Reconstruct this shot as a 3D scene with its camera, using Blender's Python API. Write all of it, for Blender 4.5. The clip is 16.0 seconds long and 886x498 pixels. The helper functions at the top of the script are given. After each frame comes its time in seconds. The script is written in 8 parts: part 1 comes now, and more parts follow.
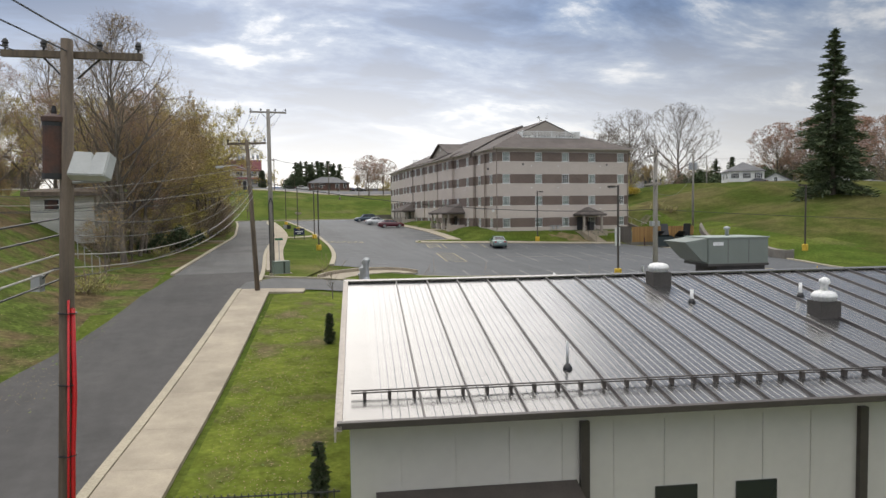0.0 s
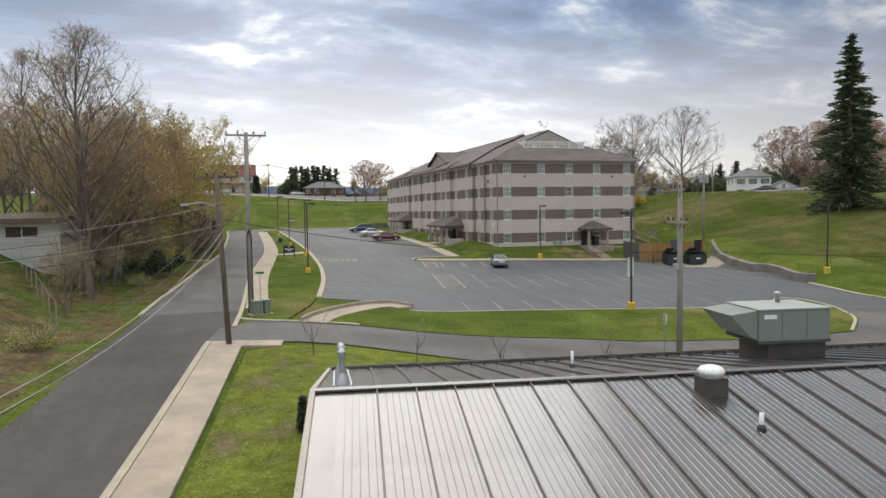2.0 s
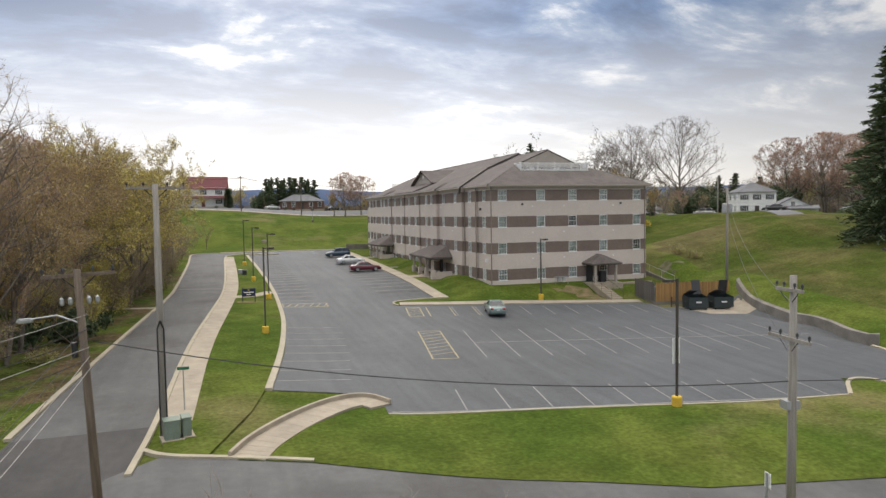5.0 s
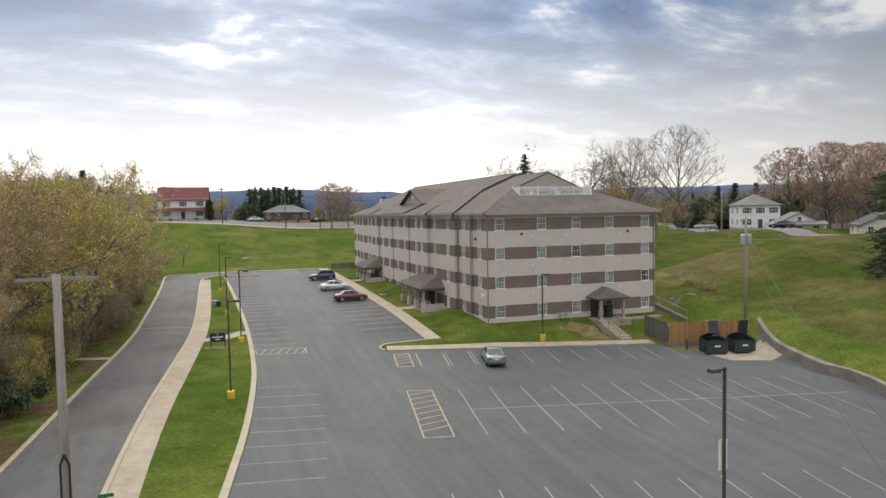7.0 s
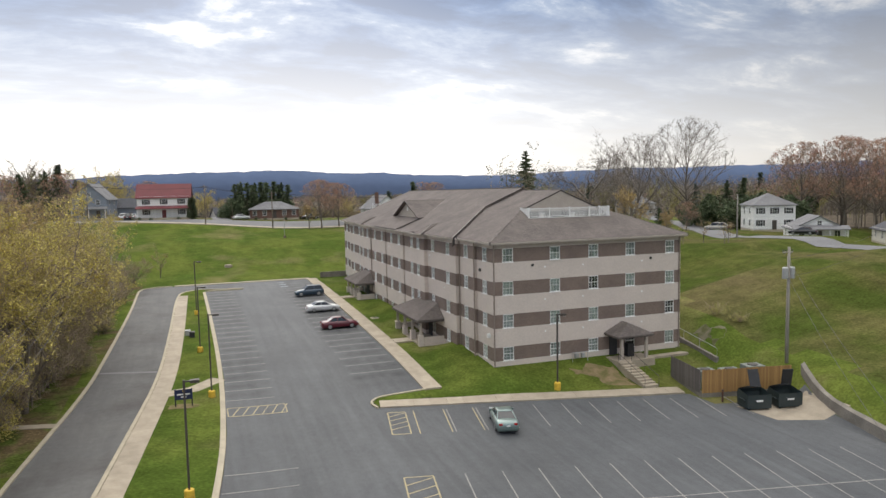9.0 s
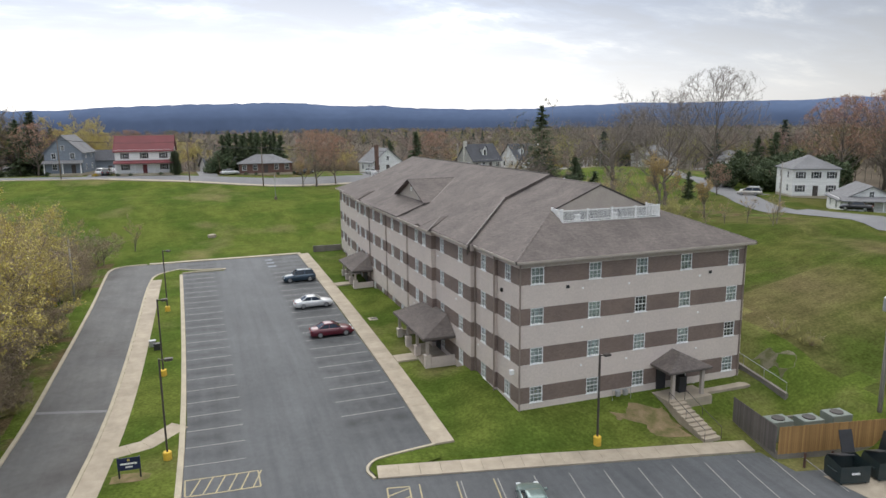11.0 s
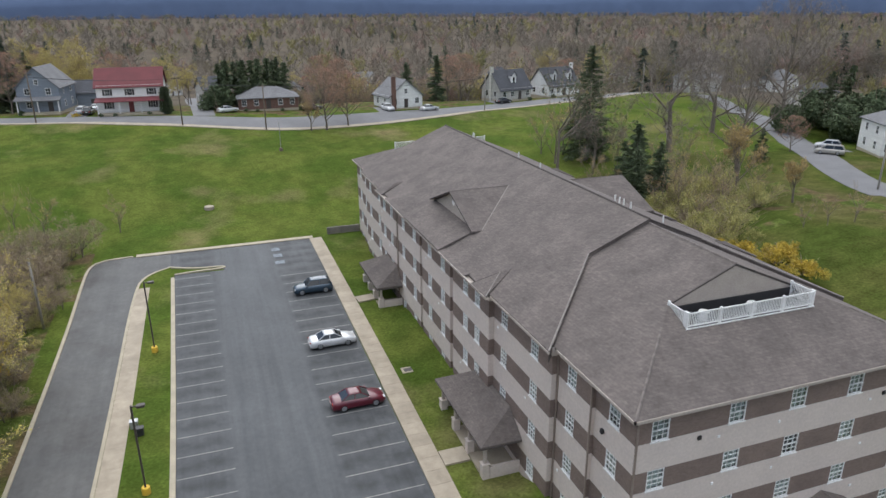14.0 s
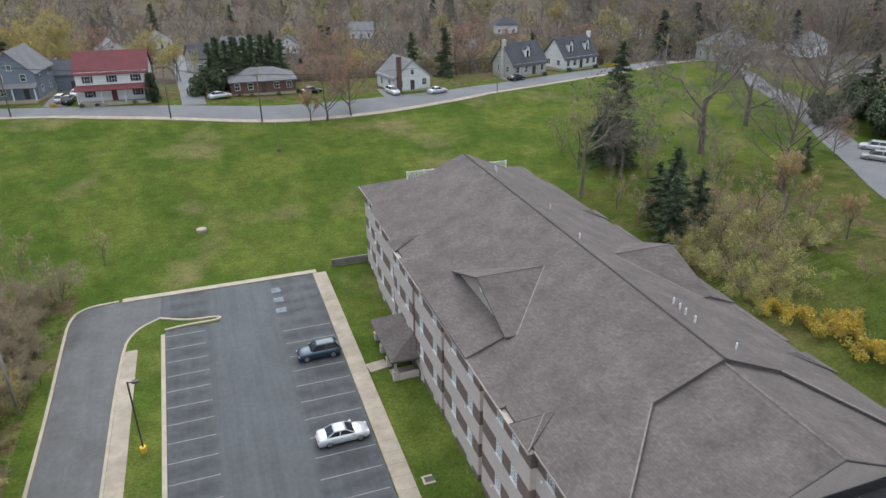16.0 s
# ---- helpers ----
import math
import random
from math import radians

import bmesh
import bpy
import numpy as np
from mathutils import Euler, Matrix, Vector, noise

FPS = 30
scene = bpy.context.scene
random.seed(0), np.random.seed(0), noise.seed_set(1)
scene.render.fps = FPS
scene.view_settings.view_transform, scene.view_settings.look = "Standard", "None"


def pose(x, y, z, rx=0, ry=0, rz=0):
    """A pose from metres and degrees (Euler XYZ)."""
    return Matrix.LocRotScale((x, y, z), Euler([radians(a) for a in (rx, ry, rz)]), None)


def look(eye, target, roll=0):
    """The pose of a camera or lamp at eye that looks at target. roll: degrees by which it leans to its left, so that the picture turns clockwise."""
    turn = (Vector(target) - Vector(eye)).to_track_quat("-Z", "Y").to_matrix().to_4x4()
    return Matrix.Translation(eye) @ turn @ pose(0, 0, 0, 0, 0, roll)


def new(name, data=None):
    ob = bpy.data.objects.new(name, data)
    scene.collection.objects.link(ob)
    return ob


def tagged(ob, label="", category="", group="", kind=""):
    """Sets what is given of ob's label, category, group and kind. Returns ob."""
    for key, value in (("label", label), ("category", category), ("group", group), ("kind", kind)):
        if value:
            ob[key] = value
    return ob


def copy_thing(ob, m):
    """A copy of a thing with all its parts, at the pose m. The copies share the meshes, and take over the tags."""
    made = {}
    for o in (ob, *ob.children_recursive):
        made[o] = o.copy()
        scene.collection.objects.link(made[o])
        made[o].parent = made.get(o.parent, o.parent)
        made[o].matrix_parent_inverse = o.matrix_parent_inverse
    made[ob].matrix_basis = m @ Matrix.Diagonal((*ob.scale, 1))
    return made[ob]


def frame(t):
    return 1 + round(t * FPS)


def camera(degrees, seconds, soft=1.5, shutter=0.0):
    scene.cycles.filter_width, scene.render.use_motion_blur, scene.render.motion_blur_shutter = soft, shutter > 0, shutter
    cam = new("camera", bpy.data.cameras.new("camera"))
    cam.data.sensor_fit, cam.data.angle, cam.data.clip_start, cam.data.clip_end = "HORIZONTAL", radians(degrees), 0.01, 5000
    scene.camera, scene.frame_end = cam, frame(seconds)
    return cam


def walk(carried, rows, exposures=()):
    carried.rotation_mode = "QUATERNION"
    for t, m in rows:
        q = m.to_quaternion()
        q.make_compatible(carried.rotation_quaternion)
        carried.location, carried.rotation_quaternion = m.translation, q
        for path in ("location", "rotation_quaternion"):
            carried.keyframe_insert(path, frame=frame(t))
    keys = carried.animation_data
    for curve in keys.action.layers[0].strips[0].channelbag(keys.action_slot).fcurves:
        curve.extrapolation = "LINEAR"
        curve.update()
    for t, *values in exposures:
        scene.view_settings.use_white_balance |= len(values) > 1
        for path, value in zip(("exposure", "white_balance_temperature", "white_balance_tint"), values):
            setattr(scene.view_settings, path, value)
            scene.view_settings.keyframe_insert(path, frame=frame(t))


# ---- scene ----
cam = camera(66.3, 16.0)
METRES, EYE, TILT, LEAN, TURN = 93.0, 11.0, -3.1, 0.8, -17.3
ROWS = [
    (0.0, 0.0, 0.0, 0.0, 0.0, 0.0, 0.0),
    (0.5, 0.0001, 0.006, 0.0069, -0.2, -0.07, 0.11),
    (1.0, 0.0003, 0.0202, 0.0134, -0.18, -0.09, 0.11),
    (1.5, 0.001, 0.0344, 0.0198, -0.01, -0.11, 0.12),
    (2.0, 0.0015, 0.0513, 0.0275, -0.09, -0.12, 0.09),
    (2.5, 0.0019, 0.0707, 0.0362, -0.29, -0.1, 0.12),
    (3.0, 0.0021, 0.0907, 0.0444, -0.49, -0.07, 0.1),
    (3.5, 0.0018, 0.1131, 0.0524, -0.72, -0.03, 0.08),
    (4.0, 0.0009, 0.1371, 0.0607, -0.95, 0.02, 0.11),
    (6.5, -0.0007, 0.2481, 0.1029, -2.1, 0.12, 0.29),
    (7.0, -0.0002, 0.2661, 0.1172, -2.27, 0.07, 0.31),
    (7.5, -0.0003, 0.2862, 0.1324, -2.42, 0.02, 0.37),
    (8.0, -0.0, 0.3078, 0.1468, -2.55, -0.07, 0.43),
    (10.5, -0.0065, 0.4802, 0.2221, -3.0, -5.87, 0.14),
    (11.0, -0.0062, 0.5183, 0.2413, -2.71, -7.21, 0.02),
    (11.5, -0.0136, 0.5572, 0.2614, -2.83, -8.61, -0.04),
    (12.0, -0.0183, 0.5943, 0.2813, -2.97, -10.07, -0.06),
    (12.5, -0.0239, 0.6297, 0.3014, -3.06, -11.52, -0.08),
    (13.0, -0.0294, 0.6628, 0.3206, -3.01, -12.97, -0.08),
    (13.5, -0.0363, 0.6961, 0.3416, -2.62, -14.48, -0.22),
    (14.0, -0.0426, 0.7291, 0.3631, -2.06, -16.51, -0.34),
    (14.5, -0.0483, 0.7634, 0.3838, -1.77, -18.77, -0.38),
    (15.0, -0.053, 0.7961, 0.4081, -1.91, -20.87, -0.4),
    (15.5, -0.0582, 0.8327, 0.4397, -2.04, -22.05, -0.42),
    (16.0, -0.0631, 0.8686, 0.473, -2.13, -22.1, -0.42),
]
walk(cam, [(t, pose(-37.1, -93.5, EYE, TILT, LEAN, TURN) @ pose(METRES * x, METRES * y, METRES * z, 90 + pitch, roll, yaw)) for t, x, y, z, yaw, pitch, roll in ROWS],
     [(0.0, -0.14, 6700, 10), (2.0, -0.11, 6700, 10), (4.0, -0.04, 6800, 11), (8.0, 0.0, 6850, 11), (10.5, 0.04, 6500, 10), (13.0, -0.02, 6250, 11), (16.0, 0.03, 6050, 10)])


# ---------- world, sun, exposure ----------
SUN_ELEV, SUN_AZ = radians(37), radians(4)          # azimuth from +y towards +x
world = bpy.data.worlds.new("world")
scene.world = world
world.use_nodes = True
wn, wl = world.node_tree.nodes, world.node_tree.links
wn.clear()
w_out, w_bg = wn.new("ShaderNodeOutputWorld"), wn.new("ShaderNodeBackground")
w_sky = wn.new("ShaderNodeTexSky")
w_sky.sky_type, w_sky.sun_disc, w_sky.sun_elevation, w_sky.sun_rotation = "NISHITA", False, SUN_ELEV, SUN_AZ
w_dim = wn.new("ShaderNodeMixRGB")
w_dim.blend_type, w_dim.inputs[0].default_value, w_dim.inputs[2].default_value = "MULTIPLY", 1.0, (0.1, 0.1, 0.1, 1)
# a cloud layer: noise on a flat sheet far overhead
w_tc, w_sep = wn.new("ShaderNodeTexCoord"), wn.new("ShaderNodeSeparateXYZ")
w_add, w_max = wn.new("ShaderNodeMath"), wn.new("ShaderNodeMath")
w_max.operation, w_max.inputs[1].default_value = "MAXIMUM", 0.0
w_add.operation, w_add.inputs[1].default_value = "ADD", 0.19
w_dx, w_dy = wn.new("ShaderNodeMath"), wn.new("ShaderNodeMath")
w_dx.operation = w_dy.operation = "DIVIDE"
w_com = wn.new("ShaderNodeCombineXYZ")
w_map = wn.new("ShaderNodeMapping")
w_map.inputs["Rotation"].default_value = (0, 0, radians(-12))
w_map.inputs["Scale"].default_value = (0.8, 1.3, 1.0)
w_map.inputs["Location"].default_value = (7.1, 2.4, 0.0)
w_no = wn.new("ShaderNodeTexNoise")
w_no.inputs["Scale"].default_value, w_no.inputs["Detail"].default_value, w_no.inputs["Roughness"].default_value = 2.0, 12.0, 0.60
w_no.inputs["Distortion"].default_value = 0.25
w_ramp = wn.new("ShaderNodeValToRGB")
cr = w_ramp.color_ramp
cr.elements[0].position, cr.elements[0].color = 0.42, (0.125, 0.185, 0.315, 1)
cr.elements[1].position, cr.elements[1].color = 0.655, (0.92, 0.93, 0.95, 1)
e = cr.elements.new(0.495)
e.color = (0.17, 0.255, 0.43, 1)
e = cr.elements.new(0.56)
e.color = (0.305, 0.39, 0.54, 1)
# a pale glow along the horizon, under the cloud deck
w_hz = wn.new("ShaderNodeMapRange")
w_hz.inputs["From Min"].default_value, w_hz.inputs["From Max"].default_value = 0.04, 0.27
w_hz.inputs["To Min"].default_value, w_hz.inputs["To Max"].default_value = 0.9, 0.0
w_mixh, w_mix = wn.new("ShaderNodeMixRGB"), wn.new("ShaderNodeMixRGB")
w_mixh.inputs[2].default_value = (0.98, 0.97, 0.96, 1)
w_mix.inputs[0].default_value = 0.92
wl.new(w_tc.outputs["Generated"], w_sep.inputs[0])
wl.new(w_sep.outputs["Z"], w_max.inputs[0])
wl.new(w_max.outputs[0], w_add.inputs[0])
for k, d in (("X", w_dx), ("Y", w_dy)):
    wl.new(w_sep.outputs[k], d.inputs[0])
    wl.new(w_add.outputs[0], d.inputs[1])
    wl.new(d.outputs[0], w_com.inputs[k])
wl.new(w_com.outputs[0], w_map.inputs[0])
wl.new(w_map.outputs[0], w_no.inputs["Vector"])
wl.new(w_no.outputs["Fac"], w_ramp.inputs[0])
wl.new(w_sep.outputs["Z"], w_hz.inputs["Value"])
wl.new(w_hz.outputs[0], w_mixh.inputs[0])
wl.new(w_ramp.outputs[0], w_mixh.inputs[1])
wl.new(w_sky.outputs[0], w_dim.inputs[1])
wl.new(w_dim.outputs[0], w_mix.inputs[1])
w_zen, w_mixz = wn.new("ShaderNodeMapRange"), wn.new("ShaderNodeMixRGB")      # thinner, brighter cloud towards the zenith
w_zen.inputs["From Min"].default_value, w_zen.inputs["From Max"].default_value = 0.36, 0.95
w_zen.inputs["To Min"].default_value, w_zen.inputs["To Max"].default_value = 0.0, 0.85
w_mixz.inputs[2].default_value = (2.05, 2.02, 1.95, 1)
wl.new(w_sep.outputs["Z"], w_zen.inputs["Value"])
wl.new(w_zen.outputs[0], w_mixz.inputs[0])
wl.new(w_mixh.outputs[0], w_mixz.inputs[1])
w_dot, w_pow, w_glow = wn.new("ShaderNodeVectorMath"), wn.new("ShaderNodeMath"), wn.new("ShaderNodeMixRGB")      # veiled sun behind the cloud
w_dot.operation = "DOT_PRODUCT"
w_dot.inputs[1].default_value = (math.sin(SUN_AZ) * math.cos(SUN_ELEV), math.cos(SUN_AZ) * math.cos(SUN_ELEV), math.sin(SUN_ELEV))
w_clp = wn.new("ShaderNodeMath")
w_clp.operation, w_clp.inputs[1].default_value = "MAXIMUM", 0.0
w_pow.operation, w_pow.inputs[1].default_value = "POWER", 26.0
w_glow.inputs[2].default_value = (1.25, 1.22, 1.18, 1)
wl.new(w_tc.outputs["Generated"], w_dot.inputs[0])
wl.new(w_dot.outputs["Value"], w_clp.inputs[0])
wl.new(w_clp.outputs[0], w_pow.inputs[0])
wl.new(w_pow.outputs[0], w_glow.inputs[0])
w_east, w_mule = wn.new("ShaderNodeMapRange"), wn.new("ShaderNodeMixRGB")      # heavier cloud towards the east
w_east.inputs["From Min"].default_value, w_east.inputs["From Max"].default_value = 0.36, 0.80
w_east.inputs["To Min"].default_value, w_east.inputs["To Max"].default_value = 1.0, 0.54
w_mule.blend_type, w_mule.inputs[0].default_value = "MULTIPLY", 1.0
wl.new(w_sep.outputs["X"], w_east.inputs["Value"])
wl.new(w_mixz.outputs[0], w_mule.inputs[1])
wl.new(w_east.outputs[0], w_mule.inputs[2])
wl.new(w_mule.outputs[0], w_glow.inputs[1])
wl.new(w_glow.outputs[0], w_mix.inputs[2])
wl.new(w_mix.outputs[0], w_bg.inputs[0])
w_bg.inputs[1].default_value = 1.38
wl.new(w_bg.outputs[0], w_out.inputs[0])

sun = new("sun", bpy.data.lights.new("sun", "SUN"))
sun.data.energy, sun.data.angle, sun.data.color = 1.1, radians(48), (1.0, 0.965, 0.915)
s_dir = Vector((math.sin(SUN_AZ) * math.cos(SUN_ELEV), math.cos(SUN_AZ) * math.cos(SUN_ELEV), math.sin(SUN_ELEV)))
sun.matrix_world = look(s_dir * 100, (0, 0, 0))


# ---------- materials ----------
def material(name, col, rough=0.8, col2=None, scale=1.0, fine=None, bump=0.0, bump_scale=None, metal=0.0, spec=0.5,
             random_value=0.0, stretch=(1, 1, 1), mix=(0.35, 0.65), col3=None, scale3=0.1, mix3=(0.5, 0.7), island=False, strong=0.18):
    """A procedural surface: two colours mixed by a coarse noise, a third by a broad one, fine grain and a bump, at real-world size."""
    m = bpy.data.materials.new(name)
    m.use_nodes = True
    n, l = m.node_tree.nodes, m.node_tree.links
    b = n["Principled BSDF"]
    b.inputs["Roughness"].default_value, b.inputs["Metallic"].default_value = rough, metal
    b.inputs["Specular IOR Level"].default_value = spec
    tc, mp = n.new("ShaderNodeTexCoord"), n.new("ShaderNodeMapping")
    mp.inputs["Scale"].default_value = stretch
    l.new(tc.outputs["Object"], mp.inputs[0])

    def noise_ramp(sc, lo, hi, detail=6.0):
        t, r = n.new("ShaderNodeTexNoise"), n.new("ShaderNodeMapRange")
        t.inputs["Scale"].default_value, t.inputs["Detail"].default_value = sc, detail
        r.inputs["From Min"].default_value, r.inputs["From Max"].default_value = lo, hi
        l.new(mp.outputs[0], t.inputs["Vector"])
        l.new(t.outputs["Fac"], r.inputs["Value"])
        return t, r.outputs[0]

    def mixed(fac, a, c, blend="MIX"):
        x = n.new("ShaderNodeMixRGB")
        x.blend_type = blend
        for k, v in enumerate((fac, a, c)):
            if isinstance(v, (int, float)):
                x.inputs[k].default_value = v
            elif isinstance(v, tuple):
                x.inputs[k].default_value = (*v, 1)
            else:
                l.new(v, x.inputs[k])
        return x.outputs[0]

    out = mixed(noise_ramp(scale, *mix)[1], col, col2 or tuple(c * 0.75 for c in col))
    if col3:
        out = mixed(noise_ramp(scale3, *mix3)[1], out, col3)
    t, f = noise_ramp(fine or scale * 14, 0.25, 0.75, 3.0)
    g = n.new("ShaderNodeMapRange")
    g.inputs["To Min"].default_value, g.inputs["To Max"].default_value = 1 - strong, 1 + strong
    l.new(f, g.inputs["Value"])
    out = mixed(1.0, out, g.outputs[0], "MULTIPLY")
    if random_value:
        o, r = (n.new("ShaderNodeNewGeometry") if island else n.new("ShaderNodeObjectInfo")), n.new("ShaderNodeMapRange")
        r.inputs["To Min"].default_value, r.inputs["To Max"].default_value = 1 - random_value, 1 + random_value
        l.new(o.outputs["Random Per Island" if island else "Random"], r.inputs["Value"])
        out = mixed(1.0, out, r.outputs[0], "MULTIPLY")
    l.new(out, b.inputs["Base Color"])
    if bump:
        t2, _ = noise_ramp(bump_scale or scale * 10, 0, 1, 4.0)
        bp = n.new("ShaderNodeBump")
        bp.inputs["Strength"].default_value, bp.inputs["Distance"].default_value = bump, 0.05
        l.new(t2.outputs["Fac"], bp.inputs["Height"])
        l.new(bp.outputs[0], b.inputs["Normal"])
    return m


def brick_material(name, col, col2, mortar, width, height, msize=0.01, rough=0.85, bump=0.3, offset=0.5, vary=0.12):
    """Courses of bricks, blocks or shingles in the object's own metres."""
    m = material(name, col, rough, col2, 0.4, strong=0.08)
    n, l = m.node_tree.nodes, m.node_tree.links
    b = n["Principled BSDF"]
    old = b.inputs["Base Color"].links[0].from_socket
    tc, sep, com, br = (n.new(k) for k in ("ShaderNodeTexCoord", "ShaderNodeSeparateXYZ", "ShaderNodeCombineXYZ", "ShaderNodeTexBrick"))
    add = n.new("ShaderNodeMath")
    l.new(tc.outputs["Object"], sep.inputs[0])
    l.new(sep.outputs["X"], add.inputs[0])
    l.new(sep.outputs["Y"], add.inputs[1])
    l.new(add.outputs[0], com.inputs["X"])
    l.new(sep.outputs["Z"], com.inputs["Y"])
    br.inputs["Color1"].default_value, br.inputs["Color2"].default_value = (1 + vary, 1 + vary, 1 + vary, 1), (1 - vary, 1 - vary, 1 - vary, 1)
    br.inputs["Mortar"].default_value = (*mortar, 1)
    br.inputs["Scale"].default_value, br.inputs["Mortar Size"].default_value = 1.0, msize
    br.inputs["Brick Width"].default_value, br.inputs["Row Height"].default_value = width, height
    br.offset = offset
    l.new(com.outputs[0], br.inputs["Vector"])
    x = n.new("ShaderNodeMixRGB")
    x.blend_type, x.inputs[0].default_value = "MULTIPLY", 1.0
    l.new(old, x.inputs[1])
    l.new(br.outputs["Color"], x.inputs[2])
    l.new(x.outputs[0], b.inputs["Base Color"])
    bp = n.new("ShaderNodeBump")
    bp.inputs["Strength"].default_value, bp.inputs["Distance"].default_value, bp.invert = bump, 0.01, True
    l.new(br.outputs["Fac"], bp.inputs["Height"])
    l.new(bp.outputs[0], b.inputs["Normal"])
    return m


def glass_material(name, tint=(0.02, 0.025, 0.03), rough=0.06):
    m = bpy.data.materials.new(name)
    m.use_nodes = True
    b = m.node_tree.nodes["Principled BSDF"]
    b.inputs["Base Color"].default_value, b.inputs["Roughness"].default_value = (*tint, 1), rough
    b.inputs["Specular IOR Level"].default_value = 0.8
    return m


def mottled(m, layers):
    """Multiplies a material's colour by further noises: (scale, stretch, low, high, darkest, lightest) each."""
    n, l = m.node_tree.nodes, m.node_tree.links
    b = n["Principled BSDF"]
    tc = n.new("ShaderNodeTexCoord")
    for sc, stretch, lo, hi, dark, light in layers:
        old = b.inputs["Base Color"].links[0].from_socket
        mp, t, r, x = n.new("ShaderNodeMapping"), n.new("ShaderNodeTexNoise"), n.new("ShaderNodeMapRange"), n.new("ShaderNodeMixRGB")
        mp.inputs["Scale"].default_value = stretch
        t.inputs["Scale"].default_value, t.inputs["Detail"].default_value, t.inputs["Roughness"].default_value = sc, 8.0, 0.62
        r.inputs["From Min"].default_value, r.inputs["From Max"].default_value = lo, hi
        r.inputs["To Min"].default_value, r.inputs["To Max"].default_value = dark, light
        x.blend_type, x.inputs[0].default_value = "MULTIPLY", 1.0
        l.new(tc.outputs["Object"], mp.inputs[0])
        l.new(mp.outputs[0], t.inputs["Vector"])
        l.new(t.outputs["Fac"], r.inputs["Value"])
        l.new(old, x.inputs[1])
        l.new(r.outputs[0], x.inputs[2])
        l.new(x.outputs[0], b.inputs["Base Color"])
    return m


def oil_stained(m, x0, x1, y0, pitch, strength):
    """Old oil and tyre grime down the middle of a row of stalls between x0 and x1, with lines every pitch metres from y0."""
    n, l = m.node_tree.nodes, m.node_tree.links
    b = n["Principled BSDF"]
    old = b.inputs["Base Color"].links[0].from_socket
    tc, sep = n.new("ShaderNodeTexCoord"), n.new("ShaderNodeSeparateXYZ")
    l.new(tc.outputs["Object"], sep.inputs[0])

    def math_node(op, u, v=None):
        q = n.new("ShaderNodeMath")
        q.operation = op
        for k, w in enumerate((u, v)):
            if isinstance(w, (int, float)):
                q.inputs[k].default_value = w
            elif w is not None:
                l.new(w, q.inputs[k])
        return q.outputs[0]

    def step(v, a, c):
        r = n.new("ShaderNodeMapRange")
        r.interpolation_type = "SMOOTHSTEP"
        r.inputs["From Min"].default_value, r.inputs["From Max"].default_value = a, c
        l.new(v, r.inputs["Value"])
        return r.outputs[0]

    t = n.new("ShaderNodeTexNoise")
    t.inputs["Scale"].default_value, t.inputs["Detail"].default_value = 0.7, 7.0
    l.new(tc.outputs["Object"], t.inputs["Vector"])
    wave = math_node("COSINE", math_node("MULTIPLY", math_node("SUBTRACT", sep.outputs["Y"], y0), 2 * math.pi / pitch))
    inside = math_node("MULTIPLY", step(sep.outputs["X"], x0 - 0.3, x0 + 0.7), step(sep.outputs["X"], x1 + 0.7, x1 - 0.7))
    inside = math_node("MULTIPLY", inside, step(sep.outputs["Y"], 0.0, 4.0))
    amount = math_node("MULTIPLY", inside, math_node("ADD", 0.62, math_node("MULTIPLY", wave, -0.38)))
    amount = math_node("MULTIPLY", amount, step(t.outputs["Fac"], 0.2, 0.62))
    x, f = n.new("ShaderNodeMixRGB"), math_node("SUBTRACT", 1.0, math_node("MULTIPLY", amount, strength))
    x.blend_type, x.inputs[0].default_value = "MULTIPLY", 1.0
    l.new(old, x.inputs[1])
    l.new(f, x.inputs[2])
    l.new(x.outputs[0], b.inputs["Base Color"])
    return m


M_GRASS = material("grass_lawn", (0.063, 0.096, 0.017), 0.98, (0.100, 0.124, 0.026), 0.11, fine=4.5, mix=(0.40, 0.60), strong=0.26, bump=0.6, bump_scale=14,
                   col3=(0.175, 0.15, 0.070), scale3=0.075, mix3=(0.56, 0.76), spec=0.02)
mottled(M_GRASS, [(0.45, (1, 1, 1), 0.34, 0.66, 0.80, 1.18), (3.2, (1, 1, 1), 0.32, 0.68, 0.82, 1.18)])
M_TURF = material("rough_hill_turf", (0.056, 0.076, 0.016), 0.98, (0.088, 0.096, 0.026), 0.12, fine=4.5, mix=(0.40, 0.60), strong=0.26, bump=0.6, bump_scale=14,
                  col3=(0.115, 0.098, 0.046), scale3=0.06, mix3=(0.50, 0.72), spec=0.02)
mottled(M_TURF, [(0.45, (1, 1, 1), 0.34, 0.66, 0.78, 1.2), (3.2, (1, 1, 1), 0.32, 0.68, 0.8, 1.2), (0.9, (0.15, 1.4, 1), 0.36, 0.64, 0.9, 1.08)])
M_GRASSY = material("thin_yellow_lawn", (0.150, 0.178, 0.030), 0.95, (0.090, 0.120, 0.018), 0.6, fine=6, strong=0.2, bump=0.4, bump_scale=14, spec=0.05, mix=(0.36, 0.64),
                    col3=(0.155, 0.130, 0.066), scale3=0.6, mix3=(0.54, 0.70))
mottled(M_GRASSY, [(1.6, (1, 1, 1), 0.34, 0.66, 0.78, 1.16), (7.0, (1, 1, 1), 0.32, 0.68, 0.80, 1.18)])
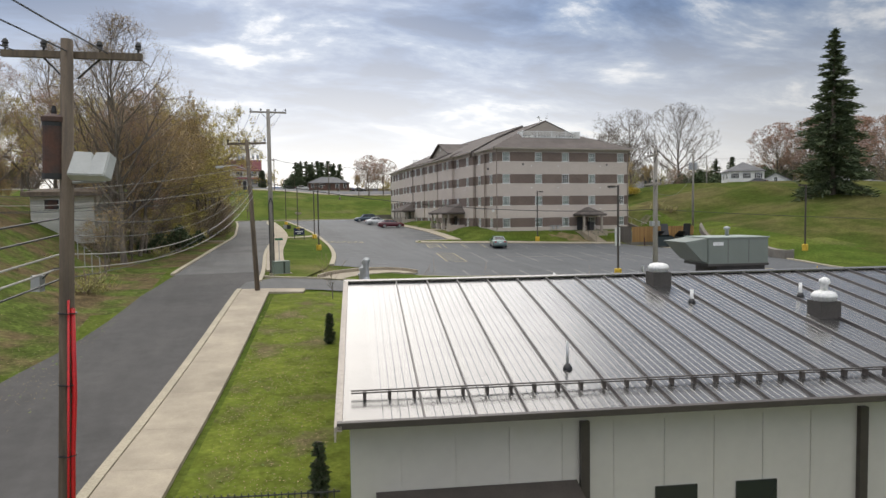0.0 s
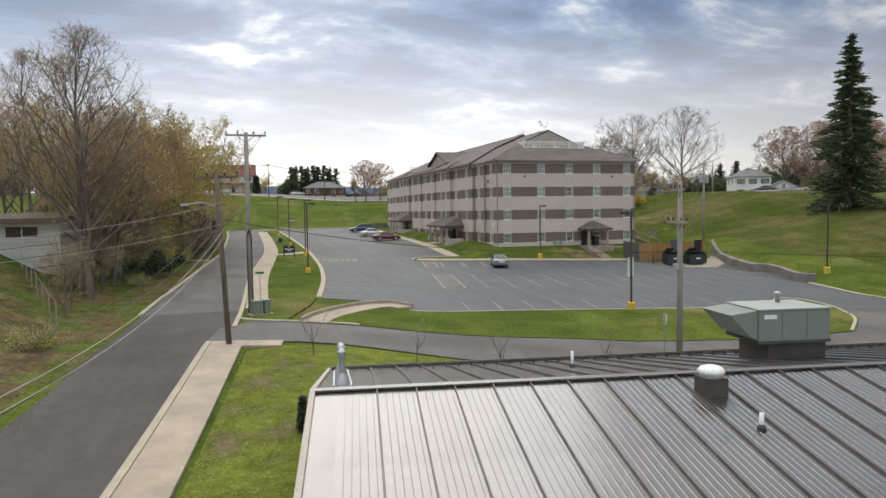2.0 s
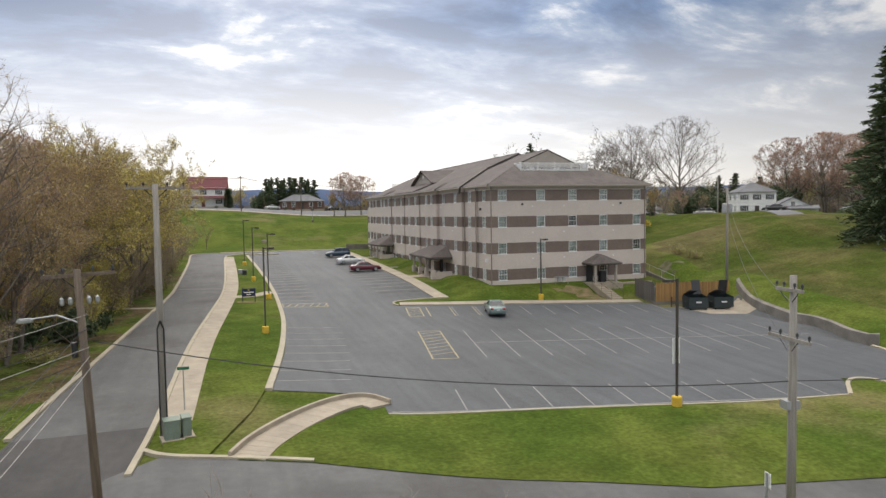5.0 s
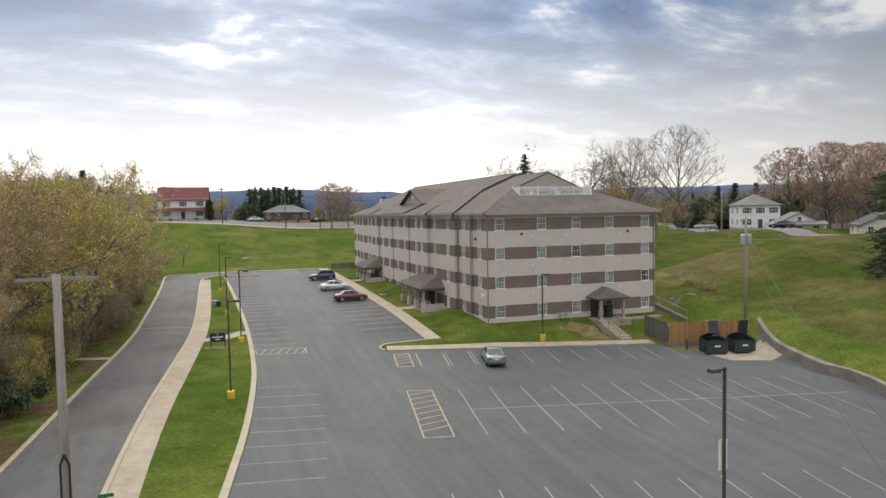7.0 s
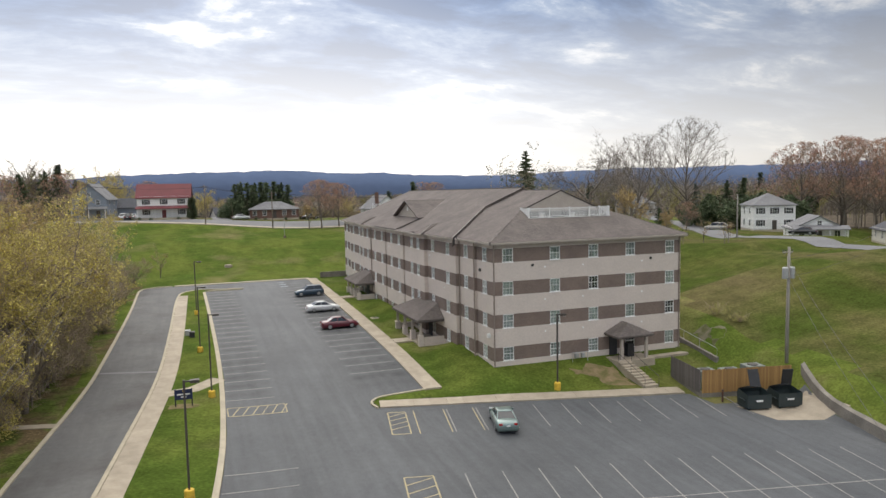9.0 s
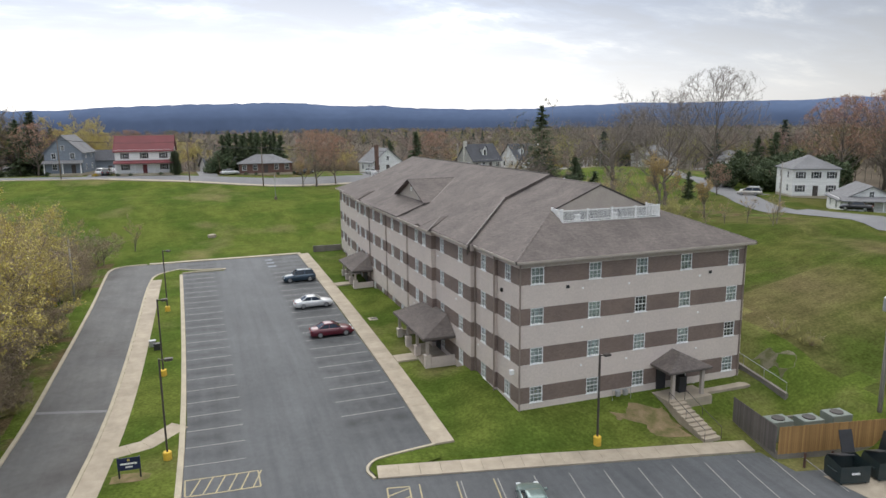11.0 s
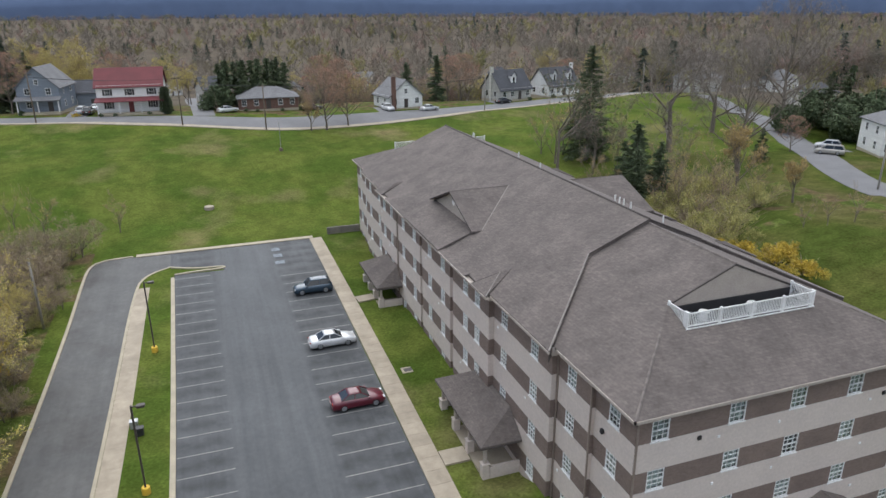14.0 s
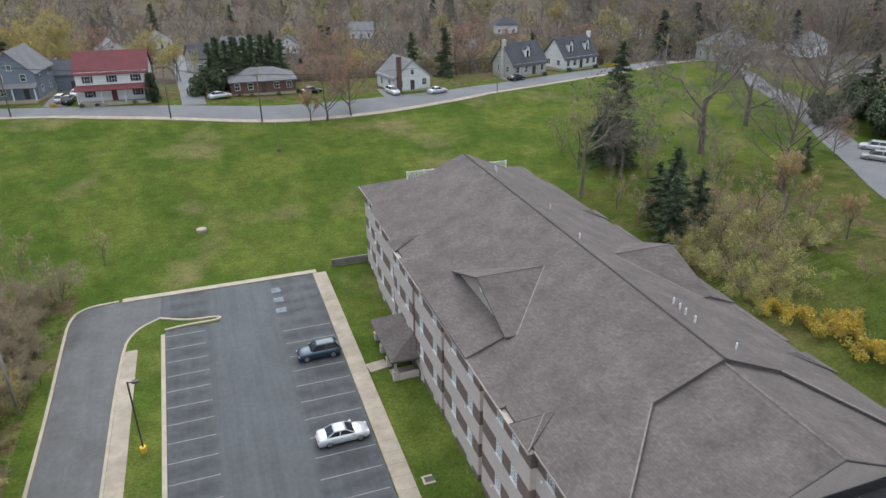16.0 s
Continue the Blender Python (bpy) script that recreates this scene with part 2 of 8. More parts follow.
M_BANK = material("leaf_litter", (0.125, 0.093, 0.050), 0.97, (0.084, 0.112, 0.024), 0.34, fine=6, bump=1.0, bump_scale=8, spec=0.05, mix=(0.42, 0.58))
mottled(M_BANK, [(0.9, (1, 1, 1), 0.34, 0.66, 0.62, 1.3), (5.0, (1, 1, 1), 0.32, 0.68, 0.6, 1.35)])
M_LITTER = material("woodland_floor", (0.132, 0.110, 0.084), 0.97, (0.094, 0.079, 0.061), 0.05, fine=1.5, spec=0.02, mix=(0.4, 0.6))
mottled(M_LITTER, [(0.3, (1, 1, 1), 0.34, 0.66, 0.8, 1.18)])
M_DIRT = material("bare_earth", (0.265, 0.190, 0.120), 0.97, (0.120, 0.115, 0.045), 0.9, bump=0.8, spec=0.1)
M_GRAVEL = material("washed_gravel", (0.185, 0.165, 0.120), 0.95, (0.095, 0.100, 0.045), 1.2, fine=14, bump=1.0, bump_scale=20, spec=0.1, mix=(0.38, 0.62))
M_ASPH = material("asphalt", (0.085, 0.090, 0.096), 0.70, (0.096, 0.101, 0.107), 0.3, fine=24, mix=(0.35, 0.65), bump=0.25, bump_scale=60, spec=0.32, strong=0.1)
mottled(M_ASPH, [(0.10, (1, 1, 1), 0.36, 0.64, 0.88, 1.06), (1.0, (1.5, 0.045, 1), 0.36, 0.64, 0.86, 1.08), (2.2, (1, 1, 1), 0.3, 0.7, 0.9, 1.1)])
oil_stained(M_ASPH, -25.4, -21.0, 58.7, 2.6, 0.42)
oil_stained(M_ASPH, -13.2, -7.3, 55.6, 2.638, 0.44)
M_ASPH2 = material("road_asphalt", (0.121, 0.121, 0.120), 0.85, (0.140, 0.139, 0.136), 0.3, fine=30, bump=0.25, bump_scale=60,
                   col3=(0.082, 0.078, 0.075), scale3=0.12, mix3=(0.5, 0.7), spec=0.25, strong=0.1)
mottled(M_ASPH2, [(1.1, (1.0, 0.07, 1), 0.36, 0.64, 0.91, 1.05), (2.0, (1, 1, 1), 0.3, 0.7, 0.9, 1.1)])
M_ASPH_N = material("new_road_asphalt", (0.074, 0.071, 0.070), 0.85, (0.088, 0.084, 0.082), 0.3, fine=30, bump=0.25, bump_scale=60,
                    col3=(0.062, 0.060, 0.059), scale3=0.14, mix3=(0.5, 0.7), spec=0.25, strong=0.1)
mottled(M_ASPH_N, [(1.1, (1.0, 0.09, 1), 0.36, 0.64, 0.9, 1.06), (2.0, (1, 1, 1), 0.3, 0.7, 0.9, 1.1)])
M_ASPH3 = material("old_pale_asphalt", (0.165, 0.165, 0.17), 0.9, (0.20, 0.20, 0.205), 0.2, fine=8, spec=0.25)
M_CONC = material("pale_concrete", (0.40, 0.343, 0.264), 0.9, (0.33, 0.283, 0.218), 0.8, fine=20, bump=0.1, random_value=0.06, strong=0.07)
mottled(M_CONC, [(0.5, (1, 1, 1), 0.34, 0.66, 0.9, 1.06), (2.4, (1, 1, 1), 0.34, 0.66, 0.93, 1.05)])
M_KERB = material("kerb_concrete", (0.43, 0.375, 0.28), 0.9, (0.36, 0.32, 0.24), 0.9, fine=16, bump=0.15)
M_PAINT = material("road_paint", (0.275, 0.27, 0.25), 0.8, (0.18, 0.18, 0.175), 1.6, fine=22, mix=(0.45, 0.75))
M_PAINTB = material("faded_blue_paint", (0.20, 0.23, 0.26), 0.8, (0.12, 0.135, 0.15), 1.6, fine=22, mix=(0.4, 0.7))
M_PAINTY = material("yellow_paint", (0.37, 0.315, 0.18), 0.8, (0.24, 0.22, 0.17), 1.6, fine=22, mix=(0.45, 0.75))
M_BLOCK = brick_material("tan_block", (0.60, 0.525, 0.47), (0.565, 0.495, 0.445), (0.95, 0.95, 0.95), 0.4, 0.2, 0.006, bump=0.1, vary=0.02)
M_BRICK = brick_material("brown_brick", (0.192, 0.145, 0.122), (0.158, 0.120, 0.103), (1.25, 1.22, 1.2), 0.22, 0.075, 0.008)
M_SHING = brick_material("asphalt_shingle", (0.142, 0.120, 0.110), (0.116, 0.099, 0.091), (0.86, 0.86, 0.86), 0.32, 0.085, 0.006, rough=0.95, bump=0.3, vary=0.11)
mottled(M_SHING, [(0.5, (1, 1, 0.35), 0.36, 0.64, 0.86, 1.10), (4.0, (1, 1, 1), 0.32, 0.68, 0.85, 1.15)])
M_TRIM = material("beige_trim", (0.42, 0.37, 0.32), 0.6, (0.38, 0.33, 0.29), 1.0)
M_SPOUT = material("tan_downspout", (0.25, 0.20, 0.165), 0.55, (0.22, 0.175, 0.145), 1.0)
M_WHITE = material("white_vinyl", (0.80, 0.80, 0.79), 0.45, (0.74, 0.74, 0.72), 1.2)
M_GLASS = glass_material("window_glass")
M_BLIND = material("window_blind", (0.40, 0.45, 0.41), 0.7, (0.33, 0.37, 0.34), 2.0, random_value=0.25)
M_DARK = material("black_metal", (0.022, 0.022, 0.024), 0.5, (0.03, 0.03, 0.032), 2.0)
M_BRONZE = material("bronze_metal", (0.055, 0.045, 0.04), 0.5, (0.07, 0.058, 0.05), 2.0)
M_STEEL = material("galvanised_steel", (0.46, 0.47, 0.48), 0.45, (0.38, 0.39, 0.40), 3.0, metal=0.6, strong=0.05)
M_WOODP = material("weathered_pole_wood", (0.20, 0.155, 0.115), 0.92, (0.12, 0.095, 0.075), 1.5, stretch=(6, 6, 0.4), bump=0.5, fine=30)
M_WOODG = material("grey_pole_wood", (0.34, 0.315, 0.28), 0.92, (0.24, 0.22, 0.195), 1.5, stretch=(6, 6, 0.4), bump=0.5, fine=30)
M_YEL = material("yellow_concrete", (0.72, 0.47, 0.05), 0.75, (0.60, 0.38, 0.05), 2.0)


# ---------- mesh helpers ----------
class Mb:
    """Gathers faces for one mesh."""

    def __init__(self):
        self.v, self.f = [], []

    def add(self, verts, faces):
        k = len(self.v)
        self.v += [tuple(p) for p in verts]
        self.f += [tuple(i + k for i in q) for q in faces]
        return self

    def box(self, x0, x1, y0, y1, z0, z1, m=None):
        c = [(x, y, z) for z in (z0, z1) for x, y in ((x0, y0), (x1, y0), (x1, y1), (x0, y1))]
        if m is not None:
            c = [m @ Vector(p) for p in c]
        return self.add(c, [(3, 2, 1, 0), (4, 5, 6, 7), (0, 1, 5, 4), (1, 2, 6, 5), (2, 3, 7, 6), (3, 0, 4, 7)])

    def prism(self, poly, z0, z1, m=None):
        n = len(poly)
        c = [Vector((x, y, z)) for z in (z0, z1) for x, y in poly]
        if m is not None:
            c = [m @ p for p in c]
        return self.add(c, [tuple(range(n - 1, -1, -1)), tuple(range(n, 2 * n))] + [(i, (i + 1) % n, n + (i + 1) % n, n + i) for i in range(n)])

    def slab(self, poly, down):
        """A flat polygon in space with a thickness straight down."""
        n = len(poly)
        c = [Vector(p) for p in poly] + [Vector(p) - Vector((0, 0, down)) for p in poly]
        return self.add(c, [tuple(range(n)), tuple(range(2 * n - 1, n - 1, -1))] + [((i + 1) % n, i, n + i, n + (i + 1) % n) for i in range(n)])

    def tube(self, path, radii, sides=6, cap=True):
        if not isinstance(radii, (list, tuple)):
            radii = [radii] * len(path)
        path = [Vector(p) for p in path]
        rings = []
        for i, p in enumerate(path):
            d = path[min(i + 1, len(path) - 1)] - path[max(i - 1, 0)]
            d.normalize()
            a = d.cross(Vector((0, 0, 1)) if abs(d.z) < 0.9 else Vector((1, 0, 0))).normalized()
            b = d.cross(a)
            rings.append([p + radii[i] * (a * math.cos(2 * math.pi * k / sides) + b * math.sin(2 * math.pi * k / sides)) for k in range(sides)])
        faces = [(i * sides + k, i * sides + (k + 1) % sides, (i + 1) * sides + (k + 1) % sides, (i + 1) * sides + k)
                 for i in range(len(path) - 1) for k in range(sides)]
        if cap:
            faces += [tuple(range(sides)), tuple(range(len(path) * sides - 1, (len(path) - 1) * sides - 1, -1))]
        return self.add([q for r in rings for q in r], faces)

    def lathe(self, profile, sides=14, centre=(0, 0, 0)):
        cx, cy, cz = centre
        v = [(cx + r * math.cos(2 * math.pi * k / sides), cy + r * math.sin(2 * math.pi * k / sides), cz + z) for r, z in profile for k in range(sides)]
        f = [(i * sides + k, i * sides + (k + 1) % sides, (i + 1) * sides + (k + 1) % sides, (i + 1) * sides + k)
             for i in range(len(profile) - 1) for k in range(sides)]
        return self.add(v, f + [tuple(range(sides - 1, -1, -1)), tuple(range((len(profile) - 1) * sides, len(profile) * sides))])

    def lattice(self, xs, zs, y0, y1, m=None):
        """A frame of bars in one piece: every other cell between the cuts is an opening."""
        idx, v, f = {}, [], []

        def at(i, j, k):
            if (i, j, k) not in idx:
                idx[i, j, k] = len(v)
                p = Vector((xs[i], (y0, y1)[k], zs[j]))
                v.append(m @ p if m is not None else p)
            return idx[i, j, k]

        solid = lambda i, j: 0 <= i < len(xs) - 1 and 0 <= j < len(zs) - 1 and not (i % 2 and j % 2)
        for i in range(len(xs) - 1):
            for j in range(len(zs) - 1):
                if not solid(i, j):
                    continue
                f += [(at(i, j, 0), at(i + 1, j, 0), at(i + 1, j + 1, 0), at(i, j + 1, 0)), (at(i, j + 1, 1), at(i + 1, j + 1, 1), at(i + 1, j, 1), at(i, j, 1))]
                for di, dj, a, b in ((-1, 0, (0, 1), (0, 0)), (1, 0, (1, 0), (1, 1)), (0, -1, (0, 0), (1, 0)), (0, 1, (1, 1), (0, 1))):
                    if not solid(i + di, j + dj):
                        p, q = (i + a[0], j + a[1]), (i + b[0], j + b[1])
                        f.append((at(*p, 0), at(*p, 1), at(*q, 1), at(*q, 0)))
        return self.add(v, f)

    def make(self, name, mat, parent=None, label="", smooth=False, bevel=0.0, **tags):
        me = bpy.data.meshes.new(name)
        me.from_pydata(self.v, [], self.f)
        if smooth or bevel:
            bm = bmesh.new()
            bm.from_mesh(me)
            bmesh.ops.remove_doubles(bm, verts=bm.verts, dist=1e-4)
            if bevel:
                bmesh.ops.bevel(bm, geom=[e for e in bm.edges if e.is_manifold and e.calc_face_angle(0) > 0.5], offset=bevel, segments=2, affect="EDGES", clamp_overlap=True)
            bmesh.ops.recalc_face_normals(bm, faces=bm.faces)
            for q in bm.faces:
                q.smooth = smooth
            bm.to_mesh(me)
            bm.free()
        me.materials.append(mat)
        ob = new(name, me)
        if parent is not None:
            ob.parent = parent
            ob.matrix_parent_inverse = PLACE.get(parent.name, Matrix())
        return tagged(ob, label, **tags)


PLACE = {}          # things built in world metres: the inverse of their empty's place


def thing(name, label, category, group="", at=None, kind=""):
    """The empty at a thing's base. With at, its parts are given in world metres; else in its own."""
    ob = tagged(new(name), label, category, group, kind)
    ob.empty_display_size = 0.3
    if at is not None:
        ob.location = at
        PLACE[ob.name] = Matrix.Translation(at).inverted()
    return ob


# ---------- the lie of the land ----------
def interp(v, xs, ys):
    if v <= xs[0]:
        return ys[0]
    for a, b, p, q in zip(xs, xs[1:], ys, ys[1:]):
        if v <= b:
            return p + (q - p) * (v - a) / (b - a)
    return ys[-1]


def ss(a, b, v):
    k = min(1, max(0, (v - a) / (b - a)))
    return k * k * (3 - 2 * k)


def height(x, y):
    z = interp(y, (-110, -78, -52, -43, -19, 0, 12, 41, 60, 72), (2.2, 4.3, 6.4, 6.6, 7.2, 7.6, 7.9, 8.9, 9.4, 9.6))
    z -= (1.0 * ss(-34, -19, x) + 0.012 * max(0, min(x, 30) + 19)) * (1 - ss(-16, 16, y))
    z += 6.0 * ss(-44, -60, x) * (1 - ss(0, 40, y))
    z += interp(y, (72, 80, 100, 120, 128, 145, 185, 340, 600, 1200, 2500), (0, 0.6, 4.7, 7.0, 8.6, 8.9, 4.6, -11, -20, -16, 0)) * (1 - 0.17 * ss(10, 60, x)) * (1 - 0.55 * ss(100, 170, x)) + 1.2 * ss(0, -30, x) * ss(80, 120, y)
    xh = x + interp(y, (-46, -35, -24, -13), (4.8, 4.0, 1.4, 0)) * (1 - ss(30, 55, x))
    z += interp(xh, (23.5, 26, 50, 75, 84, 100, 300), (0, 2.4, 7.1, 7.5, 7.5, 6.8, 3)) * (1 - ss(60, 130, y)) * ss(-52, -12, y) * (1 - 0.18 * ss(10, 60, y))
    z -= 7.5 * ss(-6, 14, x) * ss(154, 182, y) * (1 - ss(105, 135, x)) * (1 - ss(240, 330, y))      # wooded hollow behind the street
    z -= 2.3 * ss(77, 92, x) * (1 - ss(42, 58, y)) * ss(-10, 15, y)
    z += 1.1 * ss(-5, 0, y) * ss(-4, -1, x) * (1 - ss(66, 72, y)) * (1 - ss(20, 60, y)) * (1 - ss(9.5, 12, y) * (1 - ss(22.5, 25, y))) * (1 - ss(40, 42.5, y) * (1 - ss(51, 53, y)))      # the lawn's terrace at the walls
    return z


CELL = 2.0
GRID = {}


def hs(x, y):
    """The sheet's height, as its cells give it."""
    i, j = math.floor(x / CELL), math.floor(y / CELL)
    q = []
    for a in (i, i + 1):
        for b in (j, j + 1):
            if (a, b) not in GRID:
                GRID[a, b] = height(a * CELL, b * CELL)
            q.append(GRID[a, b])
    u, v = x / CELL - i, y / CELL - j
    return (q[0] * (1 - v) + q[1] * v) * (1 - u) + (q[2] * (1 - v) + q[3] * v) * u


def draped(name, poly, mat, up, label="", parent=None, **tags):
    """A flat outline laid over the land, a little above it."""
    bm = bmesh.new()
    bm.faces.new([bm.verts.new((x, y, 0)) for x, y in poly])
    for k in (0, 1):
        vals = [p[k] for p in poly]
        for i in range(math.ceil(min(vals) / CELL), math.floor(max(vals) / CELL) + 1):
            no = (1, 0, 0) if k == 0 else (0, 1, 0)
            bmesh.ops.bisect_plane(bm, geom=bm.verts[:] + bm.edges[:] + bm.faces[:], plane_co=(no[0] * i * CELL, no[1] * i * CELL, 0), plane_no=no)
    bmesh.ops.triangulate(bm, faces=[q for q in bm.faces if len(q.verts) > 4])
    bmesh.ops.recalc_face_normals(bm, faces=bm.faces)
    for v in bm.verts:
        v.co.z = hs(v.co.x, v.co.y) + up
    bm.faces.ensure_lookup_table()
    if bm.faces[0].normal.z < 0:
        bmesh.ops.reverse_faces(bm, faces=bm.faces)
    me = bpy.data.meshes.new(name)
    bm.to_mesh(me)
    bm.free()
    me.materials.append(mat)
    ob = new(name, me)
    ob.parent = parent
    return tagged(ob, label, **tags)


def resample(path, step):
    out = [Vector(path[0])]
    for a, b in zip(path, path[1:]):
        a, b = Vector(a), Vector(b)
        n = max(1, round((b - a).length / step))
        out += [a.lerp(b, (k + 1) / n) for k in range(n)]
    return out


def smoothed(path, rounds=2):
    """Corner cutting."""
    for _ in range(rounds):
        q = [path[0]]
        for a, b in zip(path, path[1:]):
            q += [tuple(0.75 * s + 0.25 * t for s, t in zip(a, b)), tuple(0.25 * s + 0.75 * t for s, t in zip(a, b))]
        path = q + [path[-1]]
    return path


def band(path, left, right, step=1.5):
    """Left and right edges of a strip along a path."""
    p = resample(path, step)
    L, R = [], []
    for i in range(len(p)):
        d = (p[min(i + 1, len(p) - 1)] - p[max(i - 1, 0)]).normalized()
        nrm = Vector((-d.y, d.x))
        L.append(p[i] + nrm * left)
        R.append(p[i] + nrm * right)
    return L, R


def strip(mb, path, left, right, up, down, step=1.5, gap=0.0):
    """A raised strip (kerb, walk, painted line) that follows the land."""
    L, R = band(path, left, right, step)
    n = len(L)
    v = []
    for a, b in zip(L, R):
        for q, z in ((a, up), (b, up), (b, down), (a, down)):
            v.append((q.x, q.y, hs(q.x, q.y) + z))
    f = [(i * 4 + k, i * 4 + (k + 1) % 4, (i + 1) * 4 + (k + 1) % 4, (i + 1) * 4 + k) for i in range(n - 1) for k in range(4)]
    f += [(3, 2, 1, 0), ((n - 1) * 4, (n - 1) * 4 + 1, (n - 1) * 4 + 2, (n - 1) * 4 + 3)]
    mb.add(v, f)
    return mb


def slabs(path, left, right, up, parent, step=1.52, joint=0.018):
    """Separate pavement slabs with open joints."""
    L, R = band(path, left, right, step)
    for i in range(len(L) - 1):
        mb = Mb()
        d = (L[i + 1] - L[i]).normalized() * joint / 2
        e = (R[i + 1] - R[i]).normalized() * joint / 2
        q = [L[i] + d, R[i] + e, R[i + 1] - e, L[i + 1] - d]
        v = [(p.x, p.y, hs(p.x, p.y) + z) for z in (up, -0.1) for p in q]
        mb.add(v, [(0, 1, 2, 3), (7, 6, 5, 4), (1, 0, 4, 5), (2, 1, 5, 6), (3, 2, 6, 7), (0, 3, 7, 4)])
        mb.make("slab", M_CONC, parent)


def ragged(path, amount, seed, step=0.6):
    """An outline worn uneven."""
    out = []
    for p in resample(path, step)[:-1]:
        out.append((p.x + amount * noise.noise((p.x * 0.9, p.y * 0.9, seed)) * 1.6, p.y + amount * noise.noise((p.x * 0.9, p.y * 0.9, seed + 7.3)) * 1.6))
    return out


def ground_sheet():
    xs = [-3000, -1500, -700, -350, -200, -140, -110, -94] + [k * CELL for k in range(-40, 66)] + [150, 180, 230, 320, 500, 900, 1600, 3000]
    ys = [-3000, -1200, -500, -250, -170, -136] + [k * CELL for k in range(-58, 86)] + list(range(176, 360, 8)) + [400, 500, 600, 800, 1200, 1800, 2500, 3500]
    v = [(x, y, height(x, y)) for y in ys for x in xs]
    n = len(xs)
    f = [(j * n + i, j * n + i + 1, (j + 1) * n + i + 1, (j + 1) * n + i) for j in range(len(ys) - 1) for i in range(n - 1)]
    g = Mb().add(v, f).make("ground", M_GRASS, label="spring lawn and open grassland on rolling ground", category="ground", kind="structure")
    g.data.materials.append(M_BANK)
    g.data.materials.append(M_TURF)
    g.data.materials.append(M_LITTER)
    for q in g.data.polygons:
        q.use_smooth = True
        x, y, _ = q.center
        if y > 158 or x > 135 and y > -40:
            q.material_index = 3
            continue
        w = 3.0 * noise.noise((x * 0.13, y * 0.13, 0.5)) + 1.6 * noise.noise((x * 0.5, y * 0.5, 2.5))
        if y > interp(x, (-150, -55, -24, 7.5, 31, 49, 68, 100, 180), (155, 135.5, 127.3, 123.6, 128, 135, 140, 148, 190)) + 7 + w or (x < interp(y, (-110, -67, -51, -24, 8, 62), (-50.5, -44.7, -42.0, -40.4, -37.6, -36.8)) + w * 0.5 and -110 < y < 73 + w * 1.5) or x < -95 or x > 125 + w or (x > 40 + w and 36 < y < 68 and x < 52 + w and w > -0.4):
            q.material_index = 1
        elif x > 29 + w * 0.6 and -60 < y < 72 + 2 * w:
            q.material_index = 2
    return g


ground_sheet()


# ---------- roads, parking lot, walks ----------
ROAD_L = [(-54, -135), (-47.6, -80), (-45.0, -67.5), (-43.2, -60), (-42.1, -51.4), (-40.9, -38), (-39.6, -24), (-38.2, -8), (-36.6, 8), (-36.2, 24), (-35.8, 45), (-36.0, 60), (-36.0, 66.2), (-34.6, 68.3), (-31, 68.6)]
ROAD_R = [(-50, -135), (-41.2, -79), (-39.35, -68.6), (-36.9, -51.0), (-35.6, -47), (-35.0, -40.4), (-34.1, -22), (-32.3, -4), (-30.9, 10), (-30.4, 30), (-30.2, 57), (-29.0, 61.2), (-26.2, 63.2)]
LOT_W = [(-28.8, -35.2), (-27.0, -24.5), (-25.7, -13), (-25.2, -6), (-24.8, 8.5), (-25.0, 30), (-25.6, 59.2)]
T1 = radians(-10.7)                                        # the front lot and the metal-roofed hall stand askew to the dormitory
UX, UY = Vector((math.cos(T1), math.sin(T1))), Vector((-math.sin(T1), math.cos(T1)))


def askew(ox, oy, u, v):
    p = Vector((ox, oy)) + UX * u + UY * v
    return (p.x, p.y)


RS = smoothed(ROAD_R[4:], 2)
SEAM = -40.8
RL1, RR1 = smoothed(ROAD_L, 1), smoothed(ROAD_R, 1)
seam_x = lambda path: [x0 + (x1 - x0) * (SEAM - y0) / (y1 - y0) for (x0, y0), (x1, y1) in zip(path, path[1:]) if y0 <= SEAM < y1][0]
draped("road_1", [p for p in RL1 if p[1] < SEAM] + [(seam_x(RL1), SEAM), (seam_x(RR1), SEAM)] + [p for p in RR1 if p[1] < SEAM][::-1], M_ASPH_N, 0.055,
       "newer dark asphalt of the side street", category="road", kind="structure")
draped("road_6", [(seam_x(RL1), SEAM)] + [p for p in RL1 if p[1] > SEAM] + [(-26.2, 68.3), (-26.2, 63.2)] + [p for p in RR1 if p[1] > SEAM][::-1] + [(seam_x(RR1), SEAM)], M_ASPH2, 0.055,
       "worn pale grey asphalt of the side street between concrete kerbs", category="road", kind="structure")
STREET_N = [(-35.3, -44.2), (-34.4, -45.3), (-32.4, -46.1), (-28, -47.2), (-22.5, -49.4), (-12.3, -53.6), (-3, -55.2), (3.5, -54.6), (7.5, -51.5), (9.5, -48)]
STREET_S = [(-36.9, -50.8), (-33.5, -51.7), (-29.9, -52.7), (-24.2, -55.2), (-17, -57.4), (-6, -60.5), (14, -64), (60, -66)]
draped("road_2", [(-36.3, -47)] + STREET_N[1:9] + [(9.5, -48), (60, -57.6)] + STREET_S[::-1], M_ASPH2, 0.062,
       "grey asphalt cross street past the lot", category="road", kind="structure")
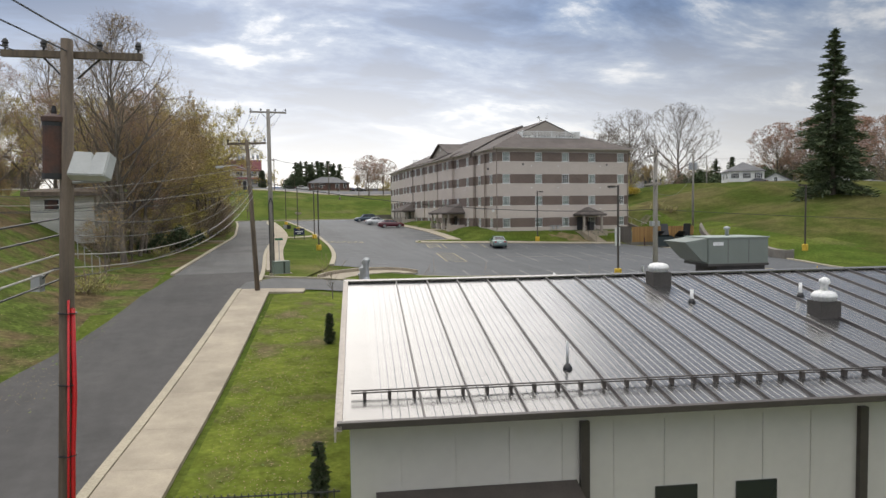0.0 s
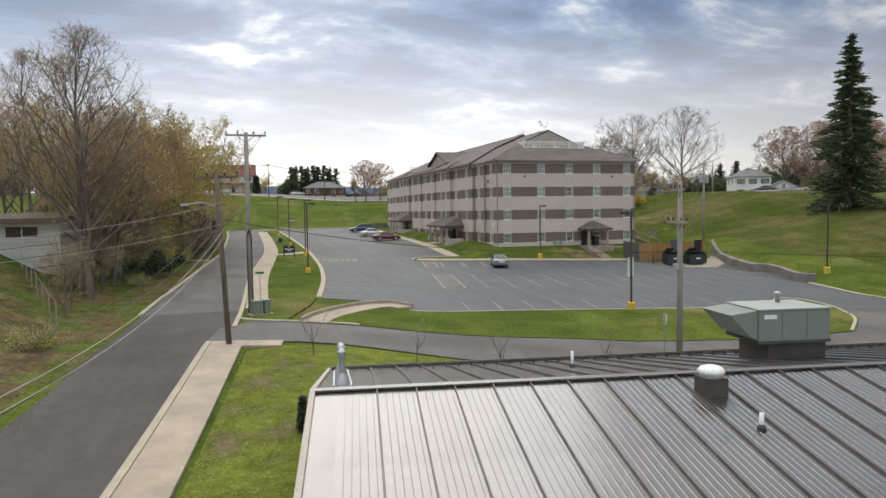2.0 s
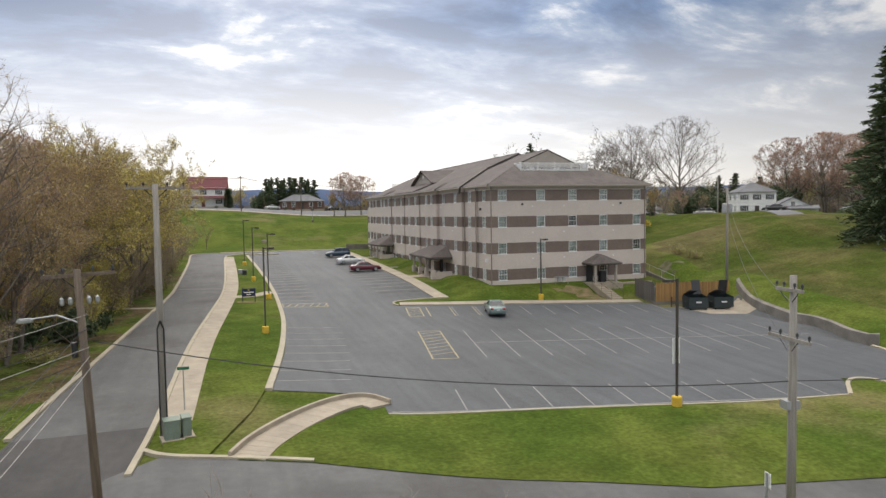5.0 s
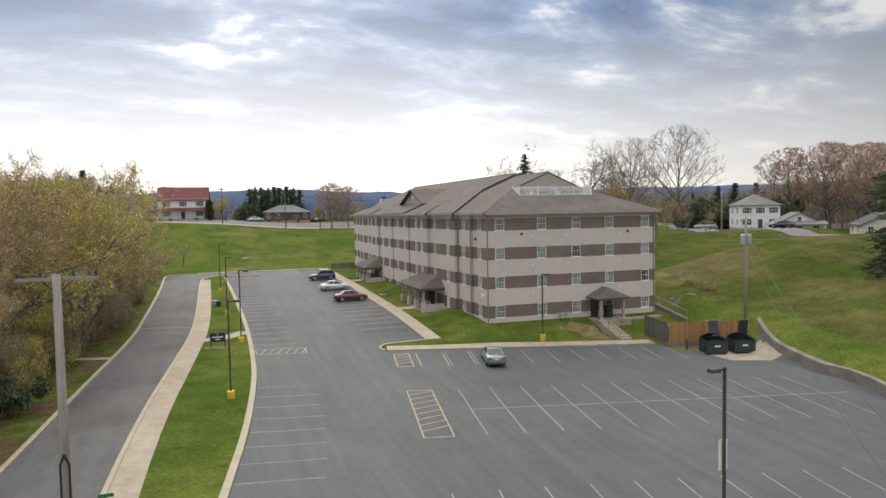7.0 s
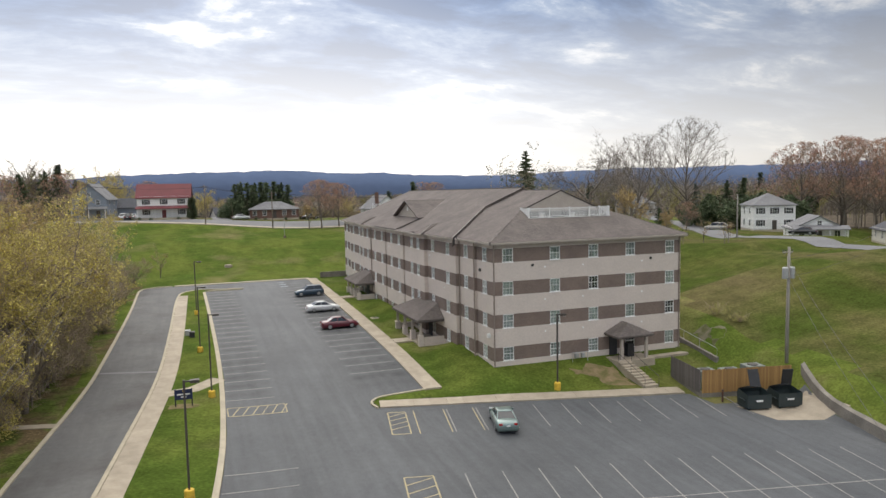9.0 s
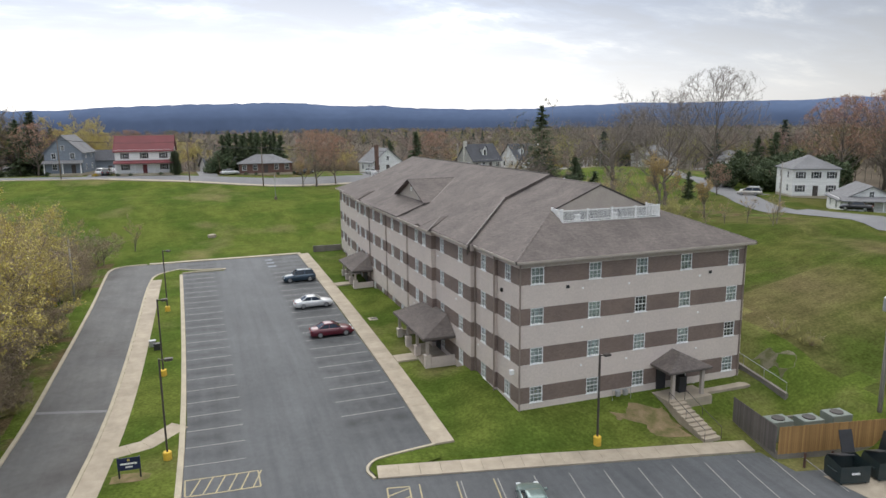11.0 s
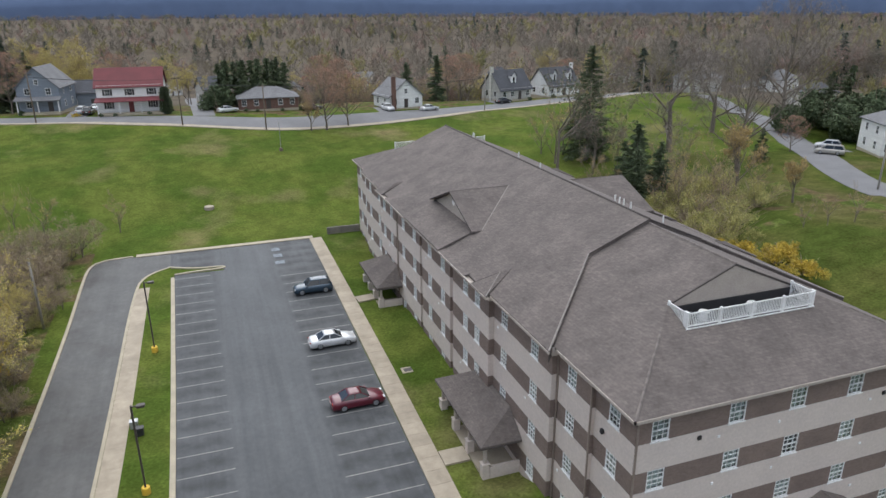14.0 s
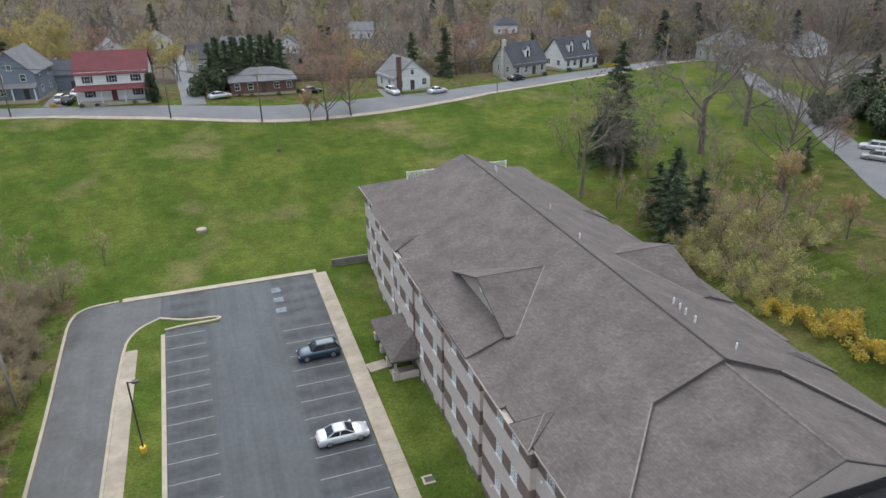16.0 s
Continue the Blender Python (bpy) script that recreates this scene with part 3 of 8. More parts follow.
LOT = LOT_W[:1] + LOT_W[1:] + [(-25.6, 60.2), (-19.6, 59.9), (-20, 61.4), (-26.3, 63.2), (-26.3, 68.3), (-7.4, 68.3), (-7.3, -1.0), (-12.2, -1.6), (-12.6, -4.0),
       askew(-12.6, -4.0, 29, -0.2), (16.3, -12.5), (24.9, -14.3), (22.8, -19.3), (22.0, -24.6), (21.2, -28.6), (19.4, -35), (18.6, -39), (17.6, -44), (18.6, -49.5), (23, -53.5), (60, -57.5), (60, -58), (9.5, -48.4), (10.5, -43), (8.5, -42), (6.4, -44.6)]
LOT_F = [(5.4, -45.1), (-1.7, -44.4), (-13.7, -41.9), (-22.9, -40.3)]
draped("parking_lot", LOT + LOT_F + [(-22.6, -37.4), (-24.3, -36.0)], M_ASPH, 0.05,
       "grey asphalt parking lot with faded painted stalls", category="parking lot", kind="structure")
# kerbs
kerb = Mb()
strip(kerb, smoothed([(-41.15, -40.6), (-40.85, -36.5)] + ROAD_L[6:], 2), 0.32, 0.0, 0.16, -0.2, 1.2)
kerb.make("kerb_1", M_KERB, label="weathered concrete kerb along the side street", category="kerb", kind="structure")
kerb = Mb()
strip(kerb, smoothed(ROAD_R[4:], 2), 0.0, -0.28, 0.16, -0.2, 1.2)
strip(kerb, smoothed(ROAD_R[:4], 2), 0.0, -0.28, 0.16, -0.2, 1.2)
kerb.make("kerb_2", M_KERB, label="concrete kerb between street and sidewalk", category="kerb", kind="structure")
kerb = Mb()
strip(kerb, smoothed(LOT_W, 2), 0.42, 0.0, 0.17, -0.2, 1.2)
strip(kerb, smoothed([(-25.6, 60.0), (-23, 60.4), (-20.0, 60.3), (-19.2, 60.9), (-20.0, 61.5), (-23, 61.6), (-26.2, 63.2)], 2), 0.0, 0.3, 0.17, -0.2, 0.8)
strip(kerb, [(-30.6, 68.3), (-6.9, 68.3)], 0.9, 0.0, 0.17, -0.2, 1.5)
strip(kerb, smoothed(STREET_N[:4], 2), 0.28, 0.0, 0.16, -0.2, 0.8)
strip(kerb, smoothed(STREET_N[4:7], 2), 0.16, 0.0, 0.09, -0.2, 0.9)
strip(kerb, smoothed(STREET_N[7:], 2), 0.2, 0.0, 0.12, -0.2, 0.9)
strip(kerb, [(-22.9, -40.4), (-13.7, -42.0), (-1.7, -44.5), (5.4, -45.2)], 0.0, -0.16, 0.13, -0.2, 1.0)
strip(kerb, smoothed([(5.4, -45.2), (8.5, -42.2), (10.4, -42.6), (10.6, -45), (9.5, -48)], 2), 0.0, -0.26, 0.16, -0.2, 0.7)
strip(kerb, smoothed([(-12.7, -4.1), (-13.1, -2.8), (-12.2, -1.6), (-10.5, -1.3), (-7.2, -0.9)], 2), 0.0, -0.2, 0.17, -0.2, 0.6)
strip(kerb, smoothed([(19.3, -35.4), (18.6, -39), (17.6, -44), (18.6, -49.5), (23, -53.5), (60, -57.5)], 2), 0.28, 0.0, 0.16, -0.2, 1.2)
kerb.make("kerb_3", M_KERB, label="pale concrete kerbs round the parking lot", category="kerb", kind="structure")
# sidewalks of separate slabs
walk_1 = tagged(new("pavement_1"), "pale concrete sidewalk beside the side street", "sidewalk", kind="structure")
slabs(smoothed(ROAD_R[:4], 2), -0.3, -1.95, 0.13, walk_1, 3.0, 0.012)
slabs(smoothed(ROAD_R[5:11], 2), -0.3, -1.85, 0.13, walk_1, 3.0, 0.012)
walk_2 = tagged(new("pavement_2"), "pale concrete walk along the dormitory lawn", "sidewalk", kind="structure")
slabs([(-7.45, 68.2), (-7.25, 30), (-7.35, -1.0)], 0.0, 1.75, 0.15, walk_2)
slabs([askew(-12.4, -4.1, 0, 0), askew(-12.4, -4.1, 28.5, 0)], 1.55, 0.0, 0.155, walk_2)
slabs([(-5.5, 15.6), (-3.4, 15.6)], -0.8, 0.9, 0.15, walk_2)
slabs([(-5.5, 45.5), (-3.4, 45.8)], -0.7, 0.8, 0.15, walk_2)
walk_3 = tagged(new("pavement_3"), "short concrete path across the lawn strip", "sidewalk", kind="structure")
slabs([(-30.0, 4.6), (-27.6, 5.4), (-25.3, 8.0)], 0.8, -0.8, 0.12, walk_3)
walk_4 = tagged(new("pavement_4"), "curved concrete ramp with a low wall up to the lot", "sidewalk", kind="structure")
RAMP = smoothed([(-31.4, -46.2), (-30.4, -43.9), (-28.0, -40.4), (-25.4, -37.6), (-23.4, -36.9), (-22.4, -38.6)], 2)
slabs(RAMP, 0.0, -1.5, 0.13, walk_4)
strip(Mb(), RAMP, 0.16, 0.0, 0.36, -0.2, 1.0).make("ramp_wall", M_CONC, walk_4)
walk_5 = tagged(new("pavement_5"), "concrete corner landing at the street crossing", "sidewalk", kind="structure")
slabs([(-36.4, -51.4), (-33.0, -52.1)], 0.3, -0.85, 0.13, walk_5)
# grass inside the kerbs
draped("lawn_strip", smoothed(ROAD_R[5:], 2)[2:-2] and [(x + 0.28, y) for x, y in smoothed(ROAD_R[4:], 2)[6:-1]] + [(-26.1, 62.6), (-25.9, 59.5)] + [(x - 0.4, y) for x, y in smoothed(LOT_W, 2)[::-1]] +
       [(-30.2, -39.5), (-32.4, -45.8), (-34.3, -45.0)], M_GRASS, 0.11, "mown grass strip between sidewalk and lot", category="lawn", kind="structure")
draped("lawn_island", [(-12.4, -3.9), (-12.7, -2.8), (-12.1, -1.85), (-10.5, -1.55), (-7.3, -1.2), (-7.3, -2.9)], M_GRASS, 0.12,
       "small kerbed grass island", category="lawn", kind="structure")
draped("lawn_verge", [(-31.2, -46.5), (-28, -47.3), (-22.5, -49.5), (-12.3, -53.7), (-3, -55.3), (3.5, -54.7), (7.5, -51.6), (9.4, -48), (10.3, -45), (10.0, -43), (8.6, -42.5), (5.4, -45.4), (-1.7, -44.7), (-13.7, -42.2), (-22.8, -40.6), (-24.8, -39.5), (-28.0, -42.8)],
       M_GRASS, 0.10, "wide grass verge between lot and cross street", category="lawn", kind="structure")
draped("gravel_patch", ragged([(24.7, 0.6), (24.6, -1.2), (25.3, -2.6), (26.6, -2.8), (27.1, -1.6), (26.2, -0.2), (24.7, 0.6)], 0.7, 5.3, 0.3), M_GRAVEL, 0.03, "washed-out pale gravel at the top of the ramp", category="gravel", kind="structure")
draped("dirt_patch", ragged([(7.6, -1.6), (9.6, -1.4), (12.0, -1.8), (12.8, -3.2), (12.6, -5.6), (11.6, -5.8), (10.2, -4.6), (8.6, -3.6), (7.6, -1.6)], 0.8, 3.1, 0.35), M_DIRT, 0.025,
       "bare trodden earth on the lawn", category="bare earth", kind="structure")


draped("road_patch", [(-36.45, 13.9), (-31.0, 12.4), (-30.95, 12.85), (-36.4, 14.35)], M_ASPH3, 0.062, "pale worn band of concrete across the street", category="road", kind="structure")
for y in (60.3, 62.9, 65.4):
    draped("stall_emblem", ragged([(-13.1, y - 0.55), (-12.0, y - 0.55), (-12.0, y + 0.55), (-13.1, y + 0.55), (-13.1, y - 0.55)], 0.12, y, 0.3), M_PAINTB, 0.056, "faded pale blue stall emblem", category="road marking", kind="structure")
# painted stalls
def line(mb, a, b, w=0.085, up=0.0):
    strip(mb, [a, b], w / 2, -w / 2, 0.058 + up, 0.03, 2.0)


marks = Mb()
for k in range(24):
    y = 58.7 - 2.6 * k
    x = np.interp(y, [-6, 8.5, 30, 59], [-25.2, -24.8, -25.0, -25.6])
    if y > 1.2:
        line(marks, (x, y), (x + 4.25, y))
for k in range(20):
    y = 55.6 - 2.638 * k
    line(marks, (-7.6, y), (-12.95, y))
for k in range(8):
    y = -33.0 + 2.75 * k
    x = np.interp(y, [-35, -24.5, -13, -6], [-28.8, -27.0, -25.7, -25.2])
    line(marks, (x + 0.1, y), (x + 5.0, y + 0.35))
for k in range(12):
    a = askew(-9.6, -5.6, 2.6 * k, 0)
    if k > 0:
        line(marks, askew(-9.6, -5.6, 2.6 * (k - 0.0), 0), askew(-9.6, -5.6, 2.6 * k, -4.9))
for k in range(12):
    line(marks, askew(-10.2, -18.2, 2.62 * k, 0), askew(-10.2, -18.2, 2.62 * k, -10.9))
line(marks, askew(-10.2, -18.2, 0, -5.45), askew(-10.2, -18.2, 31, -5.45), 0.09, 0.004)
for k in range(10):
    line(marks, askew(-18.4, -41.0, 2.55 * k, 0.1), askew(-18.4, -41.0, 2.55 * k, 4.6))
line(marks, askew(-22.6, -40.0, 0, -0.05), askew(-22.6, -40.0, 29, -0.05), 0.12, 0.004)
marks.make("stall_lines", M_PAINT, label="faded white stall lines", category="road marking", kind="structure")
hatch = Mb()


def hatched(ox, oy, w, d, n, ux, uy):
    q = lambda u, v: tuple(Vector((ox, oy)) + ux * u + uy * v)
    for a, b in (((0, 0), (w, 0)), ((w, 0), (w, d)), ((w, d), (0, d)), ((0, d), (0, 0))):
        line(hatch, q(*a), q(*b), 0.11, 0.004)
    for k in range(1, n):
        v = d * k / n
        line(hatch, q(0, v), q(w, min(d, v + d / n * 0.8)) if d > 0 else q(w, v), 0.10, 0.002)


X1, Y1 = Vector((1, 0)), Vector((0, 1))
hatched(*askew(-10.2, -18.2, -4.2, -10.9), 2.0, 10.9, 9, UX, UY)
hatched(-24.9, -2.4, 4.8, 2.0, 1, X1, Y1)
for k in range(6):
    line(hatch, (-24.6 + 0.8 * k, -2.4), (-24.6 + 0.8 * (k + 0.9), -0.4), 0.1)
hatched(*askew(-12.2, -5.3, 0.1, -4.6), 1.5, 4.6, 5, UX, UY)
for k in (0, 1, 2):
    line(hatch, askew(-9.6, -5.6, -0.3 + 2.6 * k, 0), askew(-9.6, -5.6, -0.3 + 2.6 * k, -4.9), 0.1, 0.006)
hatch.make("hatch_lines", M_PAINTY, label="faded yellow hatching on the asphalt", category="road marking", kind="structure")
# far street past the field, and the street up the hill
FAR = smoothed([(-150, 155), (-55, 135.5), (-24, 127.3), (7.5, 123.6), (31, 128), (49, 135), (68, 140), (100, 148), (180, 190), (300, 260)], 2)
L, R = band(FAR, 3.4, -3.4, 6)
draped("road_3", [tuple(p) for p in L] + [tuple(p) for p in R[::-1]], M_ASPH3, 0.07, "pale grey street beyond the field", category="road", kind="structure")
strip(Mb(), FAR, -3.4, -4.6, 0.14, -0.2, 4).make("pavement_6", M_CONC, label="concrete sidewalk beside the far street", category="sidewalk", kind="structure")
L, R = band(smoothed([(-19.6, 131), (-20.4, 150), (-21.4, 175), (-22.6, 210), (-23.4, 250), (-24, 290)], 2), 2.3, -2.3, 4)
draped("road_4", [tuple(p) for p in L] + [tuple(p) for p in R[::-1]], M_ASPH3, 0.08, "narrow pale lane running off between houses", category="road", kind="structure")
HILL = smoothed([(120, 142), (107, 106), (98.5, 89), (86, 69), (76, 53.5), (71.3, 42), (69.5, 31), (72, 14), (84, -8), (110, -30)], 2)
L, R = band(HILL, 3.2, -3.2, 4)
draped("road_5", [tuple(p) for p in L] + [tuple(p) for p in R[::-1]], M_ASPH3, 0.07, "pale grey street on the hill", category="road", kind="structure")


# ---------- the dormitory ----------
BX, BY = 22.6, 69.2
EAVE, BASE = 20.45, 5.2
FLOOR = 3.27
SILL0 = 8.62                                               # bottom of the lowest windows
SECT = [(0.0, 4.1, 0.30), (4.1, 8.4, 0.10), (8.4, 17.8, -0.35), (17.8, 25.9, -0.80), (25.9, 26.6, -0.35), (26.6, 34.9, -0.80), (34.9, 35.6, -0.35),
        (35.6, 43.8, -0.80), (43.8, 44.5, -0.35), (44.5, 51.4, -0.80), (51.4, 61.0, -0.35), (61.0, 65.1, 0.10), (65.1, BY, 0.30)]
SIDE_WIN = [2.1, 6.6, 10.9, 15.9, 20.2, 22.8, 28.6, 32.4, 37.5, 41.6, 46.4, 49.6, 54.0, 58.5, 63.0, 67.0]
FRONT_WIN = [1.9, 7.15, 11.65, 16.15, 21.2]
dorm = thing("apartment_building", "four-storey dormitory banded in tan block and brown brick, hipped roof", "building", at=(11, 34, 8))
BANDS = [(BASE, SILL0, 0)]
for k in range(4):
    BANDS.append((SILL0 + FLOOR * k, SILL0 + FLOOR * k + 1.36, 1))
    BANDS.append((SILL0 + FLOOR * k + 1.36, SILL0 + FLOOR * (k + 1) if k < 3 else EAVE, 0))


def pierced(mb, u0, u1, z0, z1, holes, at):
    """A wall face between u0 and u1 with openings; at(u, z, depth) gives the place; reveals 0.12 m deep."""
    x = u0
    for a, b in holes + [(u1, None)]:
        q = [at(x, z0, 0), at(a, z0, 0), at(a, z1, 0), at(x, z1, 0)]
        mb.add(q, [(0, 1, 2, 3)])
        if b is not None:
            for c, d in (((a, z0), (a, z1)), ((b, z1), (b, z0)), ((a, z1), (b, z1)), ((b, z0), (a, z0))):
                mb.add([at(*c, 0), at(*c, 0.25), at(*d, 0.25), at(*d, 0)], [(0, 1, 2, 3)])
            x = b


WIN_W = 1.16
for z0, z1, brick in BANDS:
    proud = 0.0 if not brick else -0.012
    for face in ("front", "side", "back", "rear"):
        mb = Mb()
        if face == "front":
            hol = [(c - WIN_W / 2, c + WIN_W / 2) for c in FRONT_WIN] if brick else []
            pierced(mb, 0.30 + (0.012 if not brick else 0), BX, z0, z1, hol, lambda u, z, d: (u, d + proud * -1, z))
        elif face == "side":
            px = None
            for a, b, x in SECT:
                hol = [(c - 0.55, c + 0.55) for c in SIDE_WIN if a < c < b] if brick else []
                pierced(mb, a, b, z0, z1, hol, lambda u, z, d, x=x: (x + d - proud, u, z))
                if px is not None:
                    mb.add([(px - proud, a - proud * 0, z0), (x - proud, a, z0), (x - proud, a, z1), (px - proud, a, z1)], [(0, 1, 2, 3)])
                px = x
        elif face == "back":
            mb.add([(BX, 0, z0), (BX, BY, z0), (BX, BY, z1), (BX, 0, z1)], [(0, 1, 2, 3)])
        else:
            mb.add([(0.3, BY, z0), (BX, BY, z0), (BX, BY, z1), (0.3, BY, z1)], [(3, 2, 1, 0)])
        mb.make("brick_band" if brick else "wall", M_BRICK if brick else M_BLOCK, dorm)
# added black box: the dimness of the unlit rooms is put into its colour
core = Mb()
core.box(0.62, BX - 0.3, 0.3, BY - 0.3, BASE + 1, EAVE - 0.15)
core.make("inner_wall", M_DARK, dorm, "black core standing in for the dim interior")


def dorm_window(place, w, h, seed):
    """A white double-hung window, local x across, y inwards, z up from the sill."""
    t = 0.07
    f = Mb().lattice([-w / 2, -w / 2 + t, -w / 6 - 0.006, -w / 6 + 0.006, w / 6 - 0.006, w / 6 + 0.006, w / 2 - t, w / 2],
                     [0, t, h * 0.27 - 0.005, h * 0.27 + 0.005, h / 2 - 0.035, h / 2 + 0.035, h * 0.75 - 0.005, h * 0.75 + 0.005, h - t, h], 0.02, 0.10)
    fr = f.make("window", M_WHITE, dorm)
    fr.matrix_parent_inverse = PLACE[dorm.name]
    fr.matrix_basis = place
    # where seed divides by 7, a black sheet paints the room's darkness, no blind
    for nm, mb, mt, inv in (("pane", Mb().box(-w / 2 + t / 2, w / 2 - t / 2, 0.062, 0.070, t / 2, h - t / 2), M_GLASS_W, 0),
                            ("blind", Mb().box(-w / 2 + t, w / 2 - t, 0.16, 0.175, t + (h * 0.42 if seed % 5 == 3 else 0.0), h - t), M_BLIND if seed % 7 else M_DARK, 0),
                            ("window_sill", Mb().box(-w / 2 - 0.06, w / 2 + 0.06, -0.05, 0.10, -0.07, 0.0), M_WHITE, 0)):
        p = mb.make(nm, mt, fr)
        if nm == "pane":
            p.visible_shadow = False


M_GLASS_W = bpy.data.materials.new("clear_pane")
M_GLASS_W.use_nodes = True
_b = M_GLASS_W.node_tree.nodes["Principled BSDF"]
_b.inputs["Transmission Weight"].default_value, _b.inputs["Roughness"].default_value, _b.inputs["IOR"].default_value = 1.0, 0.02, 1.45
_b.inputs["Base Color"].default_value = (0.85, 0.9, 0.9, 1)
sd = 0
for k in range(4):
    z = SILL0 + FLOOR * k
    for i, c in enumerate(FRONT_WIN):
        sd += 1
        dorm_window(pose(c, 0.0, z), WIN_W, 1.36, [1, 2, 1, 7, 1, 1, 2, 1, 1, 7, 1, 2, 7, 1, 1, 1, 1, 1, 1, 2][k * 5 + i])
    for c in SIDE_WIN:
        x = [s[2] for s in SECT if s[0] < c < s[1]][0]
        sd += 1
        dorm_window(pose(x, c, z, 0, 0, -90), 1.1, 1.36, sd * 3 + 1)

# roof: hip over the front, a raised hip over the long bays
SL = 0.425
XE0, XE1, YE0, YE1 = -0.22, BX + 0.55, -0.5, BY + 0.5
XR = (XE0 + XE1) / 2
RZ = EAVE + SL * (XR - XE0)
zp = lambda x: EAVE + SL * (x - XE0)
HD = 6.75                                                   # where the hip slope stops at the roof deck
YG = YE0 + HD
roof = Mb()
YF = YE1 - HD
west = [(XE0, YE0, EAVE), (XE0, YE1, EAVE), (XE0 + HD, YF, zp(XE0 + HD)), (XR, YF, RZ), (XR, YG, RZ), (XE0 + HD, YG, zp(XE0 + HD))]
roof.slab([west[0], west[5], west[4], west[3], west[2], west[1]], 0.16)
east = [(2 * XR - x, y, z) for x, y, z in west]
roof.slab([east[0], east[1], east[2], east[3], east[4], east[5]], 0.16)
DZ = zp(XE0 + 4.75)
yd = YE0 + 4.75
roof.slab([(XE0, YE0, EAVE), (XE1, YE0, EAVE), (XE1 - 4.75, yd, DZ), (XE0 + 4.75, yd, DZ)], 0.16)
roof.slab([(XE0 + 4.75, yd, DZ), (XE0 + HD + 0.3, yd, DZ), (XE0 + HD + 0.3, YG, DZ + 0.02), (XE0 + HD, YG, zp(XE0 + HD))][:1] + [(XE0 + HD, yd, DZ), (XE0 + HD, YG, zp(XE0 + HD))], 0.1)
roof.slab([(XE1 - 4.75, yd, DZ), (XE1 - HD, YG, zp(XE0 + HD)), (XE1 - HD, yd, DZ)], 0.1)
roof.slab([(XE1, YE1, EAVE), (XE0, YE1, EAVE), (XE0 + HD, YF, zp(XE0 + HD)), (XE1 - HD, YF, zp(XE0 + HD))], 0.16)
roof.make("roof", M_SHING, dorm, "grey-brown asphalt shingle roof")
gable = Mb()
gable.add([(XE0 + HD, YG + 0.02, DZ - 0.3), (XE1 - HD, YG + 0.02, DZ - 0.3), (XE1 - HD, YG + 0.02, zp(XE0 + HD) - 0.08), (XR, YG + 0.02, RZ - 0.1), (XE0 + HD, YG + 0.02, zp(XE0 + HD) - 0.08)], [(0, 1, 2, 3, 4)])
fg_wall = Mb().add([(XE0 + HD, YF, zp(XE0 + HD)), (XR, YF, RZ), (XE1 - HD, YF, zp(XE0 + HD))], [(0, 1, 2)]).make("gable_wall", M_TRIM, dorm)
gable.make("gable_wall", M_TRIM, dorm, "tan gable wall behind the roof deck")
deck = Mb()
deck.box(XE0 + 5.2, XE1 - 5.2, yd + 0.05, YG, DZ - 0.30, DZ - 0.14)
deck.make("roof_deck", M_DARK, dorm, "black membrane deck let into the roof")
# raised roof over the long bays
up_roof = Mb()
XB, YB0, YB1 = -0.86, 8.0, 61.4
zb = lambda x: EAVE + 0.10 + 0.428 * (x + 0.72)
YS, YT = 15.6, 62.4
for s in (0, 1):
    mx = (lambda x: x) if s == 0 else (lambda x: 2 * XR - x)
    q = [(XB, YB0, zb(XB)), (XB, YB1, zb(XB)), (0.4, YT, zb(0.4)), (XR, YT, zb(XR)), (XR, YS, zb(XR)), (6.3, YS, zb(6.3))]
    q = [(mx(x), y, z) for x, y, z in q]
    up_roof.slab(q[::-1] if s == 0 else q, 0.2)
up_roof.make("upper_roof", M_SHING, dorm)
# the two returns over the middle bays and the dormer between them
bay = Mb()
for y0, y1, e in ((17.3, 21.9, 1), (51.8, 47.2, -1)):
    for s in (0, 1):
        mx = (lambda x: x) if s == 0 else (lambda x: 2 * XR - x)
        bay = Mb()
        c0, c1 = (mx(-1.34), y0, EAVE), (mx(-1.34), y0 + 2.9 * e, EAVE)
        top, back = (mx(0.7), y0 + 1.9 * e, zb(0.7) + 0.34), (mx(1.7), y0 + 2.0 * e, zb(1.7) + 0.02)
        for p in ((c0, c1, top), (c0, top, back), (top, c1, back)):
            bay.slab(p if (e > 0) == (s == 1) else p[::-1], 0.14)
        bay.make("bay_roof", M_SHING, dorm)
for s in (0, 1):
    mx = (lambda x: x) if s == 0 else (lambda x: 2 * XR - x)
    q = [(mx(-1.32), 21.9, EAVE), (mx(-1.32), 47.2, EAVE), (mx(-0.7), 47.2, zb(-0.7) + 0.03), (mx(-0.7), 21.9, zb(-0.7) + 0.03)]
    bay = Mb()
    bay.slab(q[::-1] if s == 0 else q, 0.14)
    bay.make("bay_roof", M_SHING, dorm)
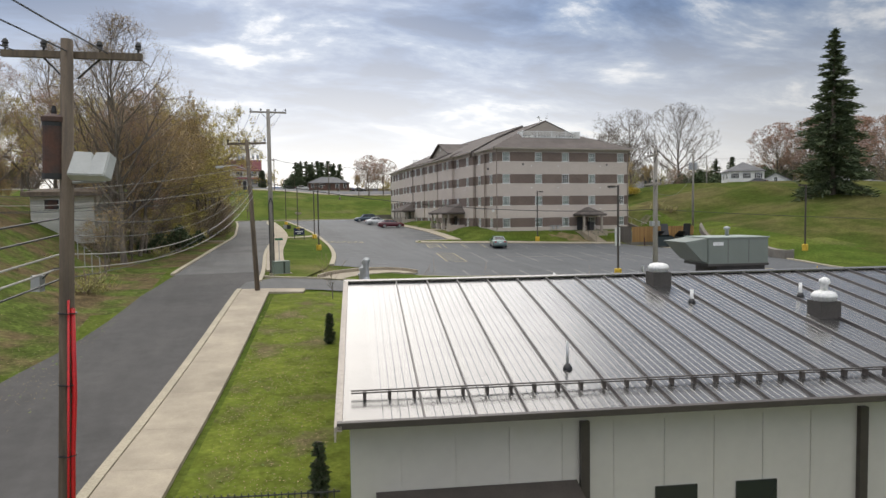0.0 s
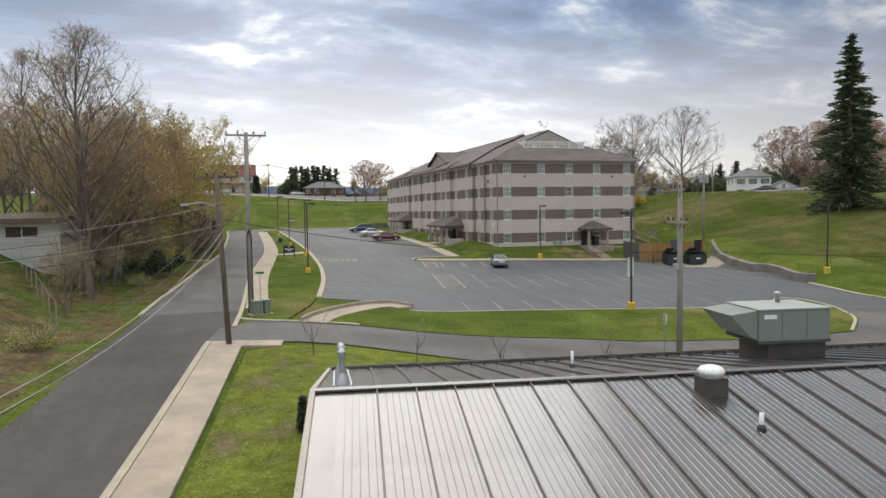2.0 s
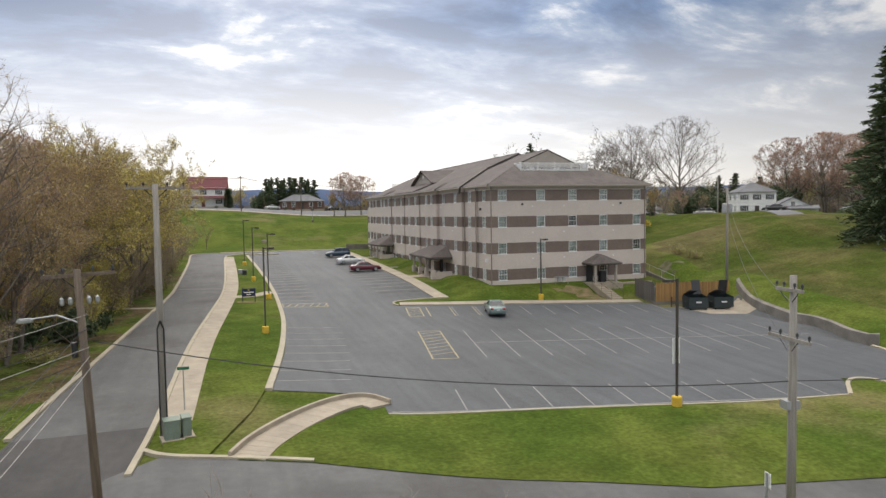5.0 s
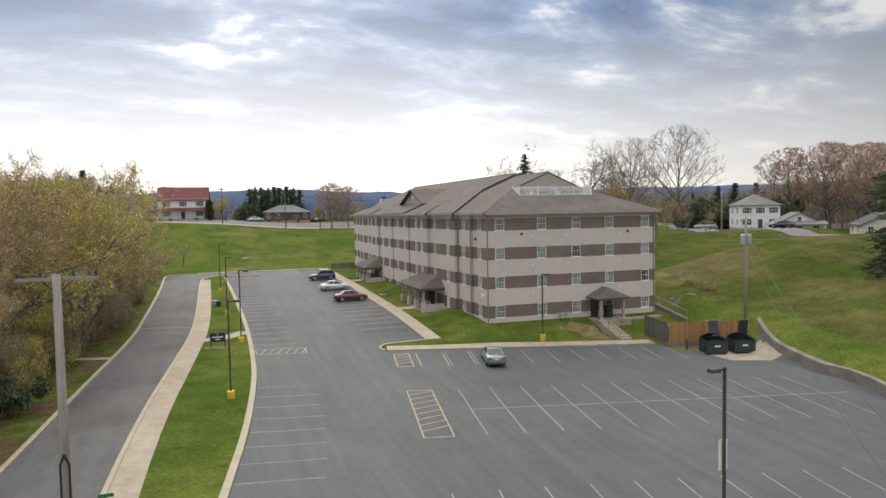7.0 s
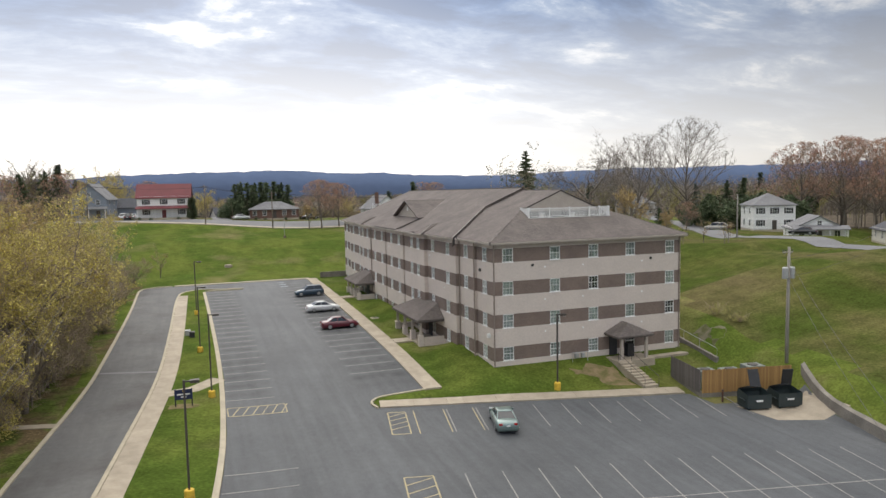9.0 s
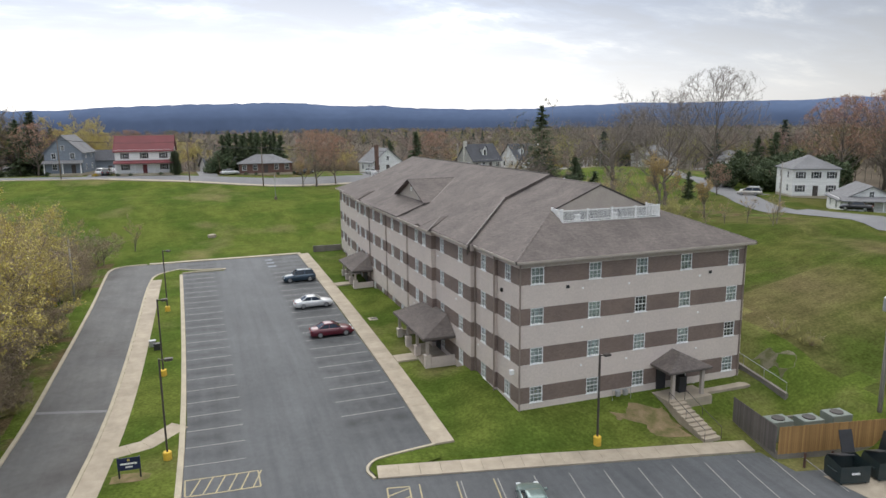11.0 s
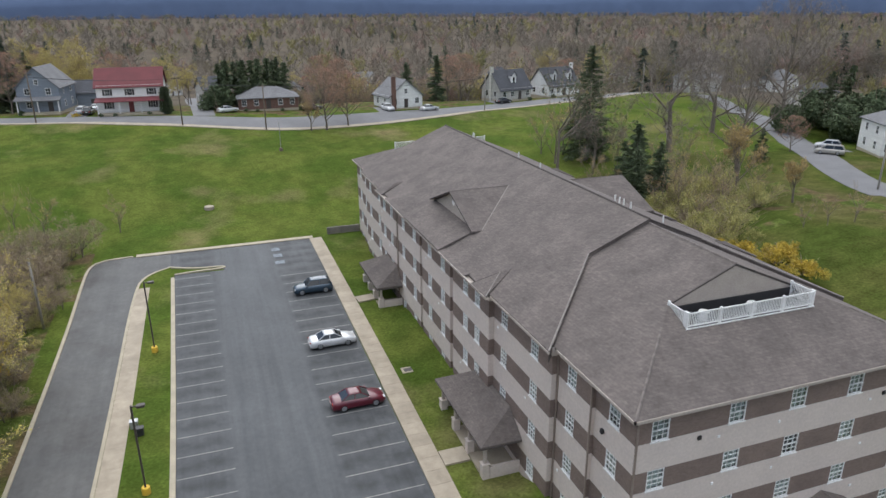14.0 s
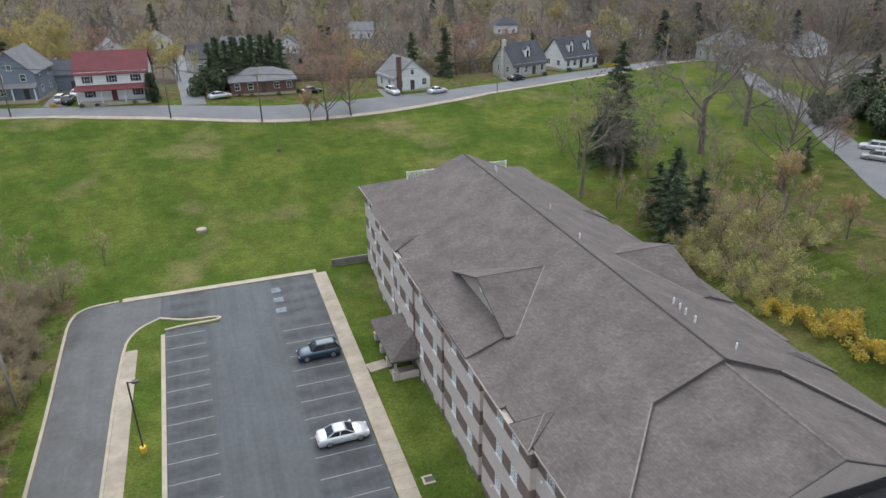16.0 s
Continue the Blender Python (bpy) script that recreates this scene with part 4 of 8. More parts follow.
for s in (0, 1):
    mx = (lambda x: x) if s == 0 else (lambda x: 2 * XR - x)
    for ye in (27.9, 39.9):
        p = [(mx(1.75), 33.9, 24.3), (mx(1.75), ye, 22.02), (mx(2.75), ye, 22.02), (mx(8.05), 33.9, 24.3)]
        Mb().slab(p if (ye > 34) == (s == 0) else p[::-1], 0.14).make("dormer_roof", M_SHING, dorm)
    q = [(mx(-1.36), 28.3, EAVE + 0.12), (mx(-1.36), 39.5, EAVE + 0.12), (mx(2.3), 39.5, 22.0), (mx(2.3), 28.3, 22.0)]
    Mb().slab(q[::-1] if s == 0 else q, 0.22).make("dormer_apron", M_SHING, dorm)
    q = [(mx(2.25), 28.5, 21.7), (mx(2.25), 39.3, 21.7), (mx(2.25), 39.3, 22.0), (mx(2.25), 33.9, 24.12), (mx(2.25), 28.5, 22.0)]
    Mb().add(q, [(4, 3, 2, 1, 0) if s == 0 else (0, 1, 2, 3, 4)]).make("dormer_gable", M_TRIM, dorm)
dv = Mb()
dv.lathe([(0.28, 0), (0.28, 0.06)], 16)
v = dv.make("dormer_vent", M_WHITE, dorm, "round louvred vent")
v.matrix_basis = pose(2.24, 33.9, 23.1, 0, -90, 0)
v.matrix_parent_inverse = PLACE[dorm.name]
for s in (0, 1):
    mx = (lambda x: x) if s == 0 else (lambda x: 2 * XR - x)
    e3 = [(mx(XB), YB0 + 0.02, zb(XB)), (mx(6.3), YS + 0.02, zb(6.3)), (XR, YS + 0.02, zb(XR))]
    Mb().add([(x, y, z - d) for x, y, z in e3 for d in (0.02, 1.0)], [(0, 1, 3, 2), (2, 3, 5, 4)]).make("step_face", M_SHING, dorm)
# hip, ridge and valley caps
M_CAP = material("ridge_cap_shingle", (0.185, 0.162, 0.148), 0.95, (0.13, 0.112, 0.102), 2.5, mix=(0.42, 0.58))
M_CAPD = material("dark_step_flashing", (0.085, 0.073, 0.066), 0.9, (0.06, 0.052, 0.048), 2.5)

M_VAL = material("pale_valley_flashing", (0.27, 0.245, 0.22), 0.8, (0.20, 0.18, 0.165), 2.5)


def cap(a, b, r=0.085, mat=None):
    Mb().tube([Vector(a) + Vector((0, 0, 0.01)), Vector(b) + Vector((0, 0, 0.01))], r, 6).make("ridge_cap", mat or M_CAP, dorm)


for s in (0, 1):
    mx = (lambda x: x) if s == 0 else (lambda x: 2 * XR - x)
    cap((mx(XE0), YE0, EAVE - 0.03), (mx(XE0 + 4.75), yd, DZ - 0.03))
    cap((mx(XB), YB0, zb(XB) - 0.05), (mx(6.3), YS, zb(6.3) - 0.05), 0.07, M_VAL)
    cap((mx(6.3), YS, zb(6.3) - 0.06), (XR, YS, zb(XR) - 0.06), 0.05, M_CAPD)
    cap((mx(2.75), 27.9, 22.0), (mx(8.05), 33.9, 24.27), 0.06, M_VAL)
    cap((mx(1.75), 33.9, 24.25), (mx(8.05), 33.9, 24.27), 0.06, M_CAPD)
    cap((mx(1.75), 39.9, 21.97), (mx(1.75), 33.9, 24.25), 0.055, M_CAPD)
    cap((mx(-1.34), 17.3, EAVE - 0.02), (mx(0.7), 19.2, zb(0.7) + 0.32), 0.05, M_VAL)
    cap((mx(-1.34), 20.2, EAVE - 0.02), (mx(0.7), 19.2, zb(0.7) + 0.32), 0.035, M_CAPD)
    cap((mx(XE0 + HD), YG, zp(XE0 + HD) - 0.05), (XR, YG, RZ - 0.05), 0.055, M_CAPD)
cap((XR, YS, zb(XR) - 0.03), (XR, YT, zb(XR) - 0.03), 0.10, M_CAPD)
cap((XR, YG, RZ - 0.03), (XR, YS, RZ - 0.03), 0.10)
# fascia and gutter along the eaves
gut = Mb()
for a, b in (((XE0, YE0), (XE1, YE0)), ((XE0, YE0), (XE0, 8.0)), ((XB, 8.0), (XB, 17.3)), ((-1.32, 17.3), (-1.32, 51.8)), ((XB, 51.8), (XB, 61.4)), ((XE0, 61.4), (XE0, YE1)), ((XE1, YE0), (XE1, YE1))):
    gut.box(min(a[0], b[0]) - 0.06, max(a[0], b[0]) + 0.06, min(a[1], b[1]) - 0.06, max(a[1], b[1]) + 0.06, EAVE - 0.2, EAVE - 0.03)
gut.make("gutter", M_TRIM, dorm, "beige eaves gutter")
sof = Mb()
sof.box(XE0, 0.28, YE0, 8.0, EAVE - 0.28, EAVE - 0.2)
sof.box(0.28, XE1, YE0, -0.02, EAVE - 0.28, EAVE - 0.2)
sof.box(-1.3, -0.3, 17.3, 51.8, EAVE - 0.28, EAVE - 0.2)
sof.make("soffit", M_TRIM, dorm)
fr = Mb()
fr.box(0.27, BX + 0.03, -0.03, 0.0, EAVE - 0.62, EAVE - 0.28)
fr.make("frieze", M_TRIM, dorm, "plain tan frieze board")
for x, y in ((0.36, -0.07), (BX - 0.2, -0.07), (0.02, 8.25), (-0.42, 25.8), (-0.42, 44.4), (-0.05, 4.0), (-0.9, 43.6), (0.22, 64.9)):
    d = Mb()
    d.box(x - 0.05, x + 0.05, y - 0.045, y + 0.045, 7.0, EAVE - 0.2)
    d.box(x - 0.06, x + 0.06, y - 0.2, y + 0.05, 6.95, 7.05)
    d.make("downspout", M_SPOUT, dorm, "tan metal downspout")
Mb().box(XE0 + HD + 0.05, XE1 - HD - 0.05, YG - 0.06, YG + 0.015, DZ - 0.25, DZ + 0.62).make("membrane_upstand", M_DARK, dorm)
Mb().box(XE0 + HD - 0.12, XE1 - HD + 0.12, yd - 0.02, yd + 0.04, DZ - 0.16, DZ + 0.06).make("rail_kerb", M_WHITE, dorm)
# white railing round the roof deck
rz = DZ + 0.05
rl = [((XE0 + 5.0, YF + 1.4), (XE1 - 5.0, YF + 1.4)), ((XE0 + HD, YG - 0.05), (XE0 + HD, yd + 0.30)), ((XE0 + HD, yd + 0.12), (XE1 - HD, yd + 0.12)), ((XE1 - HD, yd + 0.30), (XE1 - HD, YG - 0.05))]
for a, b in rl:
    mb = Mb()
    a, b = Vector(a), Vector(b)
    n = max(1, round((b - a).length / 2.4))
    for k in range(n + 1):
        p = a.lerp(b, k / n)
        mb.box(p.x - 0.07, p.x + 0.07, p.y - 0.07, p.y + 0.07, rz - 0.1, rz + 1.06)
    m = round((b - a).length / 0.13)
    for k in range(m):
        p = a.lerp(b, (k + 0.5) / m)
        mb.box(p.x - 0.022, p.x + 0.022, p.y - 0.022, p.y + 0.022, rz + 0.1, rz + 0.92)
    for z in (rz + 0.06, rz + 0.9):
        mb.box(min(a.x, b.x) - 0.03, max(a.x, b.x) + 0.03, min(a.y, b.y) - 0.03, max(a.y, b.y) + 0.03, z, z + 0.08)
    mb.make("railing", M_WHITE, dorm, "white vinyl balustrade")


# porches
def porch(name, y0, y1, xw, out, z0, ze, posts):
    g = Mb()
    xo = xw - out
    g.box(xo + 0.35, xw - 0.004, y0 + 0.3, y1 - 0.3, z0 - 1.5, z0)
    g.make("porch_floor", M_CONC, dorm)
    r = Mb()
    zr = ze + 1.5
    yr0, yr1 = y0 + 2.2, y1 - 2.2
    a, b, c, d = (xo, y0, ze), (xo, y1, ze), (xw - 0.02, yr0, zr), (xw - 0.02, yr1, zr)
    r.slab([b, a, c, d], 0.2)
    r.slab([a, (xw - 0.02, y0, ze), c], 0.2)
    r.slab([(xw - 0.02, y1, ze), b, d], 0.2)
    r.box(xo + 0.1, xw - 0.02, y0 + 0.1, y1 - 0.1, ze - 0.32, ze - 0.18)
    r.make("porch_roof", M_SHING, dorm)
    for k in range(posts):
        y = y0 + 0.55 + (y1 - y0 - 1.1) * k / (posts - 1)
        p = Mb()
        p.box(xo + 0.3, xo + 0.85, y - 0.28, y + 0.28, z0 - 1.2, z0 + 0.95)
        p.box(xo + 0.26, xo + 0.89, y - 0.32, y + 0.32, z0 + 0.95, z0 + 1.03)
        p.make("pier", M_BLOCK, dorm, "tan block pier")
        p = Mb()
        p.box(xo + 0.45, xo + 0.7, y - 0.125, y + 0.125, z0 + 1.03, ze - 0.3)
        p.make("porch_post", M_TRIM, dorm)
    for y in (y0 + 0.36, y1 - 0.36):
        Mb().box(xo + 0.9, xw, y - 0.1, y + 0.1, z0 - 1.0, z0 + 0.75).make("porch_wall", M_BLOCK, dorm)
    dr = Mb()
    dr.box(xw - 0.05, xw + 0.03, (y0 + y1) / 2 - 0.95, (y0 + y1) / 2 + 0.95, z0, z0 + 2.15)
    dr.make("entrance_door", M_DARK, dorm, "dark glazed double door")


porch("porch", 12.2, 22.6, -0.36, 3.3, 8.15, 10.95, 4)
porch("porch", 42.4, 51.2, -0.80, 3.0, 9.0, 11.5, 4)
# front entrance: canopy on two posts, doors, landing and a flight of steps
ent = Mb()
a, b, c, d = (12.9, -2.6, 10.42), (17.3, -2.6, 10.42), (17.3, 0.0, 10.42), (12.9, 0.0, 10.42)
r0, r1 = (14.7, -1.2, 11.45), (15.5, -0.02, 11.5)
ent.slab([a, b, (15.1, -1.1, 11.5)], 0.16)
ent.slab([b, c, (15.1, -0.02, 11.5), (15.1, -1.1, 11.5)], 0.16)
ent.slab([d, a, (15.1, -1.1, 11.5), (15.1, -0.02, 11.5)], 0.16)
ent.box(13.0, 17.2, -2.5, -0.02, 10.16, 10.3)
ent.make("entrance_canopy", M_SHING, dorm, "small hipped canopy over the entrance")
for x in (13.6, 16.6):
    Mb().box(x - 0.14, x + 0.14, -2.3, -2.02, 7.9, 10.16).make("canopy_post", M_TRIM, dorm)
Mb().box(12.9, 17.3, -2.7, -0.03, 6.2, 7.92).make("landing", M_CONC, dorm)
Mb().box(13.55, 14.5, -0.06, 0.03, 7.95, 10.05).make("entrance_door", M_DARK, dorm, "dark glazed door")
Mb().box(15.0, 15.75, -1.3, -0.6, 7.92, 9.3).make("bin", M_DARK, dorm, "black bin under the canopy")


# ---------- the metal-roofed hall ----------
M_ROOFM = material("standing_seam_metal", (0.186, 0.183, 0.181), 0.27, (0.171, 0.168, 0.167), 0.5, fine=3, metal=0.85, random_value=0.05, strong=0.05)
M_ROOFM.node_tree.nodes["Principled BSDF"].inputs["Coat Weight"].default_value = 0.5
M_ROOFM.node_tree.nodes["Principled BSDF"].inputs["Coat Roughness"].default_value = 0.16
# darker tone for seam faces: the shade along the seams is in the colour
M_ROOFD = material("shaded_seam_metal", (0.13, 0.12, 0.115), 0.4, (0.11, 0.10, 0.098), 1.0, metal=0.5)
M_PANELW = material("wall_panel", (0.56, 0.53, 0.475), 0.55, (0.535, 0.505, 0.455), 0.3, strong=0.03)
M_RTU = material("grey_green_cabinet", (0.205, 0.232, 0.205), 0.5, (0.19, 0.215, 0.19), 0.8, strong=0.03)
M_RTUT = material("pale_green_sheet", (0.34, 0.385, 0.35), 0.5, (0.31, 0.35, 0.32), 0.8, strong=0.03)
M_CHAR = material("charcoal_curb", (0.06, 0.055, 0.05), 0.6, (0.08, 0.07, 0.065), 1.5)
HL, HD2, HZ, HRISE = 46.0, 18.6, 7.14, 1.62
hall = thing("metal_hall", "long hall with grey standing-seam metal roof and pale walls", "building")
hall.matrix_basis = pose(-35.2, -80.85, 0, 0, 0, -10.2)
half = HD2 / 2
SLH = HRISE / half


def roof_panel_mesh(front):
    mb = Mb()
    w = 1.0
    prof = [(0.0, 0.0)]
    for k in range(1, 6):
        c = w * k / 6
        prof += [(c - 0.028, 0.0), (c - 0.014, 0.0055), (c + 0.014, 0.0055), (c + 0.028, 0.0)]
    prof += [(w - 0.05, 0.0), (w - 0.04, 0.055), (w - 0.012, 0.055), (w - 0.002, 0.0)]
    ends = ((-0.35, HZ - SLH * 0.35), (half, HZ + HRISE)) if front else ((HD2 + 0.35, HZ - SLH * 0.35), (half, HZ + HRISE))
    n = len(prof)
    v = [(x, y, z + h) for y, z in ends for x, h in prof]
    f = [((i, i + 1, n + i + 1, n + i) if front else (n + i, n + i + 1, i + 1, i)) for i in range(n - 1)]
    return mb.add(v, f)


PIECES = []                                                # (mesh maker, parent, places): laid at the end of the file
walls = Mb()
walls.box(0.12, HL - 0.1, 0.12, HD2 - 0.12, 1.0, HZ - 0.12)
walls.make("wall", M_PANELW, hall, "pale grey panel wall")
for x in np.arange(1.1, 24, 1.07):
    if abs(x - 4.75) > 0.3 and abs(x - 10.8) > 0.3:
        Mb().box(x - 0.006, x + 0.006, 0.10, 0.13, 1.0, HZ - 0.36).make("wall_joint", M_PANELW, hall)
gw = Mb()
gw.add([(0.12, 0.12, HZ - 0.4), (0.12, HD2 - 0.12, HZ - 0.4), (0.12, HD2 - 0.12, HZ - 0.06), (0.12, half, HZ + HRISE - 0.1), (0.12, 0.12, HZ - 0.06)], [(4, 3, 2, 1, 0)])
gw.make("gable_wall", M_PANELW, hall)
for x in (4.75, 10.8, 16.8, 22.8):
    Mb().box(x - 0.09, x + 0.09, 0.0, 0.14, 1.0, HZ - 0.33).make("downspout", M_BRONZE, hall, "dark bronze downspout")
fas = Mb()
fas.box(-0.1, HL, -0.5, -0.36, HZ - 0.07, HZ + 0.05)
fas.box(-0.1, HL, HD2 + 0.36, HD2 + 0.5, HZ - 0.07, HZ + 0.05)
fas.make("gutter", M_BRONZE, hall, "dark bronze box gutter")
rake = Mb()
for y0, y1 in ((-0.5, half), (HD2 + 0.5, half)):
    z0 = HZ - SLH * 0.5
    for x0, x1, up in ((-0.12, -0.01, 0.085), (-0.15, -0.12, 0.07)):
        a = [(x0, y0, z0 + up), (x1, y0, z0 + up), (x1, y1, HZ + HRISE + up), (x0, y1, HZ + HRISE + up)]
        rake.slab(a if y0 < y1 else a[::-1], 0.28 if x0 < -0.12 else 0.1)
rake.make("rake_trim", M_TRIM, hall, "pale metal edge trim")
rc = Mb()
rc.slab([(-0.14, half - 0.12, HZ + HRISE + 0.06), (HL, half - 0.12, HZ + HRISE + 0.06), (HL, half, HZ + HRISE + 0.1), (-0.14, half, HZ + HRISE + 0.1)], 0.05)
rc.slab([(-0.14, half, HZ + HRISE + 0.1), (HL, half, HZ + HRISE + 0.1), (HL, half + 0.2, HZ + HRISE + 0.06), (-0.14, half + 0.2, HZ + HRISE + 0.06)], 0.05)
rc.make("ridge_cap", M_ROOFM, hall)
# snow guards: two rails on clamps along each eave
for fy, sg in ((0.75, 1), (HD2 - 0.75, -1)):
    zz = HZ + SLH * 0.75
    g = Mb()
    g.box(0.15, HL, fy - 0.02, fy + 0.02, zz + 0.17, zz + 0.192)
    g.box(0.15, HL, fy + 0.06, fy + 0.10, zz + 0.10, zz + 0.122)
    g.make("snow_rail", M_BRONZE, hall, "dark snow guard rail")
    for k in range(90):
        x = 0.42 + 0.5 * k
        if x < HL - 0.3:
            Mb().box(x - 0.035, x + 0.035, fy - 0.02, fy + 0.10, zz - 0.02, zz + 0.15).make("snow_clamp", M_BRONZE, hall)


def on_roof(x, y):
    return HZ + SLH * (y if y < half else HD2 - y)


def roof_vent(x, y, curb, cap):
    z = on_roof(x, y)
    g = thing("roof_vent", "round white roof fan on a dark square curb", "roof vent")
    Mb().box(-curb, curb, -curb, curb, -0.25, 0.42).make("curb", M_CHAR, g)
    Mb().lathe([(cap, 0.42), (cap, 0.50), (cap * 1.12, 0.52), (cap * 1.12, 0.58), (cap * 0.9, 0.66), (cap * 0.5, 0.70)], 18).make("cap", M_WHITE, g, smooth=True)
    g.matrix_basis = hall.matrix_basis @ pose(x, y, z)
    return g


roof_vent(10.0, 8.15, 0.30, 0.30)
v2 = roof_vent(13.3, 4.7, 0.30, 0.30)
Mb().lathe([(0.10, 0.70), (0.10, 0.86), (0.16, 0.92), (0.13, 1.02), (0.03, 1.08)], 12).make("finial", M_WHITE, v2, smooth=True)


def vent_pipe(x, y, h, thin=False):
    g = thing("vent_pipe", "slim white vent pipe in a black rubber boot", "vent pipe", "vent pipes on the hall roof")
    Mb().lathe([(0.03 if thin else 0.05, -0.1), (0.03 if thin else 0.05, h)], 10).make("pipe", M_STEEL if thin else M_WHITE, g, smooth=True)
    Mb().lathe([(0.12, -0.06), (0.10, 0.05), (0.05, 0.12)], 10).make("boot", M_DARK, g, smooth=True)
    g.matrix_basis = hall.matrix_basis @ pose(x, y, on_roof(x, y))


vent_pipe(4.95, 1.8, 0.62, True)
vent_pipe(10.15, 6.2, 0.38)
vent_pipe(13.8, 6.45, 0.42)
vent_pipe(8.3, 14.2, 0.55)
# rooftop air handler with its sloping intake hood
rtu = thing("rooftop_unit", "grey-green rooftop air handler with a sloping intake hood", "air handler")
Mb().box(-0.72, 1.38, -0.88, 0.88, -0.7, 0.36).make("curb", M_CHAR, rtu)
Mb().box(-1.15, 1.45, -1.0, 1.0, 0.36, 1.5).make("cabinet", M_RTU, rtu, bevel=0.02)
Mb().box(-1.17, 1.47, -1.02, 1.02, 0.36, 0.46).make("base_rail", M_CHAR, rtu)
for x in (-0.3, 0.6):
    Mb().box(x - 0.008, x + 0.008, -1.006, -0.99, 0.5, 1.44).make("panel_joint", M_CHAR, rtu)
hd = Mb()
hd.prism([(-1.16, 0.5), (-1.4, 0.6), (-2.12, 1.36), (-1.16, 1.49)], -0.95, 0.95, Matrix(((1, 0, 0, 0), (0, 0, -1, 0), (0, 1, 0, 0), (0, 0, 0, 1))))
hd.make("intake_hood", M_RTU, rtu)
Mb().box(-1.18, 1.48, -1.03, 1.03, 1.5, 1.54).make("top_panel", M_RTUT, rtu, "pale grey-green top")
Mb().box(-0.95, -0.5, -1.02, -1.005, 1.2, 1.34).make("name_plate", M_WHITE, rtu)
fl = Mb()
fl.lathe([(0.08, 1.54), (0.08, 1.8), (0.13, 1.81), (0.13, 1.9), (0.02, 1.94)], 12, (0.5, 0.5, 0))
fl.make("flue", M_STEEL, rtu, smooth=True)
rtu.matrix_basis = hall.matrix_basis @ pose(15.55, 14.1, on_roof(15.4, 14.1) + 0.37)
for k in range(5):
    st = thing("exhaust_stack", "galvanised exhaust stack with a conical base", "exhaust stack", "exhaust stacks on the hall roof")
    h = 0.85 + 0.1 * (k % 2)
    Mb().lathe([(0.25, -0.15), (0.23, 0.05), (0.085, 0.34), (0.085, h), (0.13, h + 0.01), (0.13, h + 0.1), (0.07, h + 0.17)], 20).make("flue", M_STEEL, st)
    Mb().box(-0.27, 0.27, -0.27, 0.27, -0.1, 0.03).make("flashing", M_STEEL, st)
    st.matrix_basis = hall.matrix_basis @ pose(0.62 - 0.05 * k, 11.3 + 1.45 * k, on_roof(0.8, 11.3 + 1.45 * k))
# dark lean-to canopy and windows on the near wall
can = Mb()
can.slab([(0.6, -1.7, 5.1), (4.6, -1.7, 5.1), (4.6, 0.1, 5.62), (0.6, 0.1, 5.62)], 0.12)
can.make("canopy", M_BRONZE, hall, "dark metal lean-to canopy")
for x in (6.7, 8.45, 13.0):
    Mb().box(x - 0.45, x + 0.45, 0.085, 0.13, 4.0, 5.37).make("window", M_GLASS, hall, "dark window in the wall")
# stall the panels' data for later
PIECES.append((roof_panel_mesh(True), hall, [(k - 0.43, 0, 0) for k in range(1, 47)]))
PIECES.append((roof_panel_mesh(False), hall, [(k - 0.43, 0, 0) for k in range(1, 47)]))
for y0, y1 in ((-0.35, half), (HD2 + 0.35, half)):
    z0 = HZ - SLH * 0.35
    q = [(-0.1, y0, z0 + 0.004), (0.57, y0, z0 + 0.004), (0.57, y1, HZ + HRISE + 0.004), (-0.1, y1, HZ + HRISE + 0.004)]
    Mb().slab(q if y0 < y1 else q[::-1], 0.05).make("edge_panel", M_ROOFM, hall)


# ---------- posts, poles and wires ----------
def lamp_post(x, y, h=7.3, arms=1, turn=0.0):
    g = thing("street_lamp", "slim dark parking-lot lamp on a yellow concrete base", "lamp", "parking lot lamps")
    z = hs(x, y)
    Mb().lathe([(0.30, -0.5), (0.30, 0.62), (0.26, 0.68)], 16).make("base", M_YEL, g, "yellow painted concrete base", smooth=False)
    Mb().box(-0.065, 0.065, -0.065, 0.065, 0.66, h).make("pole", M_BRONZE, g, bevel=0.01)
    for s in ((1,), (1, -1))[arms - 1]:
        Mb().box(min(0, s * 0.45), max(0, s * 0.45), -0.03, 0.03, h - 0.14, h - 0.06).make("arm", M_BRONZE, g)
        hb = Mb()
        hb.box(s * 0.62 - 0.28, s * 0.62 + 0.28, -0.2, 0.2, h - 0.2, h - 0.02)
        hb.make("lamp_head", M_BRONZE, g, bevel=0.03)
        Mb().box(s * 0.62 - 0.2, s * 0.62 + 0.2, -0.14, 0.14, h - 0.212, h - 0.202).make("lens", M_WHITE, g)
    g.matrix_basis = pose(x, y, z, 0, 0, turn)
    return g


lamp_post(-27.85, -16.9, 7.5, turn=0)
lamp_post(-26.05, 2.8, 7.6, turn=0)
lamp_post(-26.85, 18.9, 7.4, turn=0)
lamp_post(-27.1, 40.2, 7.6, turn=0)
lc = lamp_post(-6.4, -43.9, 7.6, turn=180)
Mb().box(-0.25, 0.25, -0.1, -0.075, 2.6, 4.1).make("sign_back", M_WHITE, lc, "plain white sign panel")
lf = lamp_post(4.65, -4.8, 7.2, turn=0)
lamp_post(22.7, -34.5, 7.2, turn=180)


